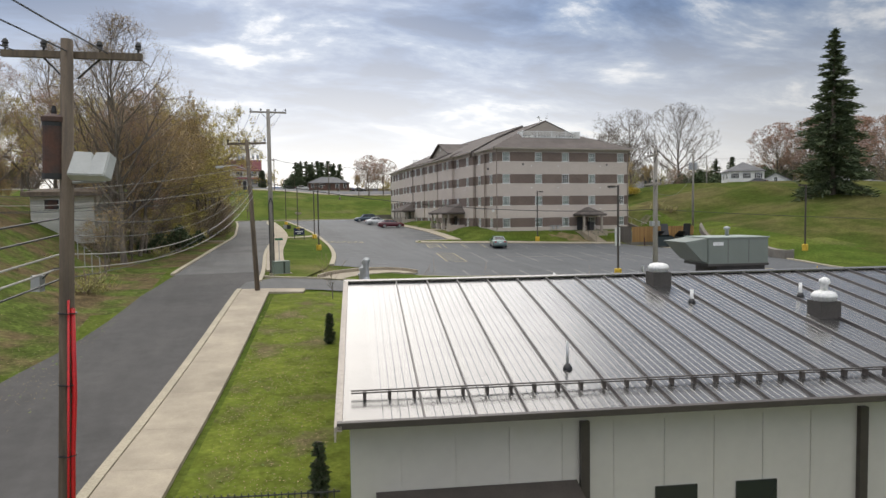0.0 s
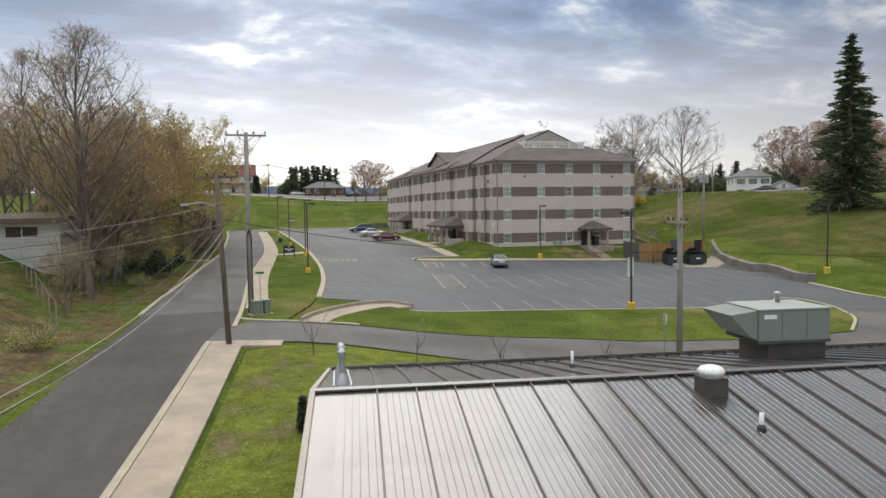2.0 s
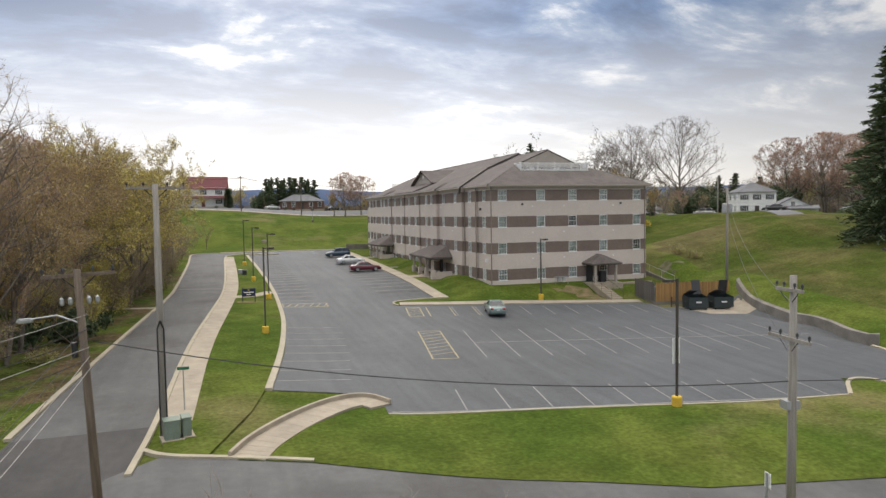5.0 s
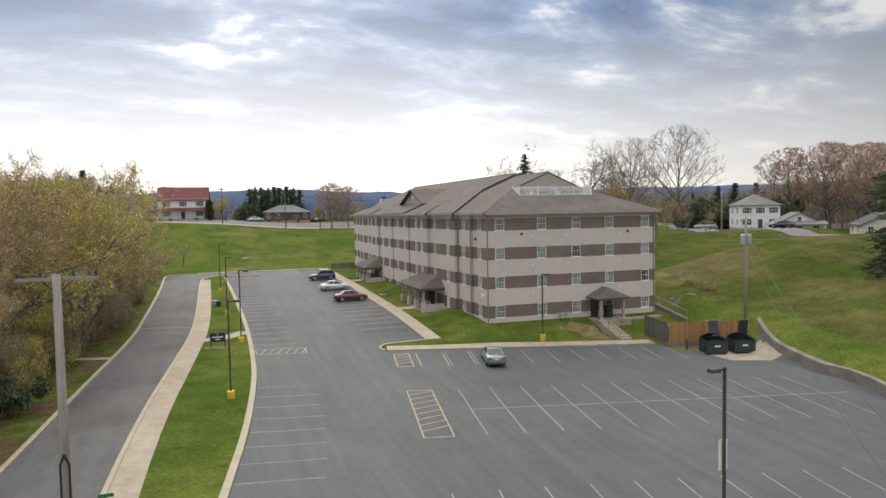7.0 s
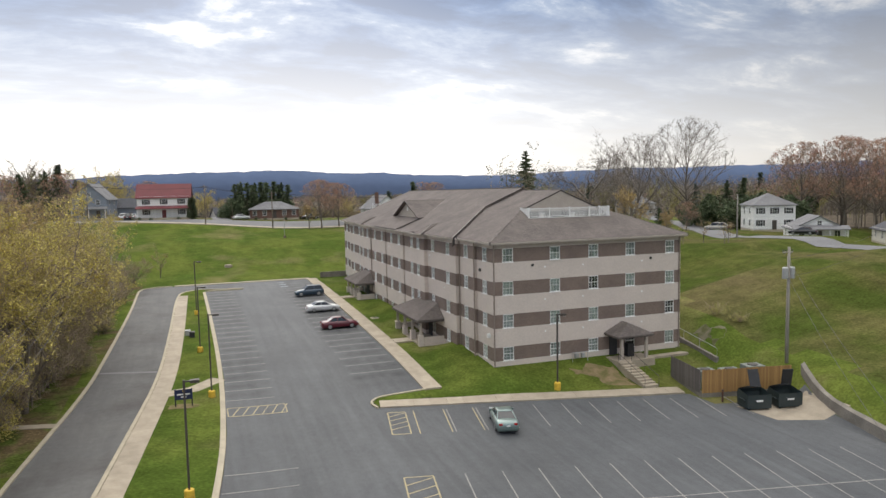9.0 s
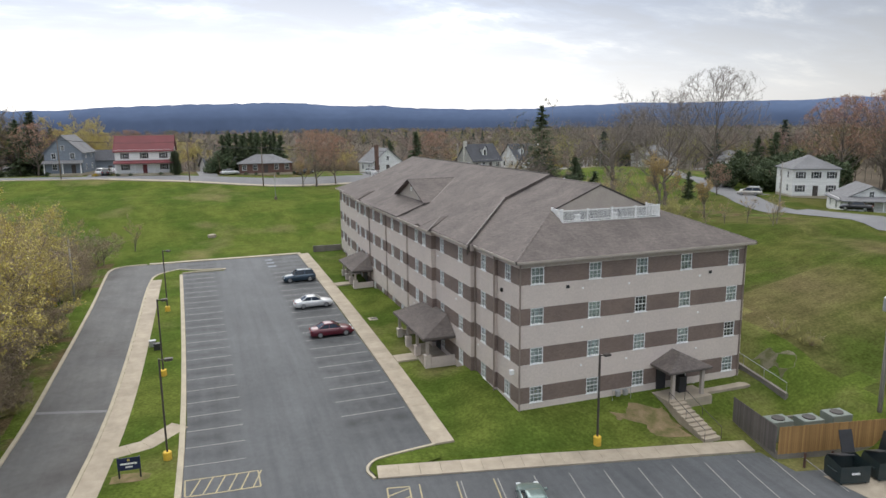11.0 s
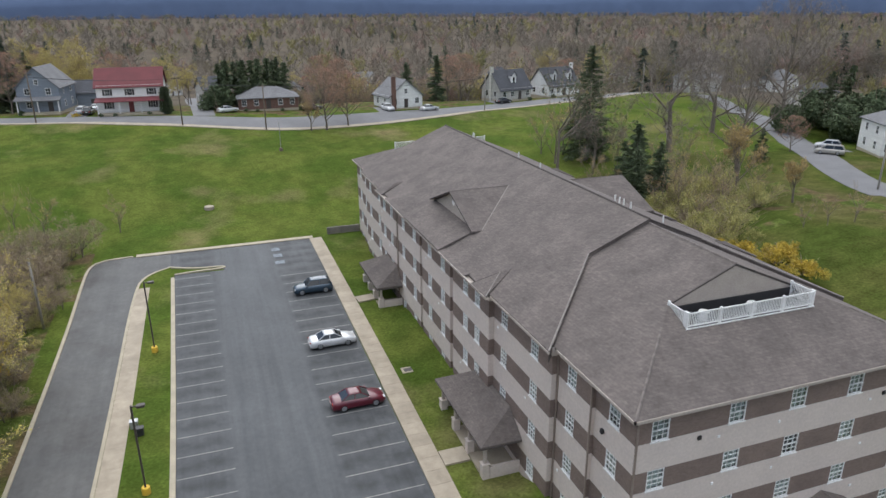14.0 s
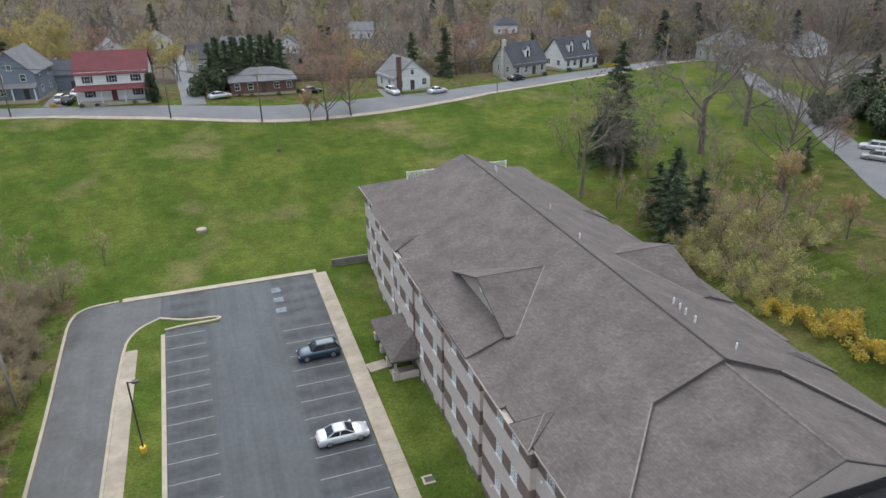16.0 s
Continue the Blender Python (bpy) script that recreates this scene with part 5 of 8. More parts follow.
def crossarm(g, z, w, mat, braces=True, ins=(-0.95, -0.4, 0.4, 0.95), y=0.16):
    Mb().box(-w / 2, w / 2, y - 0.05, y + 0.05, z - 0.06, z + 0.06).make("crossarm", mat, g)
    if braces:
        for s in (-1, 1):
            Mb().tube([(s * 0.12, y - 0.03, z - 0.42), (s * 0.5, y, z - 0.06)], 0.018, 4).make("brace", M_DARK, g)
    for k in ins:
        Mb().lathe([(0.02, 0.06), (0.02, 0.12), (0.06, 0.13), (0.04, 0.17), (0.06, 0.19), (0.035, 0.25), (0.01, 0.27)], 8, (k * w / 2, y, z)).make("insulator", M_DARK, g)


def utility_pole(x, y, h, r, mat, label, turn=0.0, arms=((0.4, 2.4),), lean=(0, 0)):
    g = thing("utility_pole", label, "utility pole")
    Mb().tube([(0, 0, -1.0), (0, 0, h * 0.5), (0, 0, h)], [r, r * 0.86, r * 0.68], 10).make("pole", mat, g, smooth=True)
    for d, w in arms:
        crossarm(g, h - d, w, mat)
    g.matrix_basis = pose(x, y, hs(x, y), lean[0], lean[1], turn)
    return g


# the pole by the near kerb: transformer, flood lamps and a red conduit
P0 = (-40.2, -79.8)
near_pole = utility_pole(*P0, 9.97, 0.15, M_WOODP, "weathered wooden utility pole with transformer, flood lamps and red conduit", -17, ((0.24, 2.5),), (0.0, 2.5))
M_RUST = material("rusty_can", (0.10, 0.045, 0.03), 0.7, (0.05, 0.04, 0.04), 1.6, mix=(0.4, 0.6))
M_LAMPG = material("pale_lamp_casing", (0.52, 0.53, 0.52), 0.5, (0.44, 0.45, 0.44), 2.0, strong=0.05)
M_RED = material("red_conduit_paint", (0.62, 0.02, 0.025), 0.45, (0.52, 0.015, 0.02), 2.0)
tr = Mb()
tr.lathe([(0.19, 0.0), (0.2, 0.03), (0.2, 1.0), (0.225, 1.01), (0.225, 1.09), (0.12, 1.15)], 16, (-0.21, 0.0, 7.5))
for zc in (0.0, 0.93):
    Mb().lathe([(0.206, zc), (0.206, zc + 0.1)], 16, (-0.21, 0.0, 7.5)).make("can_band", M_DARK, near_pole)
can0 = tr.make("transformer", M_RUST, near_pole, "rust-stained transformer can", smooth=False)
Mb().lathe([(0.03, 1.1), (0.05, 1.2), (0.03, 1.3)], 8, (-0.24, 0.02, 7.5)).make("bushing", M_DARK, can0)
for dx, tl in ((0.28, 12), (0.62, -14)):
    fl = Mb()
    fl.prism([(-0.21, -0.24), (0.21, -0.24), (0.15, 0.24), (-0.15, 0.24)], -0.1, 0.12, pose(dx + 0.07, -0.12, 7.74, 62, 0, tl))
    f_ob = fl.make("flood_lamp", M_LAMPG, near_pole, "grey box flood lamp", bevel=0.02)
Mb().tube([(0.05, 0, 7.45), (0.7, -0.05, 7.5)], 0.03, 6).make("lamp_bracket", M_STEEL, near_pole)
Mb().tube([(0.15, -0.05, -0.8), (0.14, -0.05, 2.5), (0.17, -0.05, 3.6), (0.13, -0.05, 5.2)], 0.042, 8).make("conduit", M_RED, near_pole, "red plastic conduit", smooth=True)
Mb().tube([(0.10, -0.13, -0.8), (0.10, -0.13, 5.35)], 0.022, 8).make("conduit", M_RED, near_pole, "slim red conduit", smooth=True)
for z in (1.2, 2.5, 3.8, 5.1):
    Mb().lathe([(0.165, z), (0.165, z + 0.018)], 12, (0.025, -0.02, 0)).make("strap", M_DARK, near_pole)
mt = Mb()
mt.box(-0.52, -0.36, -0.22, -0.06, 5.5, 5.78)
Mb().tube([(-0.44, -0.14, 5.64), (-0.2, -0.1, 5.9), (0, 0, 5.95)], 0.012, 5).make("drop_cable", M_DARK, near_pole)
mt.make("junction_box", M_STEEL, near_pole)

pole_a = utility_pole(-35.75, -51.9, 9.0, 0.16, M_WOODP, "brown wooden utility pole with a street lamp arm at the crossing", 0, ((0.2, 2.2),), (0, -2.4))
for dx in (-0.5, -0.25, 0.3, 0.55):
    Mb().lathe([(0.03, 0), (0.07, 0.06), (0.07, 0.2), (0.03, 0.26)], 8, (dx, -0.12, 7.85)).make("splice_box", M_STEEL, pole_a)
Mb().tube([(0, 0, 7.2), (-0.7, 0, 7.55), (-1.45, 0, 7.5)], 0.03, 6).make("lamp_arm", M_STEEL, pole_a)
Mb().box(-1.85, -1.4, -0.12, 0.12, 7.4, 7.54).make("lamp_head", M_STEEL, pole_a, bevel=0.04)
Mb().lathe([(0.1, 0), (0.1, 0.5)], 8, (-0.28, 0, 6.1)).make("splice_box", M_DARK, pole_a)
pole_b = utility_pole(-34.35, -42.4, 12.0, 0.19, M_WOODG, "tall grey wooden utility pole with a single crossarm", 0, ((0.18, 2.6),))
Mb().tube([(0.14, -0.1, 0), (0.14, -0.1, 5.2), (0.0, -0.2, 5.6)], 0.045, 6).make("riser", M_DARK, pole_b)
Mb().tube([(-0.14, -0.1, 0), (-0.14, -0.1, 5.2), (0.0, -0.2, 5.6)], 0.045, 6).make("riser", M_DARK, pole_b)
pole_c = utility_pole(-12.9, -58.5, 9.9, 0.17, M_WOODG, "pale grey utility pole with crossarms beside the cross street", 80, ((0.5, 1.4), (2.2, 2.2)))
Mb().box(-0.1, 0.3, -0.25, 0.25, 5.2, 5.5).make("lamp_head", M_STEEL, pole_c)
pole_d = utility_pole(26.2, -11.0, 11.2, 0.18, M_WOODG, "pale utility pole with a transformer on the grass slope", 0, ((0.5, 1.2),))
Mb().lathe([(0.28, 0), (0.28, 1.0), (0.18, 1.1)], 12, (-0.42, 0, 8.2)).make("transformer", M_STEEL, pole_d)
Mb().lathe([(0.28, 0), (0.28, 1.0), (0.18, 1.1)], 12, (0.42, 0, 8.2)).make("transformer", M_STEEL, pole_d)


def sagging(a, b, sag, n=14):
    a, b = Vector(a), Vector(b)
    return [a.lerp(b, k / n) - Vector((0, 0, sag * 4 * (k / n) * (1 - k / n))) for k in range(n + 1)]


def wire(a, b, sag, r=0.013, mat=None):
    Mb().tube(sagging(a, b, sag), r, 5).make("overhead_wire", mat or M_DARK, label="thin black overhead wire", category="cable", group="overhead wires")


ZA, ZB, ZP = hs(-35.75, -51.9), hs(-34.35, -42.4), hs(*P0)
M_CABLE = material("grey_cable", (0.42, 0.40, 0.37), 0.7, (0.34, 0.32, 0.30), 2.0)
for k, (dz, da) in enumerate(((6.5, 5.7), (6.75, 6.1), (7.1, 6.7), (7.4, 7.2), (6.3, 6.4))):
    wire((P0[0] + 0.1, P0[1] + 0.15, ZP + dz - 0.6), (-35.85, -51.9, ZA + da), 1.0, 0.012 if k < 2 else 0.009, M_CABLE if k < 2 else None)
    wire((P0[0] + 0.1, P0[1] + 0.15, ZP + dz - 0.6), (P0[0] - 7, P0[1] - 38, ZP + dz), 0.9, 0.018, M_CABLE if k < 2 else None)
    wire((P0[0] - 12, P0[1] + 10 + 3 * k, ZP + dz + 1.0), (-35.85, -51.9, ZA + da + 0.3), 0.8, 0.013, M_CABLE if k % 2 else None)
for dx in (-1.1, -0.45, 0.45, 1.1):
    wire((P0[0] + dx, P0[1], ZP + 9.75), (P0[0] + dx - 5.5, P0[1] - 40, ZP + 10.5), 0.8)
    wire((-34.35 + dx, -42.4, ZB + 12.0), (-38 + dx, 26, 8.4 + 11.5), 1.4, 0.012)
wire((-35.75, -51.9, ZA + 6.6), (-12.9, -58.5, hs(-12.9, -58.5) + 6.2), 0.7, 0.02)
wire((-12.9, -58.5, hs(-12.9, -58.5) + 6.2), (60, -64, 11), 1.2, 0.015)
for dz in (0.5, 2.2):
    wire((-12.9, -58.5, hs(-12.9, -58.5) + 9.4 - dz), (26.2, -11.0, hs(26.2, -11) + 10.5 - dz), 1.4)
    wire((26.2, -11.0, hs(26.2, -11) + 10.5 - dz), (80, 10, hs(80, 10) + 9 - dz), 1.6)


# ---------- trees ----------
M_BARK = material("grey_bark", (0.205, 0.172, 0.140), 0.95, (0.115, 0.097, 0.080), 1.2, stretch=(3, 3, 0.6), bump=0.8, fine=12)
M_TWIG = material("twigs", (0.35, 0.275, 0.200), 0.95, (0.27, 0.21, 0.155), 1.5)
M_TWIGB = material("brown_twigs", (0.43, 0.325, 0.25), 0.95, (0.33, 0.25, 0.19), 1.5)
M_TWIGG = material("grey_twigs", (0.24, 0.205, 0.180), 0.95, (0.18, 0.155, 0.135), 1.5)
M_BUDY = material("yellow_green_buds", (0.60, 0.51, 0.14), 0.9, (0.48, 0.41, 0.12), 0.5, random_value=0.3, island=True)
M_BUDO = material("ochre_buds", (0.50, 0.37, 0.145), 0.9, (0.40, 0.29, 0.115), 0.5, random_value=0.3, island=True)
M_BUDR = material("red_maple_buds", (0.40, 0.20, 0.145), 0.9, (0.38, 0.25, 0.17), 0.5, random_value=0.3, island=True)
M_OLIVE = material("olive_buds", (0.40, 0.37, 0.13), 0.9, (0.28, 0.27, 0.095), 0.5, random_value=0.35, island=True)
M_FORS = material("forsythia_bloom", (0.50, 0.35, 0.04), 0.9, (0.36, 0.29, 0.05), 0.8, random_value=0.3, island=True)
M_NEED = material("conifer_needles", (0.070, 0.098, 0.048), 0.95, (0.100, 0.125, 0.060), 0.6, random_value=0.35, island=True)


def unit(rng):
    v = Vector((rng.gauss(0, 1), rng.gauss(0, 1), rng.gauss(0, 1)))
    return v.normalized()


def leaves(mb, pts, size, rng):
    """Small four-sided flakes, each turned its own way."""
    for p in pts:
        a, b = unit(rng), unit(rng)
        s = size * rng.uniform(0.6, 1.4)
        a, b = a * s, b * s * 0.7
        mb.add([p - a - b, p + a - b, p + a + b, p - a + b], [(0, 1, 2, 3)])


def bare_tree(name, h, seed, label, bud=None, bud_size=0.06, buds=0, spread=0.45, trunk=0.3, levels=5, low=0.25, twig_r=0.012, kids=(3, 4), forks=1, upward=0.32, spikes=3, trunk_part=0.40, twig_mat=None):
    """Trunk and limbs that fork down to twigs; leaf buds at the tips."""
    rng = random.Random(seed)
    wood, twig, bd = Mb(), Mb(), Mb()
    tips = []

    def grow(p, d, length, r, level):
        n = 3 if level < 3 else 2
        path, rad = [p], [r]
        for k in range(n):
            d = (d + unit(rng) * (0.11 if level else 0.05) + Vector((0, 0, upward * 0.25 if level else 0.1))).normalized()
            path.append(path[-1] + d * length / n)
            rad.append(r * (1 - 0.42 * (k + 1) / n))
        (wood if level < 3 else twig).tube(path, rad, (8, 6, 5, 3, 3, 3)[min(level, 5)], cap=False)
        if level >= levels:
            tips.extend(path[1:])
            for q in path[1:]:
                for _ in range(spikes):
                    e = (d * 0.7 + unit(rng) * 0.8 + Vector((0, 0, upward * 0.5))).normalized() * length * rng.uniform(0.5, 1.1)
                    o = unit(rng) * twig_r * 0.9
                    twig.add([q - o, q + o, q + e], [(0, 1, 2)])
            return
        m = rng.randint(*kids) + (1 if level == 0 else 0)
        for k in range(m):
            u = rng.uniform(low if level == 0 else 0.3, 1.0) if k else 1.0
            i = min(n - 1, int(u * n))
            q = path[i].lerp(path[i + 1], u * n - i if u < 1 else 1.0)
            side = unit(rng)
            side = (side - d * side.dot(d)).normalized()
            nd = (d * (1 - spread) + side * spread * rng.uniform(0.7, 1.5) + Vector((0, 0, upward * 0.4))).normalized()
            grow(q, nd, length * rng.uniform(0.52, 0.78), max(twig_r, rad[i] * rng.uniform(0.45, 0.7)), level + 1)

    for k in range(forks):
        d0 = Vector((rng.gauss(0, 0.12), rng.gauss(0, 0.12), 1)) if forks > 1 else Vector((rng.gauss(0, 0.03), rng.gauss(0, 0.03), 1))
        grow(Vector((k * 0.9 - 0.4 * forks, 0.5 * k, -0.4)), d0.normalized(), h * trunk_part, trunk, 0)
    top = max(p.z for p in tips)
    sc = h / top
    g = thing(name, label, "tree")
    for mb in (wood, twig):
        mb.v = [(x * sc, y * sc, z * sc) for x, y, z in mb.v]
    wood.make("trunk", M_BARK, g, smooth=True)
    twig.make("twig_crown", twig_mat or M_TWIG, g)
    if buds and bud:
        pts = [rng.choice(tips) * sc + unit(rng) * rng.uniform(0, 0.35) for _ in range(buds)]
        leaves(bd, pts, bud_size, rng)
        bd.make("crown", bud, g)
    return g


def round_tree(name, h, seed, label, width=0.36, low=0.25, trunk=0.26, limbs=18, subs=8, shoots=5, spikes=4, twig_r=0.010, leader=0.72, bud=None, bud_size=0.04, buds=0, twig_mat=None):
    """A straight leader whose limbs curve out and up to fill a rounded crown, with side limbs, shoots and fine twigs."""
    rng = random.Random(seed)
    wood, twig, bd, tips = Mb(), Mb(), Mb(), []
    mid, half = h * (1 + low) / 2, h * (1 - low) / 2

    def inside(p):
        q = Vector((p.x / (width * h), p.y / (width * h), (p.z - mid) / half))
        r = q.length
        if r > 1:
            q /= r ** rng.uniform(0.8, 1.0)
        return Vector((q.x * width * h, q.y * width * h, mid + q.z * half))

    stem = [Vector((0, 0, -0.4))]
    for k in range(6):
        stem.append(Vector((stem[-1].x + rng.gauss(0, 0.012 * h), stem[-1].y + rng.gauss(0, 0.012 * h), leader * h * (k + 1) / 6)))
    srad = [trunk * (1.15 if k == 0 else 1 - 0.78 * k / 6) for k in range(7)]
    wood.tube(stem, srad, 9, cap=False)

    def bent(p, q, sag, n):
        m = p.lerp(q, 0.5) + Vector((q.x - p.x, q.y - p.y, 0)) * sag + unit(rng) * (q - p).length * 0.07
        return [(p * (1 - u) ** 2 + m * 2 * u * (1 - u) + q * u * u) + unit(rng) * (q - p).length * 0.018 * (0 < u < 1) for u in (k / n for k in range(n + 1))]

    for k in range(limbs):
        t = (k + rng.random()) / limbs
        u = (low * 0.75 + (leader - low * 0.75) * t) / leader * 6
        i = min(5, int(u))
        p = stem[i].lerp(stem[i + 1], u - i)
        a = 2.4 * k + rng.uniform(-0.5, 0.5)
        e = -0.35 + 1.75 * t ** 0.9 + rng.uniform(-0.25, 0.25)
        q = Vector((math.cos(a) * math.cos(e) * width * h, math.sin(a) * math.cos(e) * width * h, mid + math.sin(e) * half))
        q = p.lerp(q, rng.uniform(0.78, 1.0))
        path = bent(p, q, 0.14, 5)
        r0 = max(0.035, srad[i] * rng.uniform(0.36, 0.56))
        wood.tube(path, [r0 * (1 - 0.8 * j / 5) for j in range(6)], 6, cap=False)
        span = (q - p).length
        for _ in range(subs):
            w = rng.uniform(0.25, 1.0)
            j = min(4, int(w * 5))
            b0 = path[j].lerp(path[j + 1], w * 5 - j)
            d = ((q - p).normalized() * 0.5 + unit(rng) * 0.75 + Vector((0, 0, 0.35))).normalized()
            b1 = inside(b0 + d * (0.05 * h + span * 0.42 * rng.uniform(0.6, 1.2) * (1.25 - w)))
            sub = bent(b0, b1, 0.08, 3)
            wood.tube(sub, [max(twig_r * 1.6, r0 * 0.42 * (1 - 0.5 * w)), twig_r * 1.9, twig_r * 1.5, twig_r], 4, cap=False)
            for _ in range(shoots):
                c0 = rng.choice(sub[1:])
                dd = (d * 0.6 + unit(rng) * 0.8 + Vector((0, 0, 0.3))).normalized()
                c1 = inside(c0 + dd * h * rng.uniform(0.035, 0.085))
                cm = c0.lerp(c1, 0.5) + unit(rng) * 0.05
                twig.tube([c0, cm, c1], [twig_r * 1.1, twig_r * 0.9, twig_r * 0.5], 3, cap=False)
                tips.append(c1)
                for z in range(spikes):
                    g0 = cm.lerp(c1, rng.random())
                    g = (dd * 0.6 + unit(rng) * 0.8 + Vector((0, 0, 0.2))).normalized() * h * rng.uniform(0.02, 0.05)
                    o = unit(rng) * twig_r * 0.8
                    twig.add([g0 - o, g0 + o, g0 + g], [(0, 1, 2)])
    g = thing(name, label, "tree")
    wood.make("trunk", M_BARK, g, smooth=True)
    twig.make("twig_crown", twig_mat or M_TWIG, g)
    if buds:
        leaves(bd, [rng.choice(tips) + unit(rng) * rng.uniform(0, 0.03 * h) for _ in range(buds)], bud_size, rng)
        bd.make("crown", bud, g)
    return g


def conifer(name, h, r, seed, label, mat=None, dense=1.0, bare=0.06, droop=0.25, flake=0.16):
    rng = random.Random(seed)
    g = thing(name, label, "tree")
    Mb().tube([(0, 0, -0.4), (0, 0, h * 0.6), (0, 0, h)], [0.02 * h, 0.012 * h, 0.01], 7).make("trunk", M_BARK, g)
    mb, pts = Mb(), []
    limbs = Mb()
    n = int(h * 7 * dense)
    for k in range(n):
        t = bare + (1 - bare) * (k + rng.random()) / n
        a = rng.uniform(0, 2 * math.pi)
        ln = r * (1 - t) ** 0.8 * rng.uniform(0.55, 1.1) + 0.15
        d = Vector((math.cos(a), math.sin(a), 0))
        p0 = Vector((0, 0, h * t))
        p1 = p0 + d * ln - Vector((0, 0, droop * ln * (1 - t)))
        limbs.tube([p0, p1], [0.03, 0.01], 3, cap=False)
        for _ in range(int(10 + 14 * ln * dense)):
            u = rng.uniform(0.15, 1.0)
            pts.append(p0.lerp(p1, u) + Vector((rng.gauss(0, 0.09 * ln), rng.gauss(0, 0.09 * ln), rng.gauss(0, 0.04 * ln) - 0.06)))
    for p in pts:
        a = Vector((p.x, p.y, 0)).normalized() + unit(rng) * 0.5
        b = unit(rng)
        s = flake * rng.uniform(0.6, 1.5)
        a, b = a * s * 1.6, b * s * 0.55
        mb.add([p - a - b, p + a - b * 0.3, p + a + b * 0.3, p - a + b], [(0, 1, 2, 3)])
    limbs.make("twig_crown", M_BARK, g)
    mb.make("crown", mat or M_NEED, g)
    return g


def shrub(name, rx, rz, seed, label, mat, n=1800, flake=0.09, stems=10, category="shrub"):
    rng = random.Random(seed)
    g = thing(name, label, category)
    st, lf, pts = Mb(), Mb(), []
    for k in range(stems):
        d = Vector((rng.gauss(0, 0.5), rng.gauss(0, 0.5), 1)).normalized()
        e = Vector((d.x * rx * 1.6, d.y * rx * 1.6, rz * rng.uniform(0.7, 1.3)))
        st.tube([(0, 0, -0.2), e * 0.5 + unit(rng) * 0.1, e], [0.03, 0.02, 0.008], 4, cap=False)
    cl = [Vector((rng.gauss(0, 0.42) * rx, rng.gauss(0, 0.42) * rx, rng.uniform(0.15, 0.9) * rz)) for _ in range(14)]
    for _ in range(n):
        p = rng.choice(cl) + unit(rng) * rng.uniform(0.1, 0.34) * max(rx, rz * 0.6)
        if p.z > 0.02:
            pts.append(p)
    leaves(lf, pts, flake, rng)
    st.make("stem_clump", M_TWIG, g, kind="stuff")
    lf.make("crown", mat, g)
    return g


def put(g, x, y, s=1.0, turn=0.0, sink=0.0):
    g.matrix_basis = pose(x, y, hs(x, y) - sink, 0, 0, turn) @ Matrix.Diagonal((s, s, s, 1))
    return g


def again(g, x, y, s=1.0, turn=0.0):
    c = copy_thing(g, Matrix())
    c.matrix_basis = pose(x, y, hs(x, y), 0, 0, turn) @ Matrix.Diagonal((s, s, s, 1))
    return c


# woodland on the bank left of the street
rt = random.Random(5)
big = [round_tree("bank_tree", 20, 11, "tall bare deciduous tree with fine twigs on the bank", width=0.27, low=0.2, trunk=0.25, limbs=24, leader=0.86, twig_r=0.011, bud=M_BUDO, bud_size=0.03, buds=2500),
       round_tree("bank_tree", 18, 12, "tall bare tree with reddish buds on the bank", width=0.31, low=0.12, trunk=0.22, limbs=22, leader=0.8, bud=M_BUDR, bud_size=0.035, buds=9000, twig_mat=M_TWIGB),
       bare_tree("bank_tree", 16, 13, "broad tree in fresh yellow-green bud on the bank", M_BUDY, 0.046, 30000, trunk=0.22, levels=5, kids=(3, 4), forks=2, spread=0.50, upward=0.24, spikes=5, low=0.15),
       bare_tree("bank_tree", 15, 14, "broad tree in ochre bud on the bank", M_BUDO, 0.044, 28000, trunk=0.22, levels=5, kids=(3, 4), forks=2, spread=0.50, upward=0.24, spikes=5, low=0.15)]
put(big[0], -45.6, -32.5, 1.0)
put(big[1], -46.4, -27.0, 0.72)
put(big[2], -46.0, -8.5, 1.15)
again(big[1], -45.5, -20.5, 0.88, 200)
put(big[3], -45.6, -24.5, 0.85)
spots = [(0, -47.0, -28.5, 0.9), (1, -57, -25, 0.66), (3, -46.5, -13, 1.1), (3, -46.5, -2, 1.2), (2, -41.4, 3, 1.15), (2, -41.2, 11, 1.05), (2, -41.0, 20, 1.12), (2, -40.8, 28, 1.0), (2, -41, 36, 0.95), (2, -46, 7, 1.2), (3, -46, 16, 1.15),
         (3, -44.0, 34, 0.85), (2, -50, 33, 1.0), (1, -53, -20, 0.75), (0, -56, -33, 0.6), (2, -54, -8, 0.85), (0, -58, 3, 1.0), (2, -54, 12, 1.0), (3, -57, 24, 1.0), 
         (2, -64, 14, 1.1), (3, -62, 38, 0.95), (1, -74, -36, 1.0), (2, -74, 8, 1.0), (3, -73, 28, 1.05), (0, -70, -64, 0.8), (2, -53, 46, 0.55), (3, -48, 44, 0.5), (2, -40.4, 49, 0.42)]
for k, x, y, s in spots:
    again(big[k], x, y, s * rt.uniform(0.94, 1.06), rt.uniform(0, 360))
brush = shrub("bank_brush", 1.5, 1.3, 64, "scrubby olive brush on the leafy bank", M_OLIVE, 1900, 0.035, 26)
put(brush, -45.2, -50)
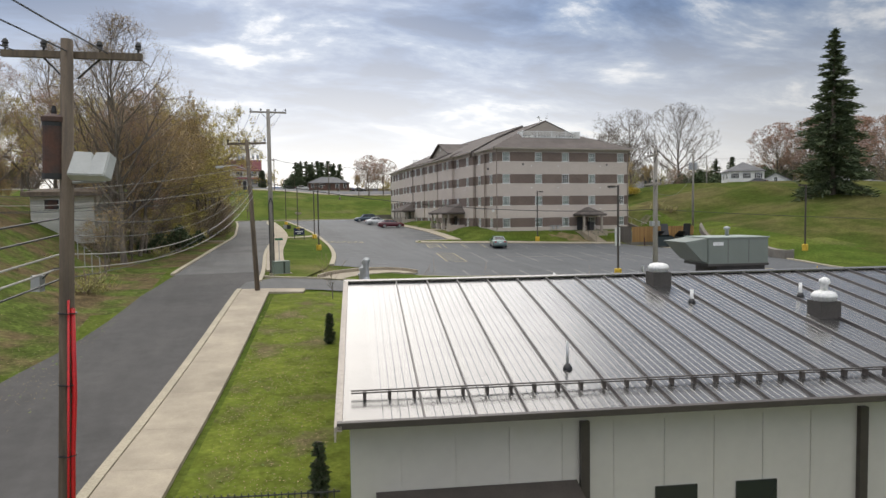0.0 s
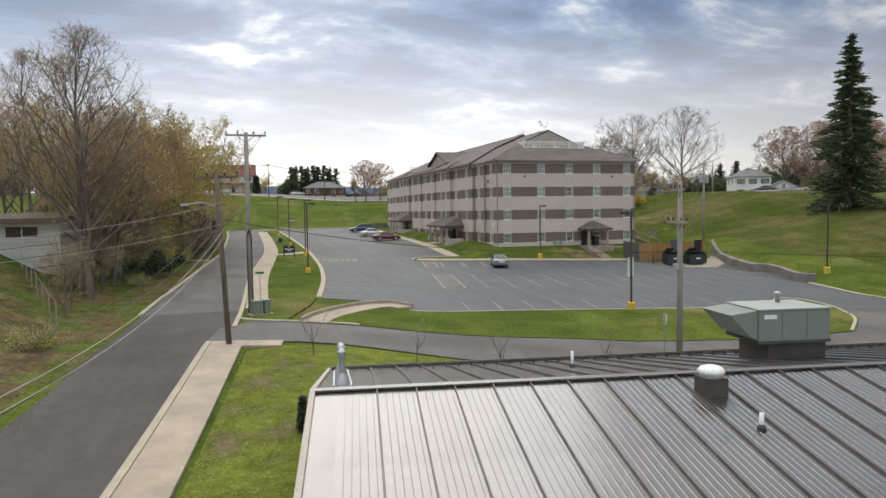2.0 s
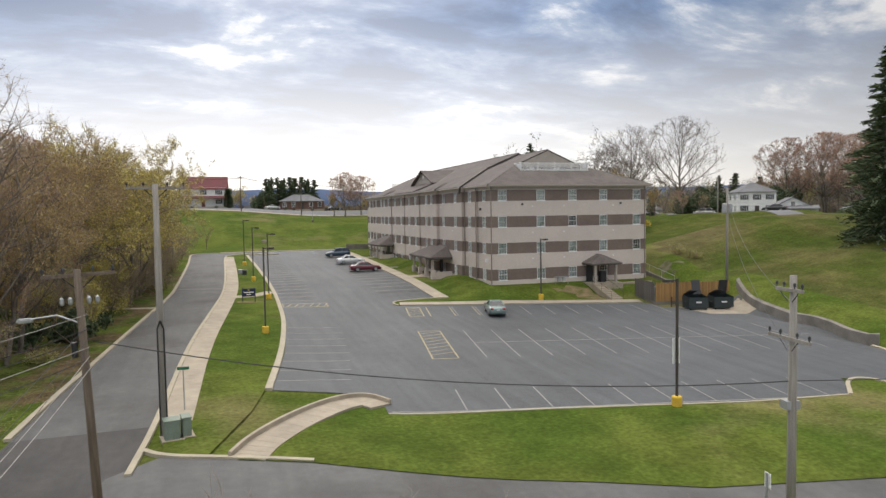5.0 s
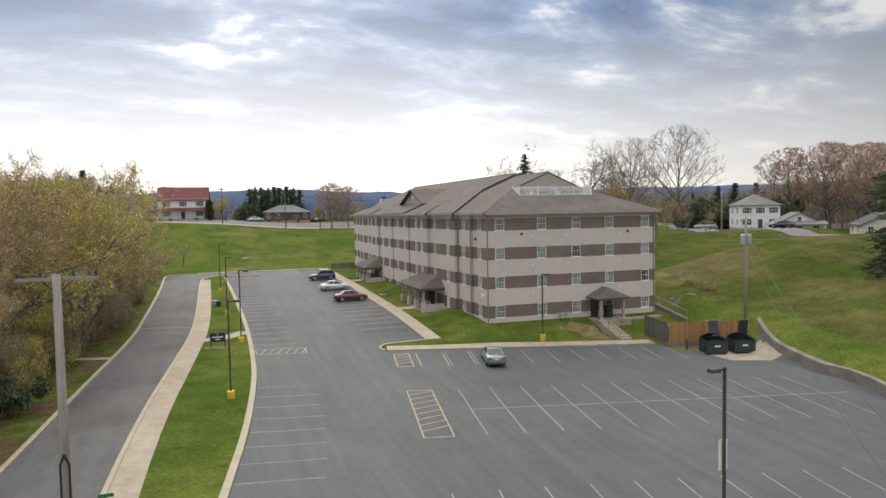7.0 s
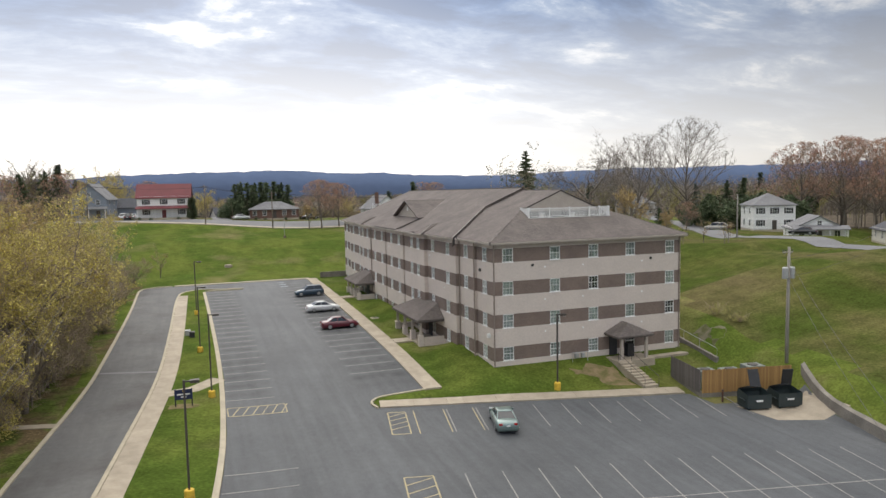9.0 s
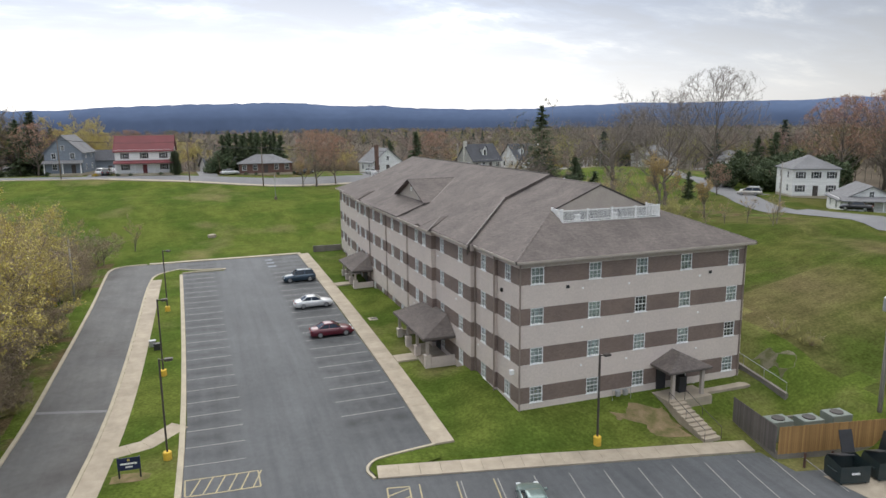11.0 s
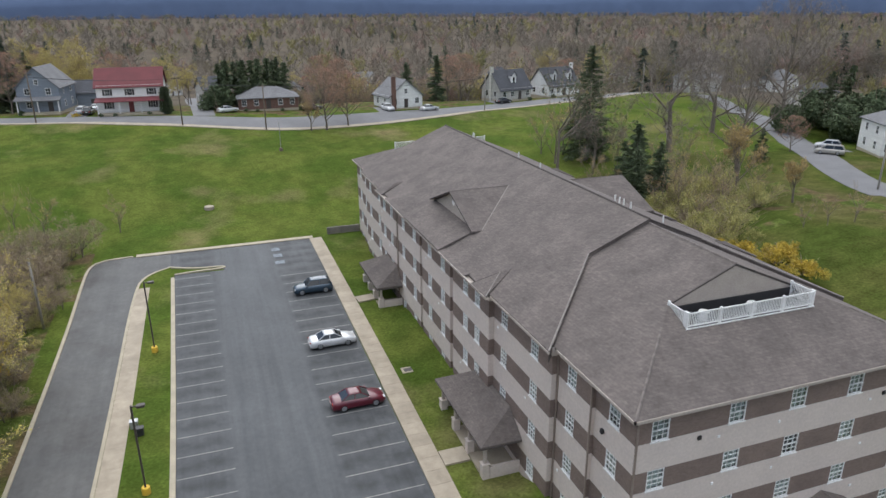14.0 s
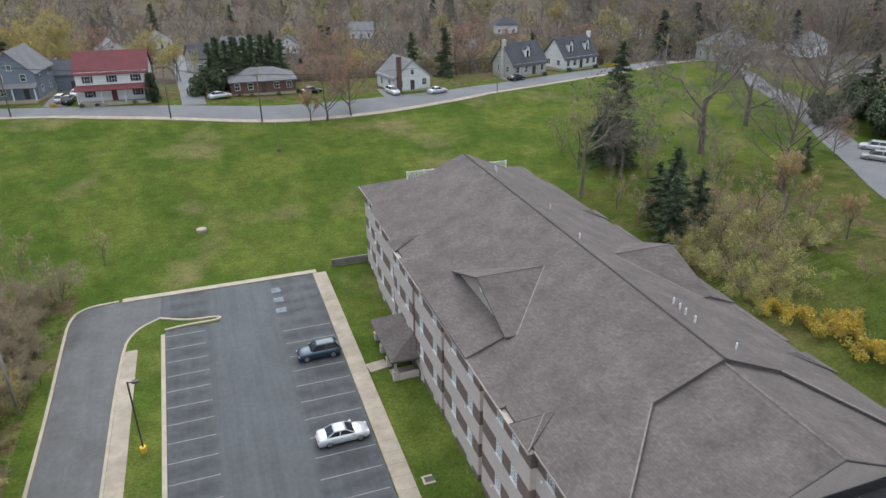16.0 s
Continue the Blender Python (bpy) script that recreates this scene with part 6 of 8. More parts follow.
for k in range(46):
    y = -62 + 2.7 * k + rt.uniform(-1, 1)
    x = np.interp(y, [-65, -50, -24, 8, 62], [-47.0, -45.0, -42.6, -39.6, -39.0]) - rt.uniform(0.3, 5.5)
    again(brush, x, y, rt.uniform(0.5, 1.15) * (1.25 if y > 20 else 0.8 if y > -25 else 0.32), rt.uniform(0, 360))
thicket = shrub("bank_thicket", 2.5, 4.6, 66, "tall thicket in golden bud at the bank's edge", M_BUDY, 4200, 0.05, 40)
put(thicket, -42.2, 4)
for k in range(24):
    y = -14 + 2.5 * k + rt.uniform(-0.8, 0.8)
    x = np.interp(y, [-24, 8, 62], [-43.4, -40.9, -40.2]) - rt.uniform(0.3, 3.2)
    again(thicket, x, y, rt.uniform(0.55, 1.1) * (1.0 if y < 28 else 0.7), rt.uniform(0, 360))
# tangled undergrowth beneath the bank trees
tangle = bare_tree("undergrowth", 5.0, 24, "twiggy brown undergrowth in ochre bud on the bank", M_OLIVE, 0.035, 1600, trunk=0.07, levels=4, kids=(3, 4), forks=3, spread=0.55, low=0.1, upward=0.3, spikes=5, twig_r=0.01)
put(tangle, -46.2, -30, 0.8)
for k in range(52):
    y = -58 + 2.55 * k + rt.uniform(-1.2, 1.2)
    x = np.interp(y, [-65, -50, -24, 8, 62, 76], [-47.5, -45.6, -43.6, -40.2, -39.0, -38.2]) - rt.uniform(0.2, 8.0)
    if y < -13:
        continue
    again(tangle, x, y, rt.uniform(0.55, 1.25), rt.uniform(0, 360))
for k in range(34):
    y = 14 + 1.75 * k + rt.uniform(-1, 1)
    again(tangle if k % 3 else brush, -37.9 - rt.uniform(0.2, 4.5), y, rt.uniform(0.35, 0.7) * (1 if k % 3 else 1.5), rt.uniform(0, 360))
# thinner growth past the trees, down to the lot's end
thin = bare_tree("young_tree", 7, 21, "thin bare young tree at the lawn's edge", M_BUDO, 0.05, 250, trunk=0.1, levels=4, kids=(2, 4), upward=0.5)
put(thin, -43.5, 58, 1.0)
again(thin, -45.6, -39.5, 0.9, 30)
again(thin, -46.2, -37.0, 0.7, 130)
for x, y, s in ((-39.8, 62, 0.8), (-42, 55, 1.0), (-46, 60, 1.1), (-51, 58, 1.2), (-55, 62, 1.1), (-44, 74, 0.8), (-41, 66, 0.8), (-45, 70, 0.9), (-49, 63, 1.0), (-40.5, 50, 0.7), (-47, 50, 1.0), (-38.5, 74, 0.6), (-43, 79, 1.1), (-52, 74, 1.0), (-33.5, 79, 0.9), (-58, 66, 1.1), (-56, 54, 1.0), (-63, 58, 1.1), (-48, 84, 0.9)):
    again(thin, x, y, s, rt.uniform(0, 360))
golden = round_tree("golden_tree", 8, 48, "young tree in bright yellow bud on the bank", width=0.4, low=0.1, trunk=0.09, limbs=16, subs=6, shoots=5, bud=M_FORS, bud_size=0.05, buds=7000, twig_mat=M_TWIGB)
put(golden, -42.6, 43.5)
again(golden, -41.6, 33.0, 1.35, 100)
sap = bare_tree("sapling", 2.9, 31, "newly planted bare sapling in the verge", None, trunk=0.03, levels=3, kids=(2, 3), low=0.5, twig_r=0.006, upward=0.5, spikes=2)
put(sap, -31.2, -54.7)
for x, y in ((-27.1, -55.9), (-22.4, -56.8), (-17.5, -58.0)):
    again(sap, x, y, rt.uniform(0.9, 1.05), rt.uniform(0, 360))
# behind the dormitory and up the hill
crown_a = round_tree("maple_tree", 19, 41, "large bare maple with a full rounded crown", width=0.43, low=0.22, trunk=0.34, limbs=20, subs=10, shoots=6, leader=0.6, twig_r=0.013, twig_mat=M_TWIGG)
put(crown_a, 97, 87.5, 1.5)
again(crown_a, 61.0, 60.5, 1.12, 130)
crown_b = bare_tree("old_tree", 15, 42, "gnarled bare tree with pale dead limbs", trunk=0.24, levels=5, kids=(3, 4), spread=0.58, low=0.35, upward=0.22, spikes=6, twig_r=0.012, trunk_part=0.27, twig_mat=M_TWIGG)
put(crown_b, 64, 80.5, 1.6)
again(crown_b, 43.5, 76, 0.75, 200)
again(crown_b, 82, 92, 1.35, 80)
willow = bare_tree("golden_tree", 11, 43, "upright tree in golden bud behind the dormitory", M_BUDO, 0.07, 4500, trunk=0.25, levels=5, kids=(3, 4), upward=0.6)
put(willow, 52, 50, 1.0)
again(willow, 56, 44, 0.6, 90)
again(willow, 1.6, 119.3, 0.62, 40)
cedar = conifer("cedar_tree", 9, 2.9, 51, "dark green cedar behind the dormitory", dense=1.6, bare=0.03, droop=0.05)
put(cedar, 41.5, 59.5, 1.1)
cedar_b = conifer("hill_cedar", 18, 5.2, 55, "broad dark green cedar on the lawn behind the dormitory", dense=1.5, bare=0.04, droop=0.1, flake=0.17)
put(cedar_b, 46.0, 82.0, 1.12)
again(cedar, 39.2, 57, 1.3, 70)
again(cedar, 37.6, 54.5, 1.0, 170)
again(cedar, 40.2, 61.5, 0.9, 20)
again(cedar, 41.5, 54.5, 1.0, 140)
again(cedar, 71, 66, 0.62, 220)
spruce = conifer("spruce_tree", 26, 6.6, 52, "tall dark spruce with drooping boughs on the hill", dense=1.5, bare=0.05, droop=0.45, flake=0.21)
put(spruce, 50.0, -12.5, 0.95)
pine = bare_tree("pine_snag", 15, 45, "tall thin pine with tufts at the top", M_NEED, 0.06, 2600, trunk=0.2, levels=4, kids=(3, 4), low=0.7, spread=0.6)
put(pine, 36, 73.5, 1.5)
bush = shrub("budding_thicket", 3.6, 3.4, 61, "large shrub thicket in pale olive bud", M_OLIVE, 4600, 0.065, 60)
put(bush, 46.5, 54)
for x, y, s in ((41, 47, 0.95), (50, 44, 0.9), (37.5, 41, 0.85), (36.5, 37.5, 0.7), (39.5, 37, 0.8), (42, 40, 0.9), (36.8, 45, 0.8), (37.4, 50.5, 0.8), (45, 49, 1.1), (45, 60, 0.95), (42, 52, 0.9), (49, 50, 1.0), (44, 44, 0.8), (40, 58, 0.7), (36.5, 48, 0.6), (53, 56, 0.7)):
    again(bush, x, y, s, rt.uniform(0, 360))
fors = shrub("forsythia", 2.2, 1.7, 62, "yellow flowering forsythia bush", M_FORS, 3200, 0.07, 12)
put(fors, 37.4, 31.6)
for x, y, s in ((38.2, 28.2, 1.0), (38.7, 24.8, 0.95), (36.6, 35, 0.8), (40.5, 29.5, 0.8)):
    again(fors, x, y, s, rt.uniform(0, 360))
evergreen = shrub("evergreen_shrub", 2.0, 2.3, 63, "dark rounded evergreen shrub beside the street", M_NEED, 4200, 0.09, 8)
put(evergreen, -42.5, -17, 1.05)
again(evergreen, -45, -19, 0.9, 90)
hill_ev = shrub("evergreen_tree", 6.0, 8.0, 65, "dense dark evergreen tree on the hill", M_NEED, 6500, 0.24, 12, "tree")
put(hill_ev, 105, 80, 0.9)
for x, y, s in ((110, 75, 1.05), (116, 72, 1.1), (118, 85, 1.2), (101, 86, 0.9), (108, 90, 1.1), (112, 82, 1.1), (104, 74, 0.8), (113, 67, 0.9), (121, 79, 1.15), (106, 63, 0.5), (104, 54, 0.45)):
    again(hill_ev, x, y, s, rt.uniform(0, 360))
maple = round_tree("red_maple", 11, 46, "round-crowned maple in red bud", width=0.45, low=0.18, trunk=0.2, limbs=18, leader=0.6, spikes=3, bud=M_BUDR, bud_size=0.04, buds=9000)
put(maple, 122, 74, 2.0)
again(maple, 4.6, 119.2, 1.15, 20)
again(maple, 9.8, 121.0, 1.05, 250)
for x, y, s in ((125, 64, 2.0), (124, 55, 1.9), (121, 47, 2.0), (130, 69, 2.1), (132, 58, 2.0), (128, 40, 1.9), (128, 80, 1.8), (136, 48, 2.1), (82.4, 70.7, 0.6), (-60, 150, 1.2), (-72, 140, 1.1), (-95, 150, 1.2), (-110, 132, 1.2)):
    again(maple, x, y, s, rt.uniform(0, 360))
arb = conifer("arborvitae", 2.2, 0.26, 53, "slim dark arborvitae beside the hall", dense=12.0, bare=0.0, droop=-0.8, flake=0.045)
put(arb, -35.3, -77.6, 0.6)
again(arb, -33.2, -64.3, 0.62, 80)
pines = conifer("pine_tree", 11, 3.2, 54, "dense dark pine in a row behind the far street", dense=1.0, bare=0.05, flake=0.24)
put(pines, -12, 146, 0.95)
again(evergreen, -16.2, 139.4, 2.2, 40)
again(arb, -27.2, 134.9, 2.7, 10)
again(arb, -27.6, 135.1, 2.6, 80)
again(arb, -26.9, 135.3, 2.5, 150)
for x, y, s in ((-15.5, 146, 0.9), (-13.5, 149, 1.0), (-10.5, 144, 0.85), (-6.5, 145.5, 0.95), (-9.5, 150, 1.0), (-2.5, 152, 1.0), (-6, 152, 1.05), (-14, 153, 1.0), (-8, 147, 1.0), (-4, 149, 1.05), (0, 148, 0.95), (-14.5, 139, 0.62), (-72, 158, 1.3), (-66, 160, 1.4), (40, 150, 1.1), (36, 165, 1.2), (84, 190, 1.4), (92, 186, 1.2), (-1, 156, 1.1), (-10, 155, 1.0), (122, 94, 1.2), (114, 92, 1.1)):
    again(pines, x, y, s, rt.uniform(0, 360))

for x, y, s in ((47.6, 34, 0.6), (50, 32.5, 0.55), (53.3, 31.8, 0.7), (54, 27.2, 0.65), (56, 28.5, 0.6), (44, 42, 0.7), (45.5, 45, 0.8), (43, 56, 0.9), (58, 90, 1.0), (40.7, 82.6, 1.9), (40.2, 89.6, 1.3), (43.5, 87, 1.5), (40, 44, 0.9), (41.5, 49, 1.1), (44, 52, 1.2), (47, 47, 1.1), (39, 51, 1.0), (46, 57, 1.2), (50, 53, 1.2), (43, 61, 1.1), (48, 63, 1.1), (52, 47, 1.0), (36.5, 60, 1.0), (37, 66, 1.1), (55, 66, 1.2), (45, 70, 1.2), (49, 77, 1.1)):
    again(thin, x, y, s, rt.uniform(0, 360))
for k, (x, y, s_) in enumerate(((-54, 166, 0.9), (-47, 174, 0.8), (-29, 180, 0.85), (-23, 168, 0.7), (20, 160, 0.6), (62, 172, 0.8), (70, 164, 0.7), (-70, 172, 1.0), (96, 172, 0.8), (30, 178, 0.8))):
    again(big[2], x, y, s_, 50 * k)
for k, (x, y, s_) in enumerate(((-40, 168, 1.2), (-60, 178, 1.3), (10, 152, 1.1), (14, 150, 1.0), (44, 152, 1.1), (50, 158, 1.2), (88, 165, 1.2))):
    again(maple, x, y, s_, 70 * k)
again(cedar_b, -64, 166, 1.0, 30)
again(cedar_b, -60, 171, 0.8, 200)
again(big[2], -57, 176, 1.2, 20)
again(big[2], -51, 188, 1.25, 120)
# upright bare trees in the hollow behind the street
for k in range(34):
    x, y = -2 + 3.5 * k + rt.uniform(-1.5, 1.5), rt.uniform(166, 192)
    if min(abs(x - 14), abs(x - 38), abs(x - 105)) > 7:
        again(big[0] if k % 3 else big[1], x, y, min(0.72, (14.5 + 0.0215 * math.hypot(x + 35, y + 87) - hs(x, y)) / 20) * rt.uniform(0.85, 1.0), rt.uniform(0, 360))
for k in range(12):
    x, y = rt.uniform(-110, 190), rt.uniform(215, 430)
    if abs(x + 23) > 9:
        again(pines, x, y, rt.uniform(0.9, 1.6), rt.uniform(0, 360))
for k in range(34):
    x, y = rt.uniform(-120, 180), rt.uniform(205, 380)
    if abs(x + 23) > 11:
        again((maple, big[1], big[2], big[0])[k % 4], x, y, rt.uniform(0.7, 0.95) * (1.3 if k % 4 == 0 else 1.0), rt.uniform(0, 360))
for k in range(15):
    again(tangle, -12 + 3.3 * k + rt.uniform(-1, 1), 158.5 + rt.uniform(-1.5, 2), rt.uniform(0.7, 1.0), rt.uniform(0, 360))
# far woods: thousands of small crowns baked into a few sheets of stuff
M_FARB = material("far_bare_crowns", (0.250, 0.216, 0.172), 0.95, (0.170, 0.147, 0.118), 0.03, random_value=0.2, island=True)
M_FARG = material("far_budding_crowns", (0.31, 0.285, 0.115), 0.95, (0.23, 0.21, 0.09), 0.03, random_value=0.2, island=True)
M_FARD = material("far_evergreens", (0.050, 0.072, 0.046), 0.95, (0.040, 0.058, 0.040), 0.03, random_value=0.35, island=True)
rf = np.random.RandomState(9)


def crown_template(n, evergreen=False, wide=0.004):
    """A unit tree as an array of triangles: a tapering trunk, limbs, and n fine twigs along the limbs."""
    tri = []

    def sliver(p, q, w):
        g = np.cross(q - p, rf.randn(3))
        g = g / (np.linalg.norm(g) + 1e-9) * w
        tri.append([p - g, p + g, q])

    for k in range(3):
        a, b = 2.1 * k, 2.1 * (k + 1)
        tri.append([(0.012 * math.cos(a), 0.012 * math.sin(a), -0.1), (0.012 * math.cos(b), 0.012 * math.sin(b), -0.1), (0, 0, 0.85)])
    limbs = []
    for k in range(14):
        a, t0 = rf.rand() * 6.283, rf.uniform(0.18, 0.62)
        rise = rf.uniform(0.22, 0.42)
        r = (0.17 + 0.27 * rf.rand()) * (1.25 - t0)
        p, q = np.array((0.0, 0.0, t0)), np.array((r * math.cos(a), r * math.sin(a), min(1.0, t0 + rise)))
        if not evergreen:
            sliver(p, q, wide * 1.4)
        limbs.append((p, q))
    for k in range(n):
        if evergreen:
            u, a = rf.rand(), rf.rand() * 6.283
            r = 0.22 * (1 - u) ** 0.8 * (0.4 + 0.6 * rf.rand()) + 0.01
            c = np.array((r * math.cos(a), r * math.sin(a), 0.08 + 0.9 * u))
            e = np.array((math.cos(a), math.sin(a), -0.4)) * 0.06
            sliver(c - e, c + e, 0.022)
        else:
            p, q = limbs[rf.randint(len(limbs))]
            c = p + (q - p) * rf.uniform(0.3, 1.0)
            d = (q - p) / np.linalg.norm(q - p) * 0.5 + rf.randn(3) * 0.55 + np.array((0, 0, 0.15))
            sliver(c, c + d * rf.uniform(0.07, 0.17), wide)
    return np.array([[tuple(p) for p in t] for t in tri], dtype=float)


def bake(name, spots, templates, mat, label):
    out = []
    for i, (x, y, h, w) in enumerate(spots):
        t = templates[i % len(templates)]
        a = rf.rand() * 6.283
        c, s = math.cos(a) * h * w, math.sin(a) * h * w
        q = np.empty_like(t)
        q[..., 0] = t[..., 0] * c - t[..., 1] * s + x
        q[..., 1] = t[..., 0] * s + t[..., 1] * c + y
        q[..., 2] = t[..., 2] * h + height(x, y)
        out.append(q.reshape(-1, 3))
    v = np.concatenate(out)
    n = len(v) // 3
    me = bpy.data.meshes.new(name)
    me.vertices.add(len(v))
    me.vertices.foreach_set("co", v.ravel())
    me.loops.add(n * 3)
    me.loops.foreach_set("vertex_index", np.arange(n * 3, dtype=np.int32))
    me.polygons.add(n)
    me.polygons.foreach_set("loop_start", np.arange(0, n * 3, 3, dtype=np.int32))
    me.update(calc_edges=True)
    me.materials.append(mat)
    tagged(new(name, me), label, "woods", kind="stuff")


TOWN = [(-46, 262), (-33, 345), (-62, 214), (-88, 250), (-4, 262), (-105, 205), (60, 330), (125, 300), (150, 175), (172, 160), (20, 300), (90, 260)]      # clearings round the houses of the town
kinds = {k + z: [] for k in "bgdr" for z in "nfx"}
for k in range(6000):
    y = 166 + 2300 * rf.rand() ** 2.3
    x = rf.uniform(-0.72, 1.15) * (y + 130) + 10
    if abs(x + 22) < 6 and y < 300 or any(abs(x - hx * (y + 60) / (hy + 60)) < 8 and hy - 60 < y < hy + 9 for hx, hy in TOWN):
        continue
    h = rf.uniform(8, 20)
    if -62 < x < 100:
        h = min(h, 14.5 + 0.0215 * math.hypot(x + 35, y + 87) - height(x, y))        # the street hides the wooded hollow behind it
    if h < 4.5:
        continue
    kind = "d" if rf.rand() < 0.03 else "g" if rf.rand() < 0.14 else "r" if rf.rand() < 0.12 else "b"
    kinds[kind + ("n" if y < 420 else "f")].append((x, y, h, rf.uniform(0.85, 1.35)))
for k in range(4100):
    y = 700 + 1900 * rf.rand()
    x = rf.uniform(-0.72, 1.15) * (y + 130) + 10
    kind = "d" if rf.rand() < 0.08 else "g" if rf.rand() < 0.10 else "r" if rf.rand() < 0.13 else "b"
    kinds[kind + "x"].append((x, y, rf.uniform(10, 19), rf.uniform(1.0, 1.6)))
for k in range(420):
    x, y = rf.uniform(108, 270), rf.uniform(-40, 165)
    if (x > 124 or y > 100) and not (135 < x < 185 and 120 < y < 180 or 120 < x < 150 and 95 < y < 150):
        kinds["bn" if rf.rand() < 0.7 else "gn"].append((x, y, rf.uniform(9, 16), 1.0))
for k in range(330):
    x, y = rf.uniform(-260, -110), rf.uniform(-110, 135)
    kinds["bn" if rf.rand() < 0.6 else "gn"].append((x, y, rf.uniform(11, 18), 1.0))
M_FARR = material("far_reddish_crowns", (0.34, 0.22, 0.185), 0.95, (0.27, 0.18, 0.15), 0.03, random_value=0.3, island=True)
for z, n, wide, far in (("n", 270, 0.0036, ""), ("f", 150, 0.006, "distant "), ("x", 64, 0.014, "farthest ")):
    bake("woods_bare", kinds["b" + z], [crown_template(n, wide=wide) for _ in range(8)], M_FARB, "bare grey-brown crowns of the " + (far or "near ") + "woods")
    bake("woods_budding", kinds["g" + z], [crown_template(int(n * 1.5), wide=wide * 1.5) for _ in range(4)], M_FARG, "olive budding crowns in the " + (far or "near ") + "woods")
    bake("woods_reddish", kinds["r" + z], [crown_template(n, wide=wide) for _ in range(4)], M_FARR, "reddish budding crowns in the " + (far or "near ") + "woods")
    bake("woods_evergreen", kinds["d" + z], [crown_template(190, True) for _ in range(3)], M_FARD, "dark evergreens scattered in the " + (far or "near ") + "woods")

# wooded ridges on the skyline, blue distance haze put into their colour
M_RIDGE = material("haze_tinted_ridge", (0.100, 0.135, 0.215), 1.0, (0.086, 0.116, 0.188), 0.004, fine=0.03, spec=0.0, strong=0.06)


def ridge(name, dist, base, top, rough, seed, mat, label):
    mb = Mb()
    n = 360
    v = []
    for k in range(n + 1):
        a = radians(-75 + 150 * k / n) + radians(-8)
        hgt = base + top * (0.72 + 0.5 * noise.noise((k * 0.022, seed, 0)) + rough * noise.noise((k * 0.10, seed, 3)) + 0.05 * noise.noise((k * 0.7, seed, 5)))
        for dd, z in ((0, -40), (0, hgt * 0.5), (dist * 0.06, hgt), (dist * 0.25, -40)):
            r = dist + dd
            v.append((-37 + r * math.sin(a), -90 + r * math.cos(a), z))
    f = [(k * 4 + j, (k + 1) * 4 + j, (k + 1) * 4 + j + 1, k * 4 + j + 1) for k in range(n) for j in range(3)]
    mb.add(v, f).make(name, mat, label=label, category="hills", kind="structure", smooth=True)


ridge("backdrop_hills", 2600, 46, 76, 0.10, 2.3, M_RIDGE, "wooded ridge on the skyline, tinted with blue haze")


# ---------- houses ----------
def siding(name, c):
    return brick_material(name, c, tuple(k * 0.93 for k in c), (0.8, 0.8, 0.8), 40.0, 0.13, 0.012, rough=0.6, bump=0.4, offset=0.0)


M_SIDEW, M_SIDEB = siding("white_siding", (0.78, 0.78, 0.76)), siding("slate_blue_siding", (0.20, 0.23, 0.27))
M_SIDEG, M_SIDEC = siding("grey_siding", (0.46, 0.45, 0.41)), siding("cream_siding", (0.60, 0.58, 0.52))
M_REDBR = brick_material("red_brick", (0.15, 0.085, 0.066), (0.12, 0.07, 0.056), (1.3, 1.3, 1.25), 0.22, 0.075, 0.01)
M_REDRF = material("red_metal_roof", (0.155, 0.035, 0.04), 0.75, (0.125, 0.03, 0.034), 0.6)
M_GREYRF = brick_material("grey_shingle", (0.20, 0.20, 0.205), (0.16, 0.16, 0.165), (0.75, 0.75, 0.75), 0.32, 0.12, 0.01, rough=0.95)
M_DKRF = brick_material("dark_shingle", (0.085, 0.088, 0.10), (0.07, 0.072, 0.08), (0.75, 0.75, 0.75), 0.32, 0.12, 0.01, rough=0.95)
M_MAROON = material("maroon_paint", (0.16, 0.03, 0.03), 0.6, (0.13, 0.025, 0.025), 2.0)


def house_window(g, m, w=0.95, h=1.35, shutters=None):
    t = 0.08
    f = Mb().lattice([-w / 2 - t, -w / 2, -0.02, 0.02, w / 2, w / 2 + t], [-t, 0, h / 2 - 0.03, h / 2 + 0.03, h, h + t], -0.05, 0.02, m)
    fr = f.make("window", M_WHITE, g)
    Mb().box(-w / 2, w / 2, -0.02, 0.015, 0, h, m).make("pane", M_GLASS, fr)
    if shutters:
        for s in (-1, 1):
            Mb().box(s * (w / 2 + 0.28) - 0.2, s * (w / 2 + 0.28) + 0.2, -0.04, 0.015, 0, h, m).make("shutter", shutters, fr)


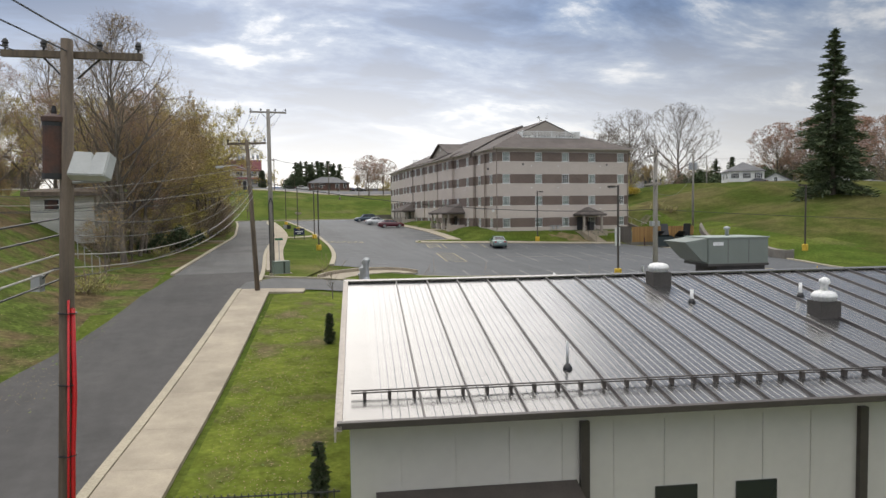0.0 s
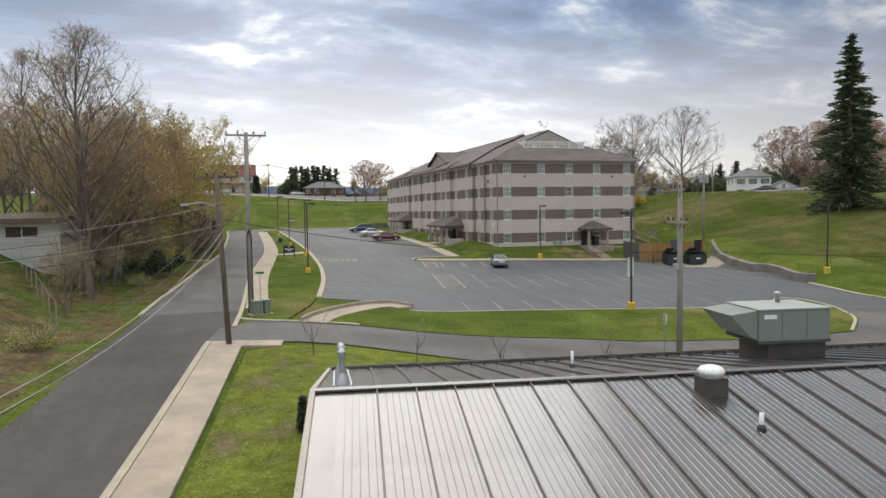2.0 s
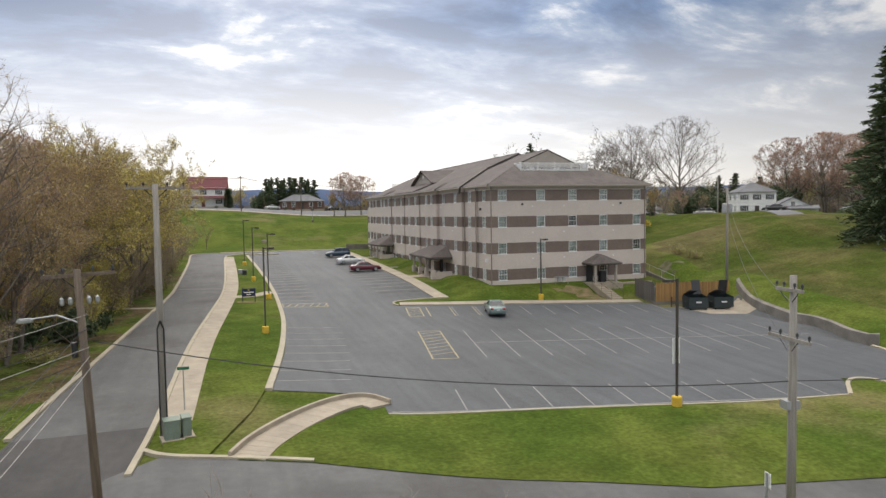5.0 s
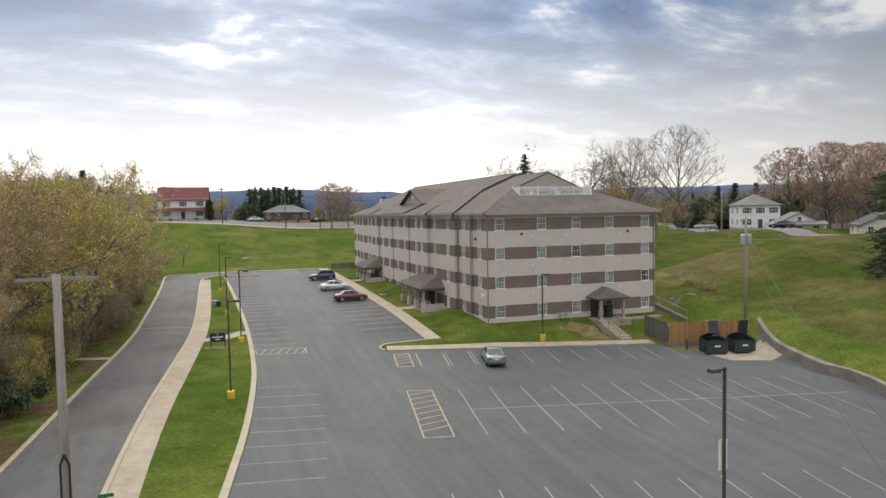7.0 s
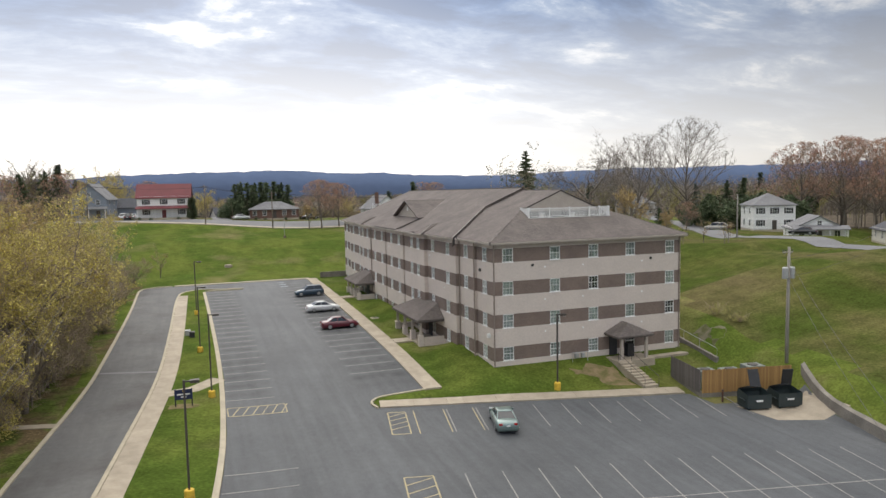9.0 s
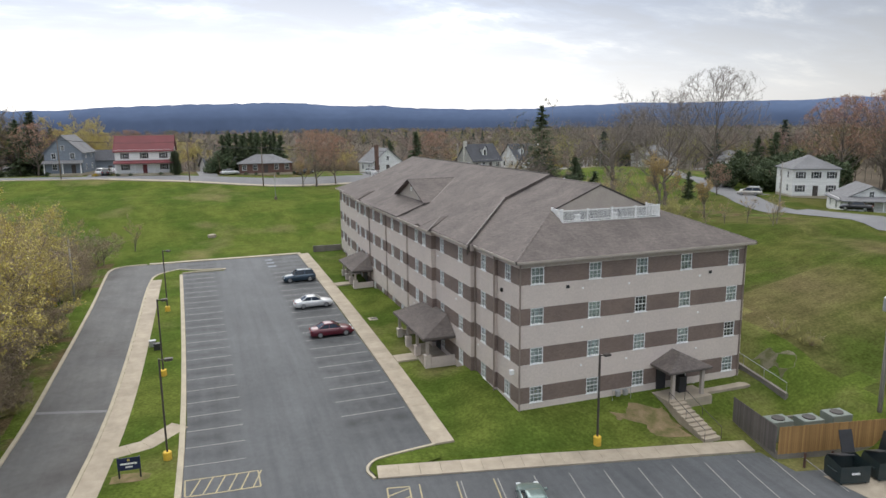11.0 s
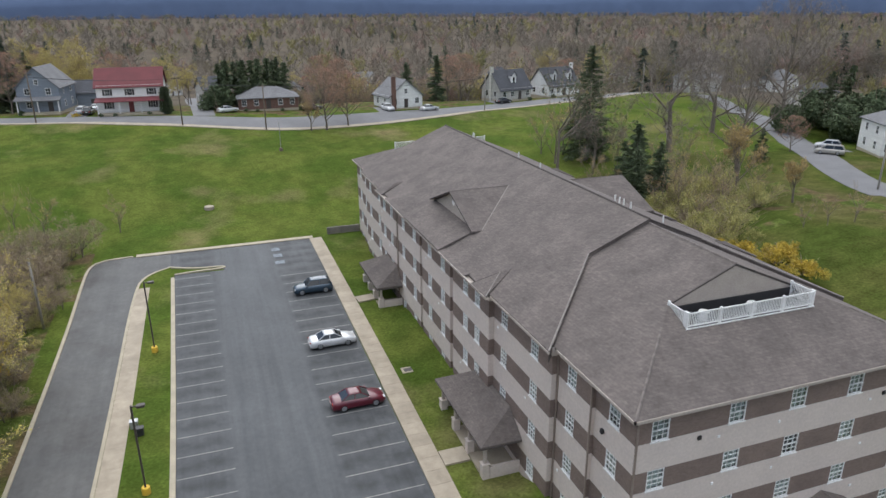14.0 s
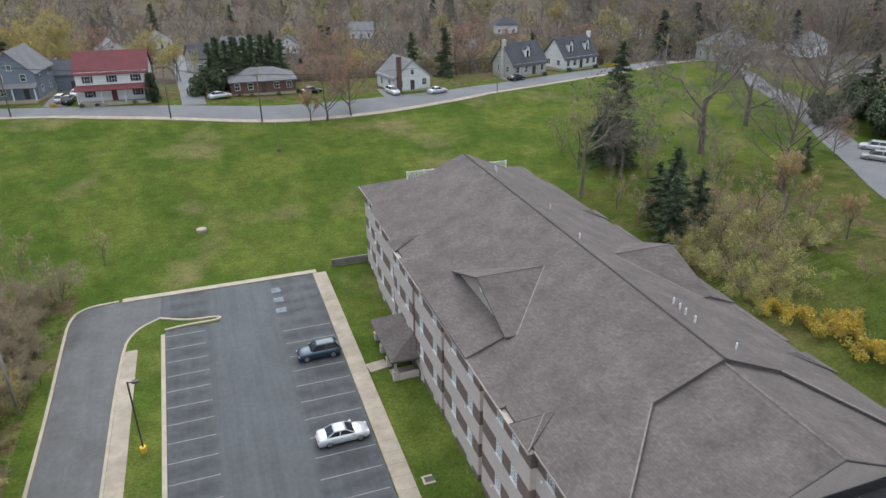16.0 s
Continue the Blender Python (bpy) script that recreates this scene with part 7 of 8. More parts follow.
def house(label, x, y, turn, w, d, wall_h, roof_h, wall_m, roof_m, style="gable_x", storeys=2, cols=3, shutters=None, dormers=0, chimney=None, porch=0.0, base=0.5, door_m=None, z=None):
    """Local x across the front, y to the back, front at y = 0; ridge along x (gable_x), along y (gable_y) or hipped."""
    g = thing("house", label, "house")
    zb_ = base
    Mb().box(-w / 2, w / 2, 0, d, -1.5, zb_ + 0.02).make("foundation", M_KERB, g)
    Mb().box(-w / 2, w / 2, 0, d, zb_, zb_ + wall_h).make("wall", wall_m, g)
    e = 0.4
    ze = zb_ + wall_h - 0.05
    zr = zb_ + wall_h + roof_h
    r = Mb()
    if style == "gable_x":
        k = roof_h / (d / 2)
        r.slab([(-w / 2 - e, -e, ze - k * e), (w / 2 + e, -e, ze - k * e), (w / 2 + e, d / 2, zr), (-w / 2 - e, d / 2, zr)], 0.18)
        r.slab([(w / 2 + e, d + e, ze - k * e), (-w / 2 - e, d + e, ze - k * e), (-w / 2 - e, d / 2, zr), (w / 2 + e, d / 2, zr)], 0.18)
        for s in (-1, 1):
            Mb().add([(s * w / 2, 0, ze), (s * w / 2, d, ze), (s * w / 2, d / 2, zr - 0.1)], [(0, 1, 2) if s > 0 else (2, 1, 0)]).make("gable_wall", wall_m, g)
    elif style == "gable_y":
        k = roof_h / (w / 2)
        r.slab([(0, -e, zr), (0, d + e, zr), (-w / 2 - e, d + e, ze - k * e), (-w / 2 - e, -e, ze - k * e)], 0.18)
        r.slab([(0, d + e, zr), (0, -e, zr), (w / 2 + e, -e, ze - k * e), (w / 2 + e, d + e, ze - k * e)], 0.18)
        for s in (0, d):
            Mb().add([(-w / 2, s, ze), (w / 2, s, ze), (0, s, zr - 0.1)], [(0, 1, 2) if s == 0 else (2, 1, 0)]).make("gable_wall", wall_m, g)
        house_window(g, pose(0, 0, zb_ + wall_h + 0.35), 0.7, 1.0)
    else:
        m_ = min(w, d) / 2 + e
        a, b, c, q = (-w / 2 - e, -e, ze), (w / 2 + e, -e, ze), (w / 2 + e, d + e, ze), (-w / 2 - e, d + e, ze)
        if w >= d:
            p0, p1 = (-w / 2 - e + m_, d / 2, zr), (w / 2 + e - m_, d / 2, zr)
            r.slab([a, b, p1, p0], 0.16)
            r.slab([b, c, p1], 0.16)
            r.slab([c, q, p0, p1], 0.16)
            r.slab([q, a, p0], 0.16)
        else:
            p0, p1 = (0, -e + m_, zr), (0, d + e - m_, zr)
            r.slab([a, b, p0], 0.16)
            r.slab([b, c, p1, p0], 0.16)
            r.slab([c, q, p1], 0.16)
            r.slab([q, a, p0, p1], 0.16)
    r.make("roof", roof_m, g)
    for s in range(storeys):
        for c in range(cols):
            cx = -w / 2 + w * (c + 0.5) / cols
            if s == 0 and c == cols // 2:
                continue
            house_window(g, pose(cx, 0, zb_ + 0.85 + 2.75 * s), 0.95, 1.3, shutters)
        for cy in (d * 0.28, d * 0.72):
            house_window(g, pose(w / 2, cy, zb_ + 0.85 + 2.75 * s, 0, 0, 90), 0.9, 1.3)
            house_window(g, pose(-w / 2, cy, zb_ + 0.85 + 2.75 * s, 0, 0, -90), 0.9, 1.3)
    cx = -w / 2 + w * (cols // 2 + 0.5) / cols
    Mb().box(cx - 0.5, cx + 0.5, -0.05, 0.02, zb_, zb_ + 2.1).make("door", door_m or M_BRONZE, g)
    for k in range(dormers):
        cx = -w / 2 + w * (k + 0.5) / dormers
        dm = Mb().box(cx - 0.75, cx + 0.75, d * 0.14, d * 0.42, ze + roof_h * 0.15, ze + roof_h * 0.72)
        dob = dm.make("dormer", M_WHITE, g)
        rr = Mb()
        for s in (-1, 1):
            pl = [(cx, d * 0.10, ze + roof_h * 0.98), (cx, d * 0.48, ze + roof_h * 0.98), (cx + s * 0.95, d * 0.48, ze + roof_h * 0.68), (cx + s * 0.95, d * 0.10, ze + roof_h * 0.68)]
            rr.slab(pl if s < 0 else pl[::-1], 0.1)
        rr.make("dormer_roof", roof_m, dob)
        Mb().add([(cx - 0.75, d * 0.14, ze + roof_h * 0.7), (cx + 0.75, d * 0.14, ze + roof_h * 0.7), (cx, d * 0.14, ze + roof_h * 0.95)], [(0, 1, 2)]).make("dormer_gable", M_WHITE, dob)
        Mb().box(cx - 0.32, cx + 0.32, d * 0.14 - 0.03, d * 0.14 + 0.01, ze + roof_h * 0.25, ze + roof_h * 0.62).make("pane", M_GLASS, dob)
    if chimney:
        kx, ky, km = chimney
        Mb().box(kx - 0.45, kx + 0.45, ky - 0.35, ky + 0.35, 0, zr + 0.9).make("chimney", km, g)
    if porch:
        Mb().box(-w / 2, w / 2, -porch, 0, -1.2, zb_).make("porch_floor", M_KERB, g)
        pr = Mb().slab([(-w / 2 - 0.3, -porch - 0.3, zb_ + 2.55), (w / 2 + 0.3, -porch - 0.3, zb_ + 2.55), (w / 2 + 0.3, 0.0, zb_ + 3.2), (-w / 2 - 0.3, 0.0, zb_ + 3.2)], 0.16)
        pr.make("porch_roof", roof_m, g)
        for c in range(cols + 1):
            px = -w / 2 + 0.15 + (w - 0.3) * c / cols
            Mb().box(px - 0.1, px + 0.1, -porch, -porch + 0.2, zb_, zb_ + 2.5).make("porch_post", M_WHITE, g)
    g.matrix_basis = pose(x, y, hs(x, y) if z is None else z, 0, 0, turn)
    return g


house("white two-storey farmhouse with red metal roof and front porch", -34.3, 136.8, -3, 13.2, 8.5, 5.7, 3.4, M_SIDEW, M_REDRF, "gable_x", 2, 3, M_DARK, porch=1.9, door_m=M_MAROON)
house("slate-blue gabled house with white trim", -53.0, 143.5, -8, 8.5, 11, 5.4, 4.0, M_SIDEB, M_GREYRF, "gable_y", 2, 2, porch=1.4)
house("slate-blue garage beside the gabled house", -45.8, 154.0, -6, 8, 7, 3.8, 2.4, M_SIDEB, M_DKRF, "gable_x", 1, 2)
house("low brick ranch house with hipped grey roof", -5.2, 138.6, -2, 13.6, 9.0, 2.6, 2.1, M_REDBR, M_GREYRF, "hip", 1, 5)
house("small white gabled house with tall brick chimney", 26.6, 133.4, 12, 9.0, 8.5, 3.0, 3.6, M_SIDEW, M_GREYRF, "gable_y", 1, 3, chimney=(-3.5, -0.38, M_REDBR), base=0.4)
house("grey cape house with a white dormer", 60.5, 143.5, 14, 10.5, 8.5, 3.0, 4.6, M_SIDEG, M_DKRF, "gable_x", 1, 4, dormers=1, chimney=(-5.4, 4.0, M_SIDEC))
house("white cape house with dark roof and two dormers", 78.5, 149.5, 16, 12.0, 8.5, 3.0, 4.6, M_SIDEW, M_DKRF, "gable_x", 1, 5, dormers=2, chimney=(6.2, 4.0, M_SIDEW))
house("square white two-storey house with hipped grey roof", 97.0, 58.8, -28, 9.0, 9.8, 5.6, 2.6, M_SIDEW, M_GREYRF, "hip", 2, 3, M_DARK, base=0.5)
house("low white bungalow with a grey roof and porch", 89.0, 40.0, -38, 9.5, 11, 2.7, 2.4, M_SIDEW, M_GREYRF, "gable_y", 1, 3, porch=1.8)
house("low grey bungalow on the hill", 98, 27, -40, 9.5, 11, 2.7, 2.3, M_SIDEC, M_DKRF, "gable_y", 1, 3)
house("old two-storey house with a pale hipped roof", -80, 146, -10, 11, 10, 5.5, 2.6, M_REDBR, M_GREYRF, "hip", 2, 3, porch=1.6)
rh = random.Random(77)
for x, y, wm, rm, st in ((-46, 262, M_SIDEW, M_GREYRF, "gable_y"), (-33, 345, M_SIDEW, M_GREYRF, "gable_y"), (-62, 214, M_SIDEW, M_DKRF, "gable_y"), (-88, 250, M_SIDEC, M_GREYRF, "gable_x"), (-4, 262, M_SIDEW, M_GREYRF, "gable_x"), (-105, 205, M_SIDEW, M_GREYRF, "hip"), (150, 175, M_SIDEG, M_GREYRF, "hip"), (172, 160, M_SIDEW, M_GREYRF, "hip"), (20, 300, M_SIDEW, M_DKRF, "gable_y"), (90, 260, M_SIDEC, M_GREYRF, "gable_x"), (60, 330, M_SIDEW, M_GREYRF, "gable_x"), (-70, 300, M_SIDEG, M_GREYRF, "gable_x"), (125, 300, M_SIDEW, M_DKRF, "hip"), (-14, 196, M_SIDEG, M_DKRF, "gable_x"), (14, 182, M_REDBR, M_DKRF, "gable_y"), (2, 225, M_SIDEW, M_GREYRF, "gable_x"), (38, 205, M_SIDEC, M_GREYRF, "gable_x"),
                         (-66, 190, M_SIDEW, M_DKRF, "gable_x"), (105, 178, M_SIDEW, M_GREYRF, "gable_y"), (128, 150, M_SIDEG, M_GREYRF, "hip"), (142, 118, M_SIDEC, M_DKRF, "hip"), (70, 235, M_SIDEW, M_GREYRF, "gable_x"), (-90, 240, M_SIDEW, M_GREYRF, "gable_x"), (150, 230, M_SIDEW, M_GREYRF, "gable_y")):
    house("distant house half hidden among bare trees", x, y, rh.uniform(-20, 25), rh.uniform(9, 12), rh.uniform(8, 10), 4.2, 3.2, wm, rm, st, 1, 3)
# shed up on the bank
shed = thing("shed", "white clapboard shed with a brown overhanging roof", "shed")
Mb().box(-2.1, 2.1, 0, 3.6, -1.5, 2.5).make("wall", M_SIDEC, shed)
for x in (-0.72, 0.32):
    Mb().box(x - 0.42, x + 0.42, -0.09, -0.055, 1.2, 1.95).make("shutter", M_RUST, shed, "red-brown wooden shutter")
Mb().slab([(-2.5, -0.6, 2.55), (2.6, -0.6, 2.55), (2.6, 4.1, 3.0), (-2.5, 4.1, 3.0)], 0.35).make("roof", M_WOODP, shed)
house_window(shed, pose(-0.2, 0, 1.2), 1.6, 0.75)
shed.matrix_basis = pose(-51.0, -27.8, 10.4, 0, 0, -6) @ Matrix.Diagonal((1.2, 1.2, 1.1, 1))


# ---------- vehicles ----------
def paint(name, c, metal=0.3):
    m = material(name, c, 0.28, tuple(k * 0.92 for k in c), 1.0, metal=metal)
    m.node_tree.nodes["Principled BSDF"].inputs["Coat Weight"].default_value = 0.6
    return m


M_TYRE = material("tyre_rubber", (0.02, 0.02, 0.021), 0.85, (0.028, 0.028, 0.028), 3.0)
M_RIM = material("alloy_rim", (0.42, 0.43, 0.44), 0.35, (0.36, 0.37, 0.38), 3.0, metal=0.8)
M_LENS = material("headlight_lens", (0.72, 0.74, 0.76), 0.15, (0.6, 0.62, 0.64), 6.0)
M_TAIL = material("tail_light", (0.35, 0.015, 0.015), 0.25, (0.28, 0.01, 0.01), 6.0)


def loft(stations, close=True):
    """Sections along x: (x, [(y, z), ...]) for one half, mirrored."""
    mb = Mb()
    n = 2 * len(stations[0][1])
    v = []
    for x, half_s in stations:
        v += [(x, y, z) for y, z in half_s] + [(x, -y, z) for y, z in half_s[::-1]]
    f = [(i * n + k, i * n + (k + 1) % n, (i + 1) * n + (k + 1) % n, (i + 1) * n + k) for i in range(len(stations) - 1) for k in range(n)]
    f += [tuple(range(n - 1, -1, -1)), tuple(range((len(stations) - 1) * n, len(stations) * n))]
    return mb.add(v, f)


def car(label, mat, kind="sedan", category="car"):
    g = thing("car", label, category, "parked cars")
    tops = {"sedan": [(-2.36, 0.62), (-2.30, 0.86), (-2.1, 0.97), (-1.45, 1.0), (1.0, 0.95), (1.6, 0.88), (2.1, 0.76), (2.32, 0.62)],
            "suv": [(-2.26, 0.66), (-2.22, 0.95), (-2.1, 1.04), (-1.45, 1.06), (0.95, 1.03), (1.6, 0.98), (2.1, 0.86), (2.28, 0.66)],
            "van": [(-2.46, 0.66), (-2.42, 0.95), (-2.3, 1.04), (-1.45, 1.06), (1.25, 1.03), (1.8, 0.92), (2.2, 0.8), (2.4, 0.6)]}[kind]
    st = []
    for k, (x, zt) in enumerate(tops):
        w = 0.90 - (0.16 if k in (0, 7) else 0.07 if k in (1, 6) else 0.0)
        lo = 0.30 if k in (0, 7) else 0.22
        st.append((x, [(0.0, lo), (w * 0.92, lo), (w, lo + 0.16), (w * 1.0, zt * 0.72), (w * 0.94, zt - 0.06), (w * 0.80, zt), (0.0, zt + 0.025)]))
    body = loft(st).make("body", mat, g, smooth=True)
    roofs = {"sedan": ((1.05, 0.20, -0.85, -1.62), 0.95, 1.43), "suv": ((1.0, 0.30, -1.75, -2.16), 1.02, 1.66), "van": ((1.4, 0.55, -1.95, -2.38), 1.02, 1.72)}[kind]
    (xa, xb, xc, xd), z0, z1 = roofs
    wb, wt = 0.80, 0.60
    cab = Mb()
    base = [(xa, -wb * 0.94, z0 - 0.04), (xa, wb * 0.94, z0 - 0.04), (xd, wb * 0.94, z0), (xd, -wb * 0.94, z0)]
    top = [(xb, -wt, z1 - 0.02), (xb, wt, z1 - 0.02), (xc, wt, z1 - 0.02), (xc, -wt, z1 - 0.02)]
    cab.add(base + top, [(0, 1, 5, 4), (1, 2, 6, 5), (2, 3, 7, 6), (3, 0, 4, 7), (4, 5, 6, 7)])
    cabin = cab.make("cabin", M_GLASS, g, "dark tinted glass")
    lid = Mb()
    xm = (xb + xc) / 2
    rs = []
    for x, dz, k in ((xb + 0.06, -0.02, 0.98), (xb - 0.2, 0.025, 1.0), (xm, 0.045, 1.0), (xc + 0.2, 0.025, 1.0), (xc - 0.06, -0.02, 0.98)):
        rs.append((x, [(0.0, z1 - 0.06), (wt * k + 0.02, z1 - 0.05), (wt * k, z1 + dz * 0.4), (wt * 0.6, z1 + dz), (0.0, z1 + dz + 0.005)]))
    loft(rs).make("roof", mat, cabin, "painted roof", smooth=True)
    for s in (-1, 1):
        for a, b in ((0, 0), (1, 1)):
            p0 = Vector(base[1 if a == 0 else 2])
            p1 = Vector(top[1 if a == 0 else 2])
            p0.y *= s
            p1.y *= s
            Mb().tube([p0, p1], 0.045, 5).make("pillar", mat, cabin)
        q0 = Vector(((base[1][0] + base[2][0]) / 2 - 0.1, s * wb * 0.95, z0))
        q1 = Vector((xm, s * (wt + 0.01), z1 - 0.03))
        Mb().tube([q0, q1], 0.04, 5).make("pillar", mat, cabin)
        Mb().box(0.75, 0.95, s * 0.95 - 0.09, s * 0.95 + 0.09, z0 - 0.02, z0 + 0.12).make("mirror", mat, g, bevel=0.02)
        xf, xr = tops[-1][0], tops[0][0]
        Mb().box(xf - 0.22, xf - 0.03, s * 0.60 - 0.16, s * 0.60 + 0.16, 0.60, 0.74).make("headlight", M_LENS, g, bevel=0.02)
        Mb().box(xr + 0.0, xr + 0.12, s * 0.60 - 0.15, s * 0.60 + 0.15, 0.68, 0.86).make("tail_light", M_TAIL, g, bevel=0.02)
        Mb().box(-0.35, -0.18, s * 0.905 - 0.012, s * 0.905 + 0.012, 0.78, 0.81).make("door_handle", M_DARK, g)
        for x in (1.42, -1.38):
            rim = Mb()
            tyre = Mb()
            r = 0.33 if kind == "sedan" else 0.36
            prof = [(r - 0.09, -0.10), (r - 0.01, -0.10), (r, -0.06), (r, 0.06), (r - 0.01, 0.10), (r - 0.09, 0.10)]
            tyre.lathe(prof, 18)
            wheel = tyre.make("wheel", M_TYRE, g, "black tyre")
            wheel.matrix_basis = pose(x, s * 0.80, r, 90, 0, 0)
            rim.lathe([(r - 0.10, -0.104), (r - 0.12, -0.112), (0.05, -0.108)], 12)
            rim.lathe([(0.05, 0.108), (r - 0.12, 0.112), (r - 0.10, 0.104)], 12)
            rm = rim.make("rim", M_RIM, wheel)
    Mb().box(tops[0][0] - 0.03, tops[0][0] + 0.1, -0.7, 0.7, 0.36, 0.52).make("bumper", M_DARK if kind != "sedan" else mat, g, bevel=0.03)
    Mb().box(tops[-1][0] - 0.1, tops[-1][0] + 0.03, -0.66, 0.66, 0.34, 0.48).make("bumper", M_DARK, g, bevel=0.03)
    Mb().box(tops[0][0] - 0.035, tops[0][0] - 0.02, -0.16, 0.16, 0.62, 0.72).make("number_plate", M_WHITE, g)
    return g


def park(g, x, y, turn, up=0.055):
    g.matrix_basis = pose(x, y, hs(x, y) + up, 0, 0, turn)


M_RED2, M_SILV, M_NAVY = paint("maroon_car_paint", (0.105, 0.006, 0.018), 0.0), paint("white_silver_paint", (0.62, 0.63, 0.64), 0.2), paint("dark_blue_paint", (0.028, 0.055, 0.085))
M_SAGE, M_BLK, M_CHAMP = paint("silver_green_paint", (0.20, 0.27, 0.26), 0.5), paint("black_car_paint", (0.012, 0.012, 0.014)), paint("champagne_paint", (0.42, 0.40, 0.36), 0.4)
park(car("glossy maroon sedan parked nose to the walk", M_RED2), -10.0, 25.0, 1)
park(car("silver-white sedan parked nose to the walk", M_SILV), -10.1, 36.2, 1)
park(car("dark blue compact SUV backed into its stall", M_NAVY, "suv"), -9.9, 49.6, 181)
park(car("silver-green sedan parked facing the lawn", M_SAGE), -3.8, -10.7, 90 + math.degrees(T1) - 4)
park(car("white sedan on the far street's edge", M_SILV), 31.5, 130.5, 14, 0.08)
park(car("white hatchback in a driveway", M_SILV, "suv"), 21.5, 131.5, -80, 0.06)
park(car("black sedan in a driveway", M_BLK), 55.5, 140.5, 16, 0.06)
park(car("champagne minivan parked on the hill street", M_CHAMP, "van"), 86.6, 65.8, 128, 0.08)
park(car("white pickup-sized car in a yard", M_SILV, "suv"), 92.5, 71.5, 128, 0.06)
park(car("black sedan parked on the hill street", M_BLK), 78.0, 34.0, 120, 0.08)
park(car("white car on the narrow lane", M_SILV), -18.5, 168, 95, 0.1)
park(car("dark car beside the farmhouse", M_BLK, "suv"), -43.2, 139.5, 85, 0.06)
park(car("white car beside the farmhouse drive", M_SILV), -42.5, 146, 85, 0.06)
park(car("white sedan in the lane's mouth", M_SILV), -14.5, 136.5, 20, 0.08)

# ---------- things about the lot ----------
M_NAVYS = material("navy_sign", (0.012, 0.020, 0.075), 0.5, (0.010, 0.016, 0.06), 2.0)
M_DUMP = material("dark_green_dumpster", (0.018, 0.032, 0.034), 0.55, (0.03, 0.04, 0.04), 1.2)
M_BOARD = material("cedar_board", (0.40, 0.235, 0.085), 0.85, (0.31, 0.175, 0.065), 1.2, stretch=(8, 8, 0.6), random_value=0.2)
M_BOARDG = material("weathered_board", (0.17, 0.15, 0.14), 0.9, (0.13, 0.115, 0.105), 1.2, stretch=(8, 8, 0.6), random_value=0.2)
M_TRGREEN = material("transformer_green", (0.20, 0.245, 0.20), 0.6, (0.17, 0.21, 0.17), 1.5)
M_WALLC = material("stained_wall_concrete", (0.24, 0.22, 0.19), 0.92, (0.16, 0.145, 0.125), 0.7, bump=0.3)
sign = thing("hall_sign", "navy blue two-post name sign beside the sidewalk", "sign")
for s in (-1, 1):
    Mb().box(s * 0.66 - 0.05, s * 0.66 + 0.05, -0.05, 0.05, -0.3, 1.55).make("post", M_DARK, sign)
bd = Mb().box(-0.72, 0.72, -0.075, -0.045, 0.62, 1.5).make("board", M_NAVYS, sign)
M_GOLD = material("gold_lettering", (0.55, 0.42, 0.10), 0.5, (0.5, 0.38, 0.09), 3.0)
Mb().box(-0.08, 0.08, -0.082, -0.077, 1.28, 1.42).make("emblem", M_GOLD, bd)
Mb().box(-0.52, 0.52, -0.082, -0.077, 1.02, 1.14).make("text_bar", M_WHITE, bd)
Mb().box(-0.22, 0.22, -0.082, -0.077, 0.80, 0.90).make("text_bar", M_WHITE, bd)
sign.matrix_basis = pose(-28.35, 0.85, hs(-28.35, 0.85) + 0.1, 0, 0, -4)
draped("sign_bed", smoothed([(-29.6, 0.3), (-27.2, 0.2), (-27.0, 1.3), (-29.5, 1.5), (-29.6, 0.3)], 1), M_DIRT, 0.135, "bare mulch bed under the sign", category="flower bed", kind="structure")
for dx, dy, mt, lb in ((0, 0, M_STEEL, "grey pedestal box beside the sidewalk"), (0.5, -1.2, M_DARK, "black pedestal box beside the sidewalk")):
    pb = thing("utility_pedestal", lb, "utility box")
    Mb().box(-0.3, 0.3, -0.25, 0.25, -0.2, 0.55).make("body", mt, pb, bevel=0.03)
    Mb().box(-0.34, 0.34, -0.29, 0.29, 0.55, 0.68).make("lid", mt, pb, bevel=0.03)
    pb.matrix_basis = pose(-28.2 + dx, 27.6 + dy, hs(-28.2, 27) + 0.1)
for dx, sz in ((0.0, 0.34), (0.62, 0.2)):
    tb = thing("pad_transformer", "green steel cabinet on a pad beneath the pole", "transformer")
    Mb().box(-sz, sz, -0.4, 0.4, -0.1, 0.85).make("body", M_TRGREEN, tb, bevel=0.03)
    Mb().box(-sz - 0.03, sz + 0.03, -0.43, 0.43, 0.85, 0.92).make("lid", M_TRGREEN, tb, bevel=0.02)
    Mb().box(-sz - 0.15, sz + 0.15, -0.55, 0.55, -0.3, 0.02).make("pad", M_CONC, tb)
    tb.matrix_basis = pose(-34.0 + dx, -42.9 + dx * 0.5, hs(-34, -43) + 0.1, 0, 0, 10)


def post_sign(x, y, w, h, z, mat, label, turn=0):
    g = thing("post_sign", label, "sign")
    Mb().box(-0.03, 0.03, -0.03, 0.03, -0.3, z + h).make("post", M_STEEL, g)
    Mb().box(-w / 2, w / 2, -0.05, -0.035, z, z + h).make("plate", mat, g)
    g.matrix_basis = pose(x, y, hs(x, y) + 0.08, 0, 0, turn)


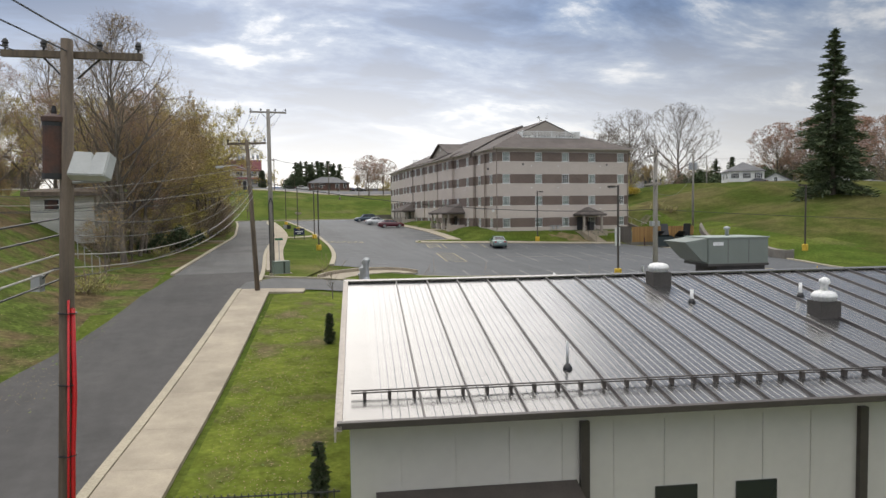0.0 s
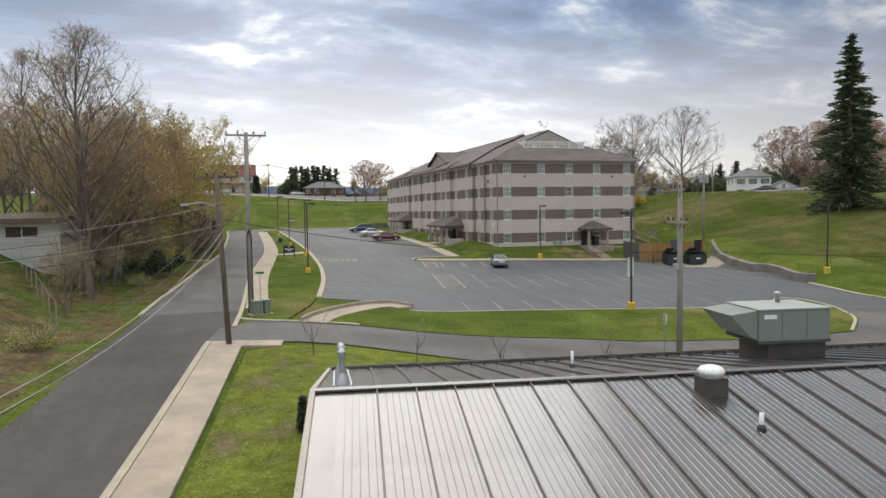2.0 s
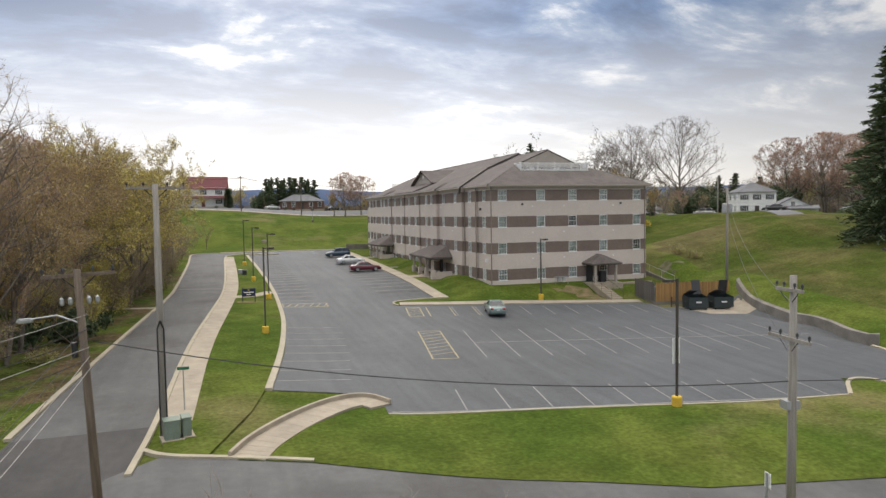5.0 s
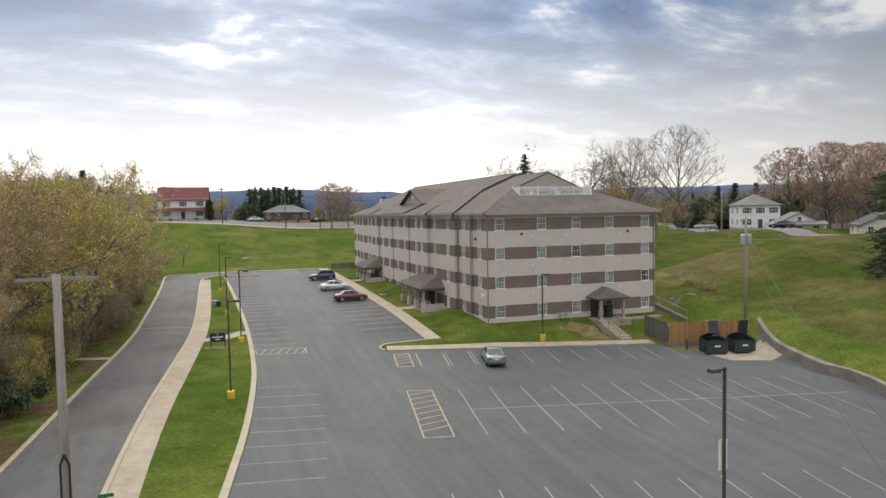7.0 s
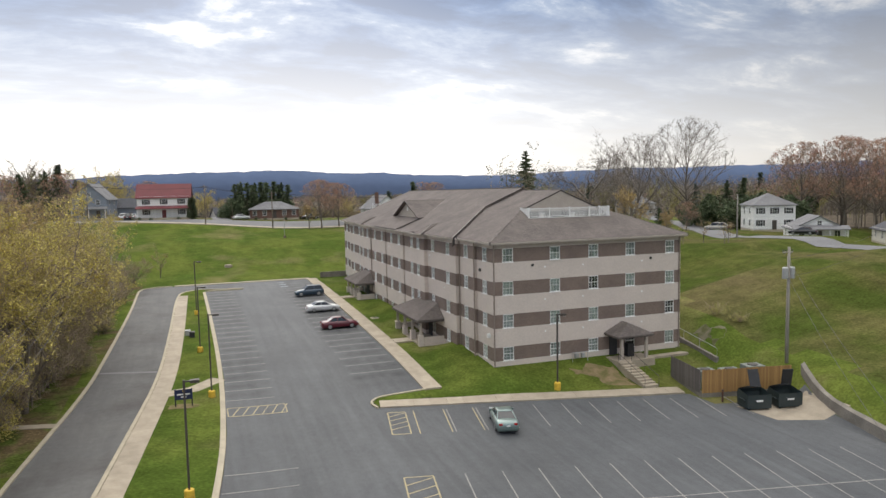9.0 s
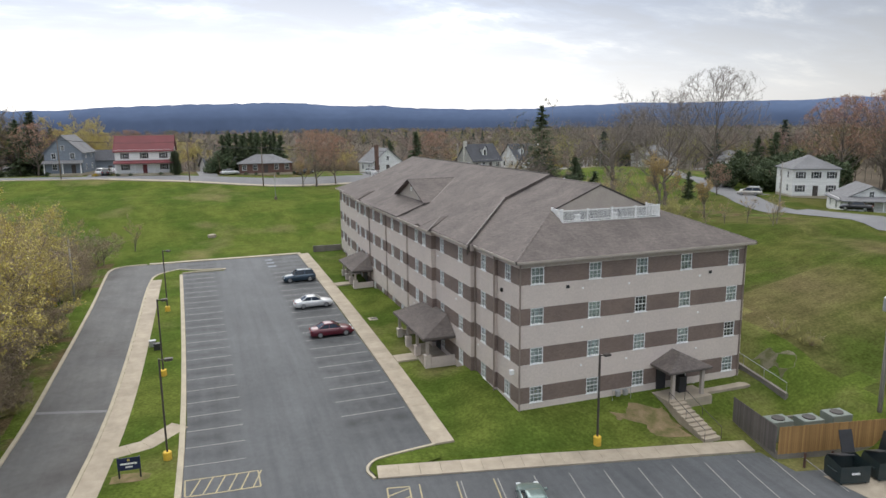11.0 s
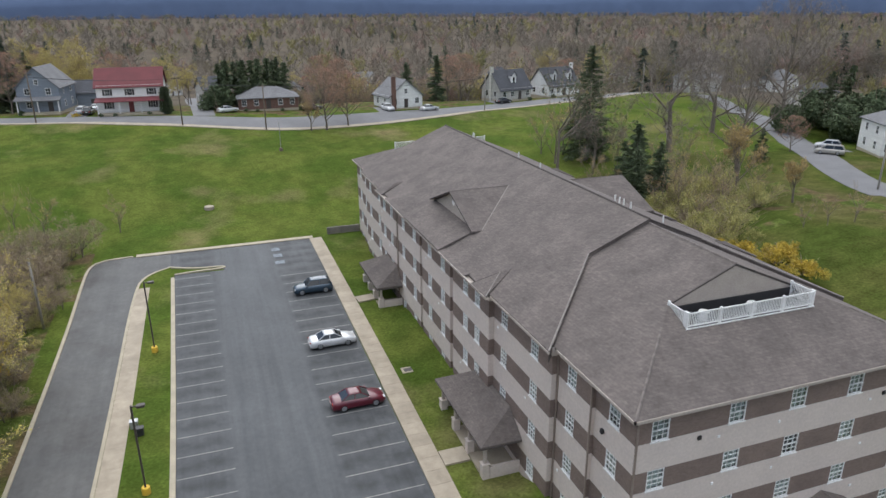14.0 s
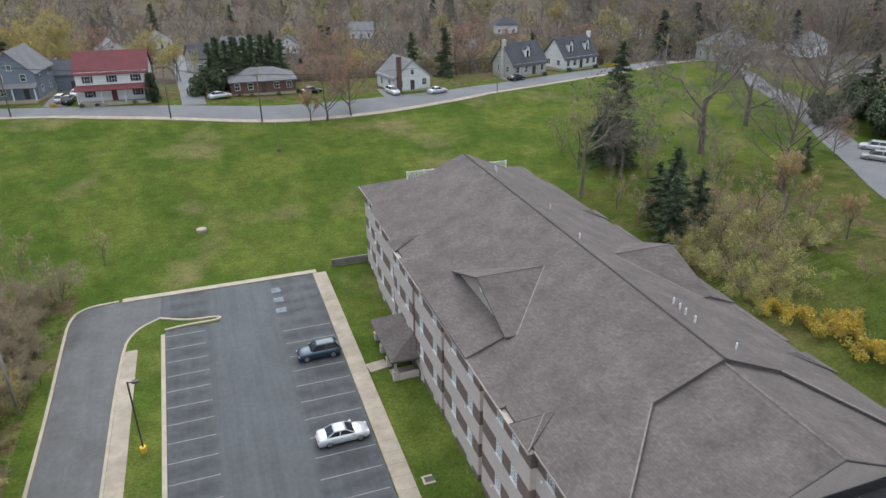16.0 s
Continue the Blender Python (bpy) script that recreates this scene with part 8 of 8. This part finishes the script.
M_STREETG = material("street_sign_green", (0.02, 0.16, 0.07), 0.5, (0.018, 0.13, 0.06), 2.0)
post_sign(-33.6, -38.6, 0.6, 0.16, 2.2, M_STREETG, "green street name sign on a slim post")
post_sign(-13.4, -57.9, 0.35, 0.55, 2.1, M_WHITE, "small white sign on a steel post", 80)
post_sign(7.6, -50.6, 0.1, 0.2, 0.9, M_YEL, "short yellow marker post", 0)
inlet = thing("drain_inlet", "square concrete drain inlet with an iron grate in the lawn", "drain")
Mb().box(-0.6, 0.6, -0.5, 0.5, -0.3, 0.05).make("frame", M_KERB, inlet)
Mb().box(-0.4, 0.4, -0.3, 0.3, 0.02, 0.065).make("grate", M_CHAR, inlet)
inlet.matrix_basis = pose(-4.25, 29.0, hs(-4.25, 29.0))
mh = thing("drain_ring", "pale concrete manhole ring out in the field", "drain")
Mb().lathe([(0.75, -0.2), (0.75, 0.35), (0.6, 0.38)], 18).make("ring", M_CONC, mh)
Mb().lathe([(0.5, 0.36), (0.5, 0.42), (0.2, 0.44)], 16).make("cover", M_KERB, mh)
mh.matrix_basis = pose(-20.7, 84.3, hs(-20.7, 84.3))
# steps from the walk up to the entrance
steps = thing("entrance_steps", "concrete steps with metal handrails up to the entrance", "steps", at=(13.6, -5, 6.5))
zs0, zs1 = hs(13.6, -7.3) + 0.14, 7.92
for k in range(9):
    ya = -7.1 + k * 0.49
    z = zs0 + (zs1 - zs0) * (k + 1) / 9.5
    Mb().box(12.85, 14.35, ya, ya + 0.52 if k < 8 else -2.7, z - 1.2, z).make("step", M_CONC, steps)
for x in (12.8, 14.4):
    Mb().tube([(x, -7.1, zs0), (x, -7.1, zs0 + 0.95), (x, -2.75, zs1 + 0.95), (x, -2.75, zs1)], 0.025, 6).make("handrail", M_BRONZE, steps)
    Mb().tube([(x, -4.9, zs0 + 0.75), (x, -4.9, zs0 + 1.7)], 0.02, 6).make("handrail_post", M_BRONZE, steps)
# gas meters by the wall
gm = thing("gas_meter", "grey gas meter set with pipes against the wall", "gas meter")
Mb().tube([(-0.9, 0, -0.2), (-0.9, 0, 0.9), (0.9, 0, 0.9), (0.9, 0, -0.2)], 0.04, 6).make("pipe", M_STEEL, gm)
for x in (-0.4, 0.35):
    Mb().box(x - 0.2, x + 0.2, -0.15, 0.15, 0.35, 0.8).make("meter", M_STEEL, gm, bevel=0.03)
gm.matrix_basis = pose(9.7, -0.55, hs(9.7, -0.55))
# small dark wall vents on the facade and lamps at the corner
for x, z in ((4.6, 18.0), (18.7, 18.0)):
    Mb().box(x - 0.13, x + 0.13, -0.10, 0.005, z - 0.13, z + 0.13).make("wall_vent", M_DARK, dorm, bevel=0.02)
Mb().box(0.12, 0.30, 2.95, 3.2, 17.3, 17.6).make("wall_vent", M_DARK, dorm, bevel=0.02)
Mb().box(-0.05, 0.29, 0.7, 1.0, 10.9, 11.3).make("flood_lamp", M_WHITE, dorm, bevel=0.03)
for k in range(4):
    for i, c in enumerate(SIDE_WIN):
        if (i * 3 + k) % 4 == 0:
            x = [q[2] for q in SECT if q[0] < c + 1.1 < q[1]]
            if x:
                Mb().box(x[0] - 0.05, x[0] + 0.02, c + 1.02, c + 1.18, SILL0 + FLOOR * k - 0.62, SILL0 + FLOOR * k - 0.46).make("wall_vent", M_WHITE, dorm)
    for x in (6.0, 10.4, 17.6):
        Mb().box(x - 0.08, x + 0.08, -0.05, 0.02, SILL0 + FLOOR * k - 0.75, SILL0 + FLOOR * k - 0.6).make("wall_vent", M_WHITE, dorm)
for x, y in ((13.5, 21), (13.6, 22.2), (13.7, 23.0), (13.9, 24.0), (14.2, 17.5), (13.6, 57.0), (13.8, 57.9), (12.6, 36), (14.4, 45)):
    z = zb(2 * XR - x)
    Mb().tube([(x, y, z - 0.2), (x, y, z + 0.55)], 0.07, 8).make("roof_pipe", M_WHITE, dorm)
for x in (8.6, 12.4):
    Mb().lathe([(0.3, 0), (0.3, 0.25), (0.22, 0.32), (0.22, 0.45), (0.34, 0.5), (0.30, 0.6)], 14, (x, 5.4, DZ - 0.14)).make("deck_vent", M_WHITE, dorm, smooth=True)
# board enclosure with cooling units
enc = thing("board_enclosure", "tall board fence enclosure on a low block wall", "fence", at=(20, -9, 6))
FENCE = [((17.6, -5.0), (16.4, -10.6), M_BOARDG), ((16.4, -10.6), (25.2, -12.4), M_BOARD), ((25.2, -12.4), (26.0, -7.0), M_BOARDG), ((26.0, -7.0), (17.6, -5.0), M_BOARDG)]
for (a, b, mt) in FENCE:
    a, b = Vector(a), Vector(b)
    n = round((b - a).length / 0.16)
    ang = math.degrees(math.atan2(b.y - a.y, b.x - a.x))
    z0 = hs(16.4, -10.6) - 0.2
    tall = b.y < -10
    fw_ = Mb().box(0, (b - a).length, -0.1, 0.1, -0.4, 0.75)
    fo = fw_.make("block_wall", M_WALLC, enc)
    fo.matrix_basis = pose(a.x, a.y, z0, 0, 0, ang)
    first = None
    for k in range(n if tall else 0):
        p = a.lerp(b, (k + 0.5) / n)
        if first is None:
            first = Mb().box(-0.075, 0.075, -0.125, -0.10, 0.6, 2.75 if tall else 1.5).make("board", mt, enc)
            ob = first
        else:
            ob = new("board", first.data)
            ob.parent, ob.matrix_parent_inverse = enc, PLACE[enc.name]
        ob.matrix_basis = pose(p.x, p.y, (z0 if tall else hs(p.x, p.y) - 0.3) + 0.02 * math.sin(k * 2.1), 0, 0, ang)
for x, y in ((18.9, -8.2), (21.4, -8.8), (23.6, -9.4)):
    ac = thing("cooling_unit", "grey cooling unit inside the enclosure", "cooling unit")
    Mb().box(-0.9, 0.9, -0.7, 0.7, -0.3, 1.35).make("cabinet", M_RTU, ac, bevel=0.03)
    Mb().lathe([(0.5, 1.35), (0.5, 1.43), (0.42, 1.45)], 16).make("fan_guard", M_CHAR, ac)
    ac.matrix_basis = pose(x, y, hs(x, y) + 0.3, 0, 0, -8)


def dumpster(x, y, turn, lid):
    g = thing("dumpster", "dark green steel dumpster with an open lid", "dumpster", "dumpsters by the fence")
    o = Mb()
    prof = [(-0.85, 0.12), (0.85, 0.12), (0.95, 1.15), (0.75, 1.55), (-0.85, 1.35)]
    n = len(prof)
    for s in (-1.1, 1.1):
        o.add([(s, y_, z_) for y_, z_ in prof], [tuple(range(n)) if s > 0 else tuple(range(n - 1, -1, -1))])
    for i in range(n):
        if i == 3:
            continue
        (ya, za), (yb, zb2) = prof[i], prof[(i + 1) % n]
        o.add([(-1.1, ya, za), (1.1, ya, za), (1.1, yb, zb2), (-1.1, yb, zb2)], [(0, 1, 2, 3)])
    o.make("body", M_DUMP, g)
    for s in (-1, 1):
        Mb().box(s * 1.14 - 0.06, s * 1.14 + 0.06, -0.5, 0.5, 0.7, 0.85).make("fork_pocket", M_DUMP, g)
        for yy in (-0.7, 0.7):
            Mb().box(s * 0.9 - 0.06, s * 0.9 + 0.06, yy - 0.06, yy + 0.06, 0, 0.14).make("foot", M_DARK, g)
    for s in (-1, 1):
        Mb().box(s * 0.55 - 0.5, s * 0.55 + 0.5, 0, 1.6, -0.03, 0.03, pose(0, 0.76, 1.56, lid if s > 0 else 158, 0, 0)).make("lid", M_DARK, g)
    Mb().box(-0.3, 0.3, -0.9, -0.86, 0.75, 0.9).make("label_plate", M_WHITE, g)
    g.matrix_basis = pose(x, y, hs(x, y) + 0.07, 0, 0, turn)


dumpster(18.9, -14.4, -14, 70)
dumpster(21.9, -14.9, -14, 100)
for x, y in ((17.4, -12.2), (19.6, -12.6)):
    bo = thing("bollard", "rusty steel bollard before the fence", "bollard")
    Mb().tube([(0, 0, -0.3), (0, 0, 1.15)], 0.09, 10).make("post", M_RUST, bo)
    bo.matrix_basis = pose(x, y, hs(x, y))
draped("dumpster_pad", [(17.6, -13.6), (24.4, -14.8), (24.1, -19.6), (18.3, -17.6)], M_CONC, 0.066, "stained concrete pad under the dumpsters", category="pavement", kind="structure")
rw = Mb()
strip(rw, smoothed([(25.6, -13.2), (24.0, -16.4), (22.8, -19.3), (22.0, -24.6), (21.2, -28.6), (19.5, -34.6), (20.0, -35.6)], 1), 0.3, 0.0, 0.95, -0.4, 1.2)
rw.make("retaining_wall_1", M_WALLC, label="stained concrete retaining wall under the slope", category="wall", kind="structure")
Mb().box(-4.6, 0.3, 69.4, 69.65, 8.5, 10.6).make("retaining_wall_2", M_WALLC, label="dark low retaining wall at the building's end", category="wall", kind="structure")
rp = Mb()
rp.slab([(22.9, 2.5, 9.3), (23.2, 2.5, 9.3), (24.2, -4.2, 7.6), (23.9, -4.2, 7.6)], 1.3)
rp.make("ramp_wall_2", M_WALLC, label="sloping concrete side wall", category="wall", kind="structure")
hr = thing("handrail", "thin steel handrail on the sloping side wall", "handrail", at=(23.6, -1, 9))
Mb().tube([(23.05, 2.4, 9.2), (23.05, 2.4, 10.25), (24.05, -4.1, 8.55), (24.05, -4.1, 7.5)], 0.025, 6).make("rail", M_STEEL, hr)
for u in (0.33, 0.66):
    x, y, z = 23.05 + u, 2.4 - 6.5 * u, 10.25 - 1.7 * u
    Mb().tube([(x, y, z), (x, y, z - 1.05)], 0.02, 6).make("post", M_STEEL, hr)
again(brush, 28.6, 1.0, 0.9, 40)
again(brush, 29.4, -1.6, 0.7, 140)
# wire fence on the bank and the hall's black picket fence
wf = thing("wire_fence", "slack wire fence on thin posts up the bank", "fence", at=(-48, -38, 8))
for k in range(7):
    x, y = -45.6 - 0.9 * k, -43.5 + 2.4 * k
    z = hs(x, y)
    Mb().tube([(x, y, z - 0.3), (x, y, z + 1.5)], 0.03, 5).make("post", M_STEEL, wf)
    if k:
        Mb().tube([(px_, py_, pz_ + 1.45), (x, y, z + 1.45)], 0.012, 4).make("rail", M_STEEL, wf)
    px_, py_, pz_ = x, y, z
pf = thing("picket_fence", "low black metal picket fence beside the hall", "fence", at=(-37.5, -80.4, 4))
for k in range(28):
    x, y = -38.7 + 0.125 * k, -79.7 - 0.022 * k
    z = hs(x, y)
    Mb().box(x - 0.01, x + 0.01, y - 0.01, y + 0.01, z - 0.1, z + 1.42).make("picket", M_DARK, pf)
for zz in (0.3, 1.36):
    Mb().tube([(-38.75, -79.69, hs(-38.7, -79.7) + zz), (-35.2, -80.3, hs(-35.2, -80.3) + zz)], 0.018, 5).make("rail", M_DARK, pf)
# poles along the far street
for x, y, h in ((-24.1, 124.0, 10), (-7.7, 120.9, 9.5), (45.5, 129.5, 9), (-52.0, 131.5, 10), (98, 140, 9), (72.4, 44.2, 8.5), (-38.5, 49.5, 8)):
    utility_pole(x, y, h, 0.15, M_WOODP if h > 9 else M_WOODG, "slim wooden utility pole by a street", 10, ((0.5, 1.8),) if h > 9 else ())
for k in (0, 1, 2):
    wire((-52.0 + 0.5 * k, 131.5, 19 + 9.5), (-24.1 + 0.5 * k, 124.0, 18.3 + 9.6), 0.6, 0.02)
    wire((-24.1 + 0.5 * k, 124.0, 18.3 + 9.6), (-7.7 + 0.5 * k, 120.9, 16.9 + 9.2), 0.6, 0.02)
    wire((-7.7 + 0.5 * k, 120.9, 16.9 + 9.2), (45.5 + 0.5 * k, 129.5, 16.2 + 8.8), 1.2, 0.02)


# ---------- fallen leaves and weeds on the grass ----------
M_LEAFB = material("dead_leaf", (0.36, 0.27, 0.15), 0.9, (0.20, 0.14, 0.08), 3.0, random_value=0.35, island=True)
M_WEED = material("weed_leaf", (0.10, 0.16, 0.025), 0.9, (0.16, 0.19, 0.04), 3.0, random_value=0.35, island=True)


def strewn(name, zones, mat, size, seed, label, up=0.05):
    """Small flakes lying about on the land: (x0, x1, y0, y1, slant of x over y, count) for each zone."""
    rng = random.Random(seed)
    mb = Mb()
    for x0, x1, y0, y1, slant, n in zones:
        for _ in range(n):
            y = rng.uniform(y0, y1)
            x = rng.uniform(x0, x1) + slant * (y - y0)
            if noise.noise((x * 0.4, y * 0.4, seed)) < rng.uniform(-0.5, 0.3):
                continue
            p = Vector((x, y, hs(x, y) + up + rng.uniform(0, 0.03)))
            a = rng.uniform(0, 6.283)
            s = size * rng.uniform(0.5, 1.5)
            u, w = Vector((math.cos(a), math.sin(a), rng.uniform(-0.3, 0.3))) * s, Vector((-math.sin(a), math.cos(a), rng.uniform(-0.3, 0.3))) * s * 0.6
            mb.add([p - u, p + w, p + u, p - w], [(0, 1, 2, 3)])
    mb.make(name, mat, label=label, category="fallen leaves", kind="stuff")


strewn("leaf_litter", [(-38.6, -35.4, -80, -54, 0.13, 7000), (-36.5, -18, -62, -54, -0.1, 2600), (-46.5, -43.5, -75, -30, 0.06, 3800), (-52, -46, -60, 20, 0.06, 3000)], M_LEAFB, 0.024, 3, "brown dead leaves strewn over the grass")
strewn("weed_tufts", [(-38.6, -35.4, -80, -54, 0.13, 500), (-46.0, -43.5, -75, -30, 0.06, 900)], M_WEED, 0.05, 4, "small weed tufts in the thin grass")

draped("thin_lawn", [(-39.0, -79.5), (-37.25, -68.9), (-34.9, -53.3), (-33.2, -52.6), (-29.8, -52.9), (-24.2, -55.35), (-17, -57.55), (-6, -60.65), (10, -63.5), (10, -69.8), (-31.6, -62.3), (-35.2, -80.85), (-36, -85), (-40.0, -85)], M_GRASSY, 0.025, "thin yellow-green lawn beside the hall", category="lawn", kind="structure")
draped("worn_slope", ragged([(59.5, 57), (62, 56), (64, 44), (63.5, 32), (60.5, 30), (59.5, 43), (59.5, 57)], 1.6, 4.4, 0.8), M_BANK, 0.03, "worn brownish turf on the hillside", category="bare earth", kind="structure")
# drives and yard plants of the far houses
for poly in ([(-47.6, 137.5), (-43.4, 136.2), (-42.4, 151), (-47.2, 152)], [(19.0, 128.6), (23.2, 128.2), (22.8, 136.5), (19.2, 136.8)], [(53.0, 138.2), (57.2, 139.6), (56.2, 146.5), (52.4, 145.4)], [(89.5, 67.5), (93.5, 66.5), (95.5, 71.5), (91, 73.5)]):
    draped("driveway", poly, M_ASPH3, 0.06, "pale asphalt driveway beside a house", category="driveway", kind="structure")
park(car("white hatchback standing in a driveway", M_SILV, "suv"), -44.6, 141.0, 80, 0.07)
park(car("white sedan parked along the narrow lane", M_SILV), -18.3, 152.0, 88, 0.09)
park(car("black sedan parked beside the brick ranch house", M_BLK), 4.6, 137.0, 10, 0.05)
for x, y, s in ((-40.5, 134.6, 0.32), (-37.5, 134.6, 0.28), (-30.9, 134.6, 0.3), (-10.5, 137.6, 0.3), (-7.8, 137.6, 0.26), (-2.4, 137.7, 0.3), (2.3, 138.0, 0.36), (22.9, 132.2, 0.34), (57.0, 141.2, 0.4), (64.5, 143.4, 0.4), (73.5, 146.8, 0.42), (83.0, 149.6, 0.4), (-56.5, 142.6, 0.4)):
    again(evergreen, x, y, s, 37 * x)
for x, y, s in ((3.6, 138.2, 0.5), (88.5, 150.5, 0.7), (-45.5, 137.0, 0.4)):
    again(fors, x, y, s, 20 * x)

# steps and path up the bank
bs = thing("bank_steps", "worn pale concrete steps climbing the grassy bank", "steps", at=(-42.5, 1.5, 7.6))
for k in range(7):
    x, y = -41.7 - 0.42 * k, 0.9 + 0.55 * k
    z = hs(x, y) + 0.14
    Mb().box(-0.6, 0.6, -0.22, 0.5, -0.3, 0.06, pose(x, y, z, 0, 0, 35)).make("step", M_CONC, bs)
Mb().tube([(-42.4, 0.9, hs(-42.4, 0.9) - 0.2), (-42.4, 0.9, hs(-42.4, 0.9) + 1.0), (-44.8, 4.2, hs(-44.8, 4.2) + 1.0), (-44.8, 4.2, hs(-44.8, 4.2) - 0.2)], 0.025, 6).make("handrail", M_DARK, bs)
walk_6 = tagged(new("pavement_7"), "narrow concrete path from the kerb to the bank steps", "sidewalk", kind="structure")
slabs([(-37.6, -0.6), (-41.4, 0.4)], 0.45, -0.45, 0.06, walk_6)

# a low slab beside the entrance, a thin post out in the field
patio = thing("entrance_slab", "low concrete slab along the wall beside the entrance", "slab", at=(18.8, -1.0, 7.4))
Mb().box(15.6, 22.4, -1.7, -0.05, 6.4, 7.72).make("slab", M_CONC, patio)
fp = thing("field_post", "thin grey post with a weathered base out in the field", "post")
Mb().tube([(0, 0, -0.3), (0, 0, 5.4)], 0.05, 6).make("post", M_STEEL, fp)
Mb().lathe([(0.34, -0.2), (0.30, 0.5), (0.2, 0.6)], 10).make("base", M_WOODP, fp)
fp.matrix_basis = pose(-6.5, 106.7, hs(-6.5, 106.7))


# ---------- roof panels of the hall, laid last ----------
for mb, par, places in PIECES:
    first = None
    for p in places:
        if first is None:
            first = ob = mb.make("roof_panel", M_ROOFM, par)
            ob.data.materials.append(M_ROOFD)
            for q in list(ob.data.polygons)[-3:]:
                q.material_index = 1
        else:
            ob = new("roof_panel", first.data)
            ob.parent = par
        ob.location = p
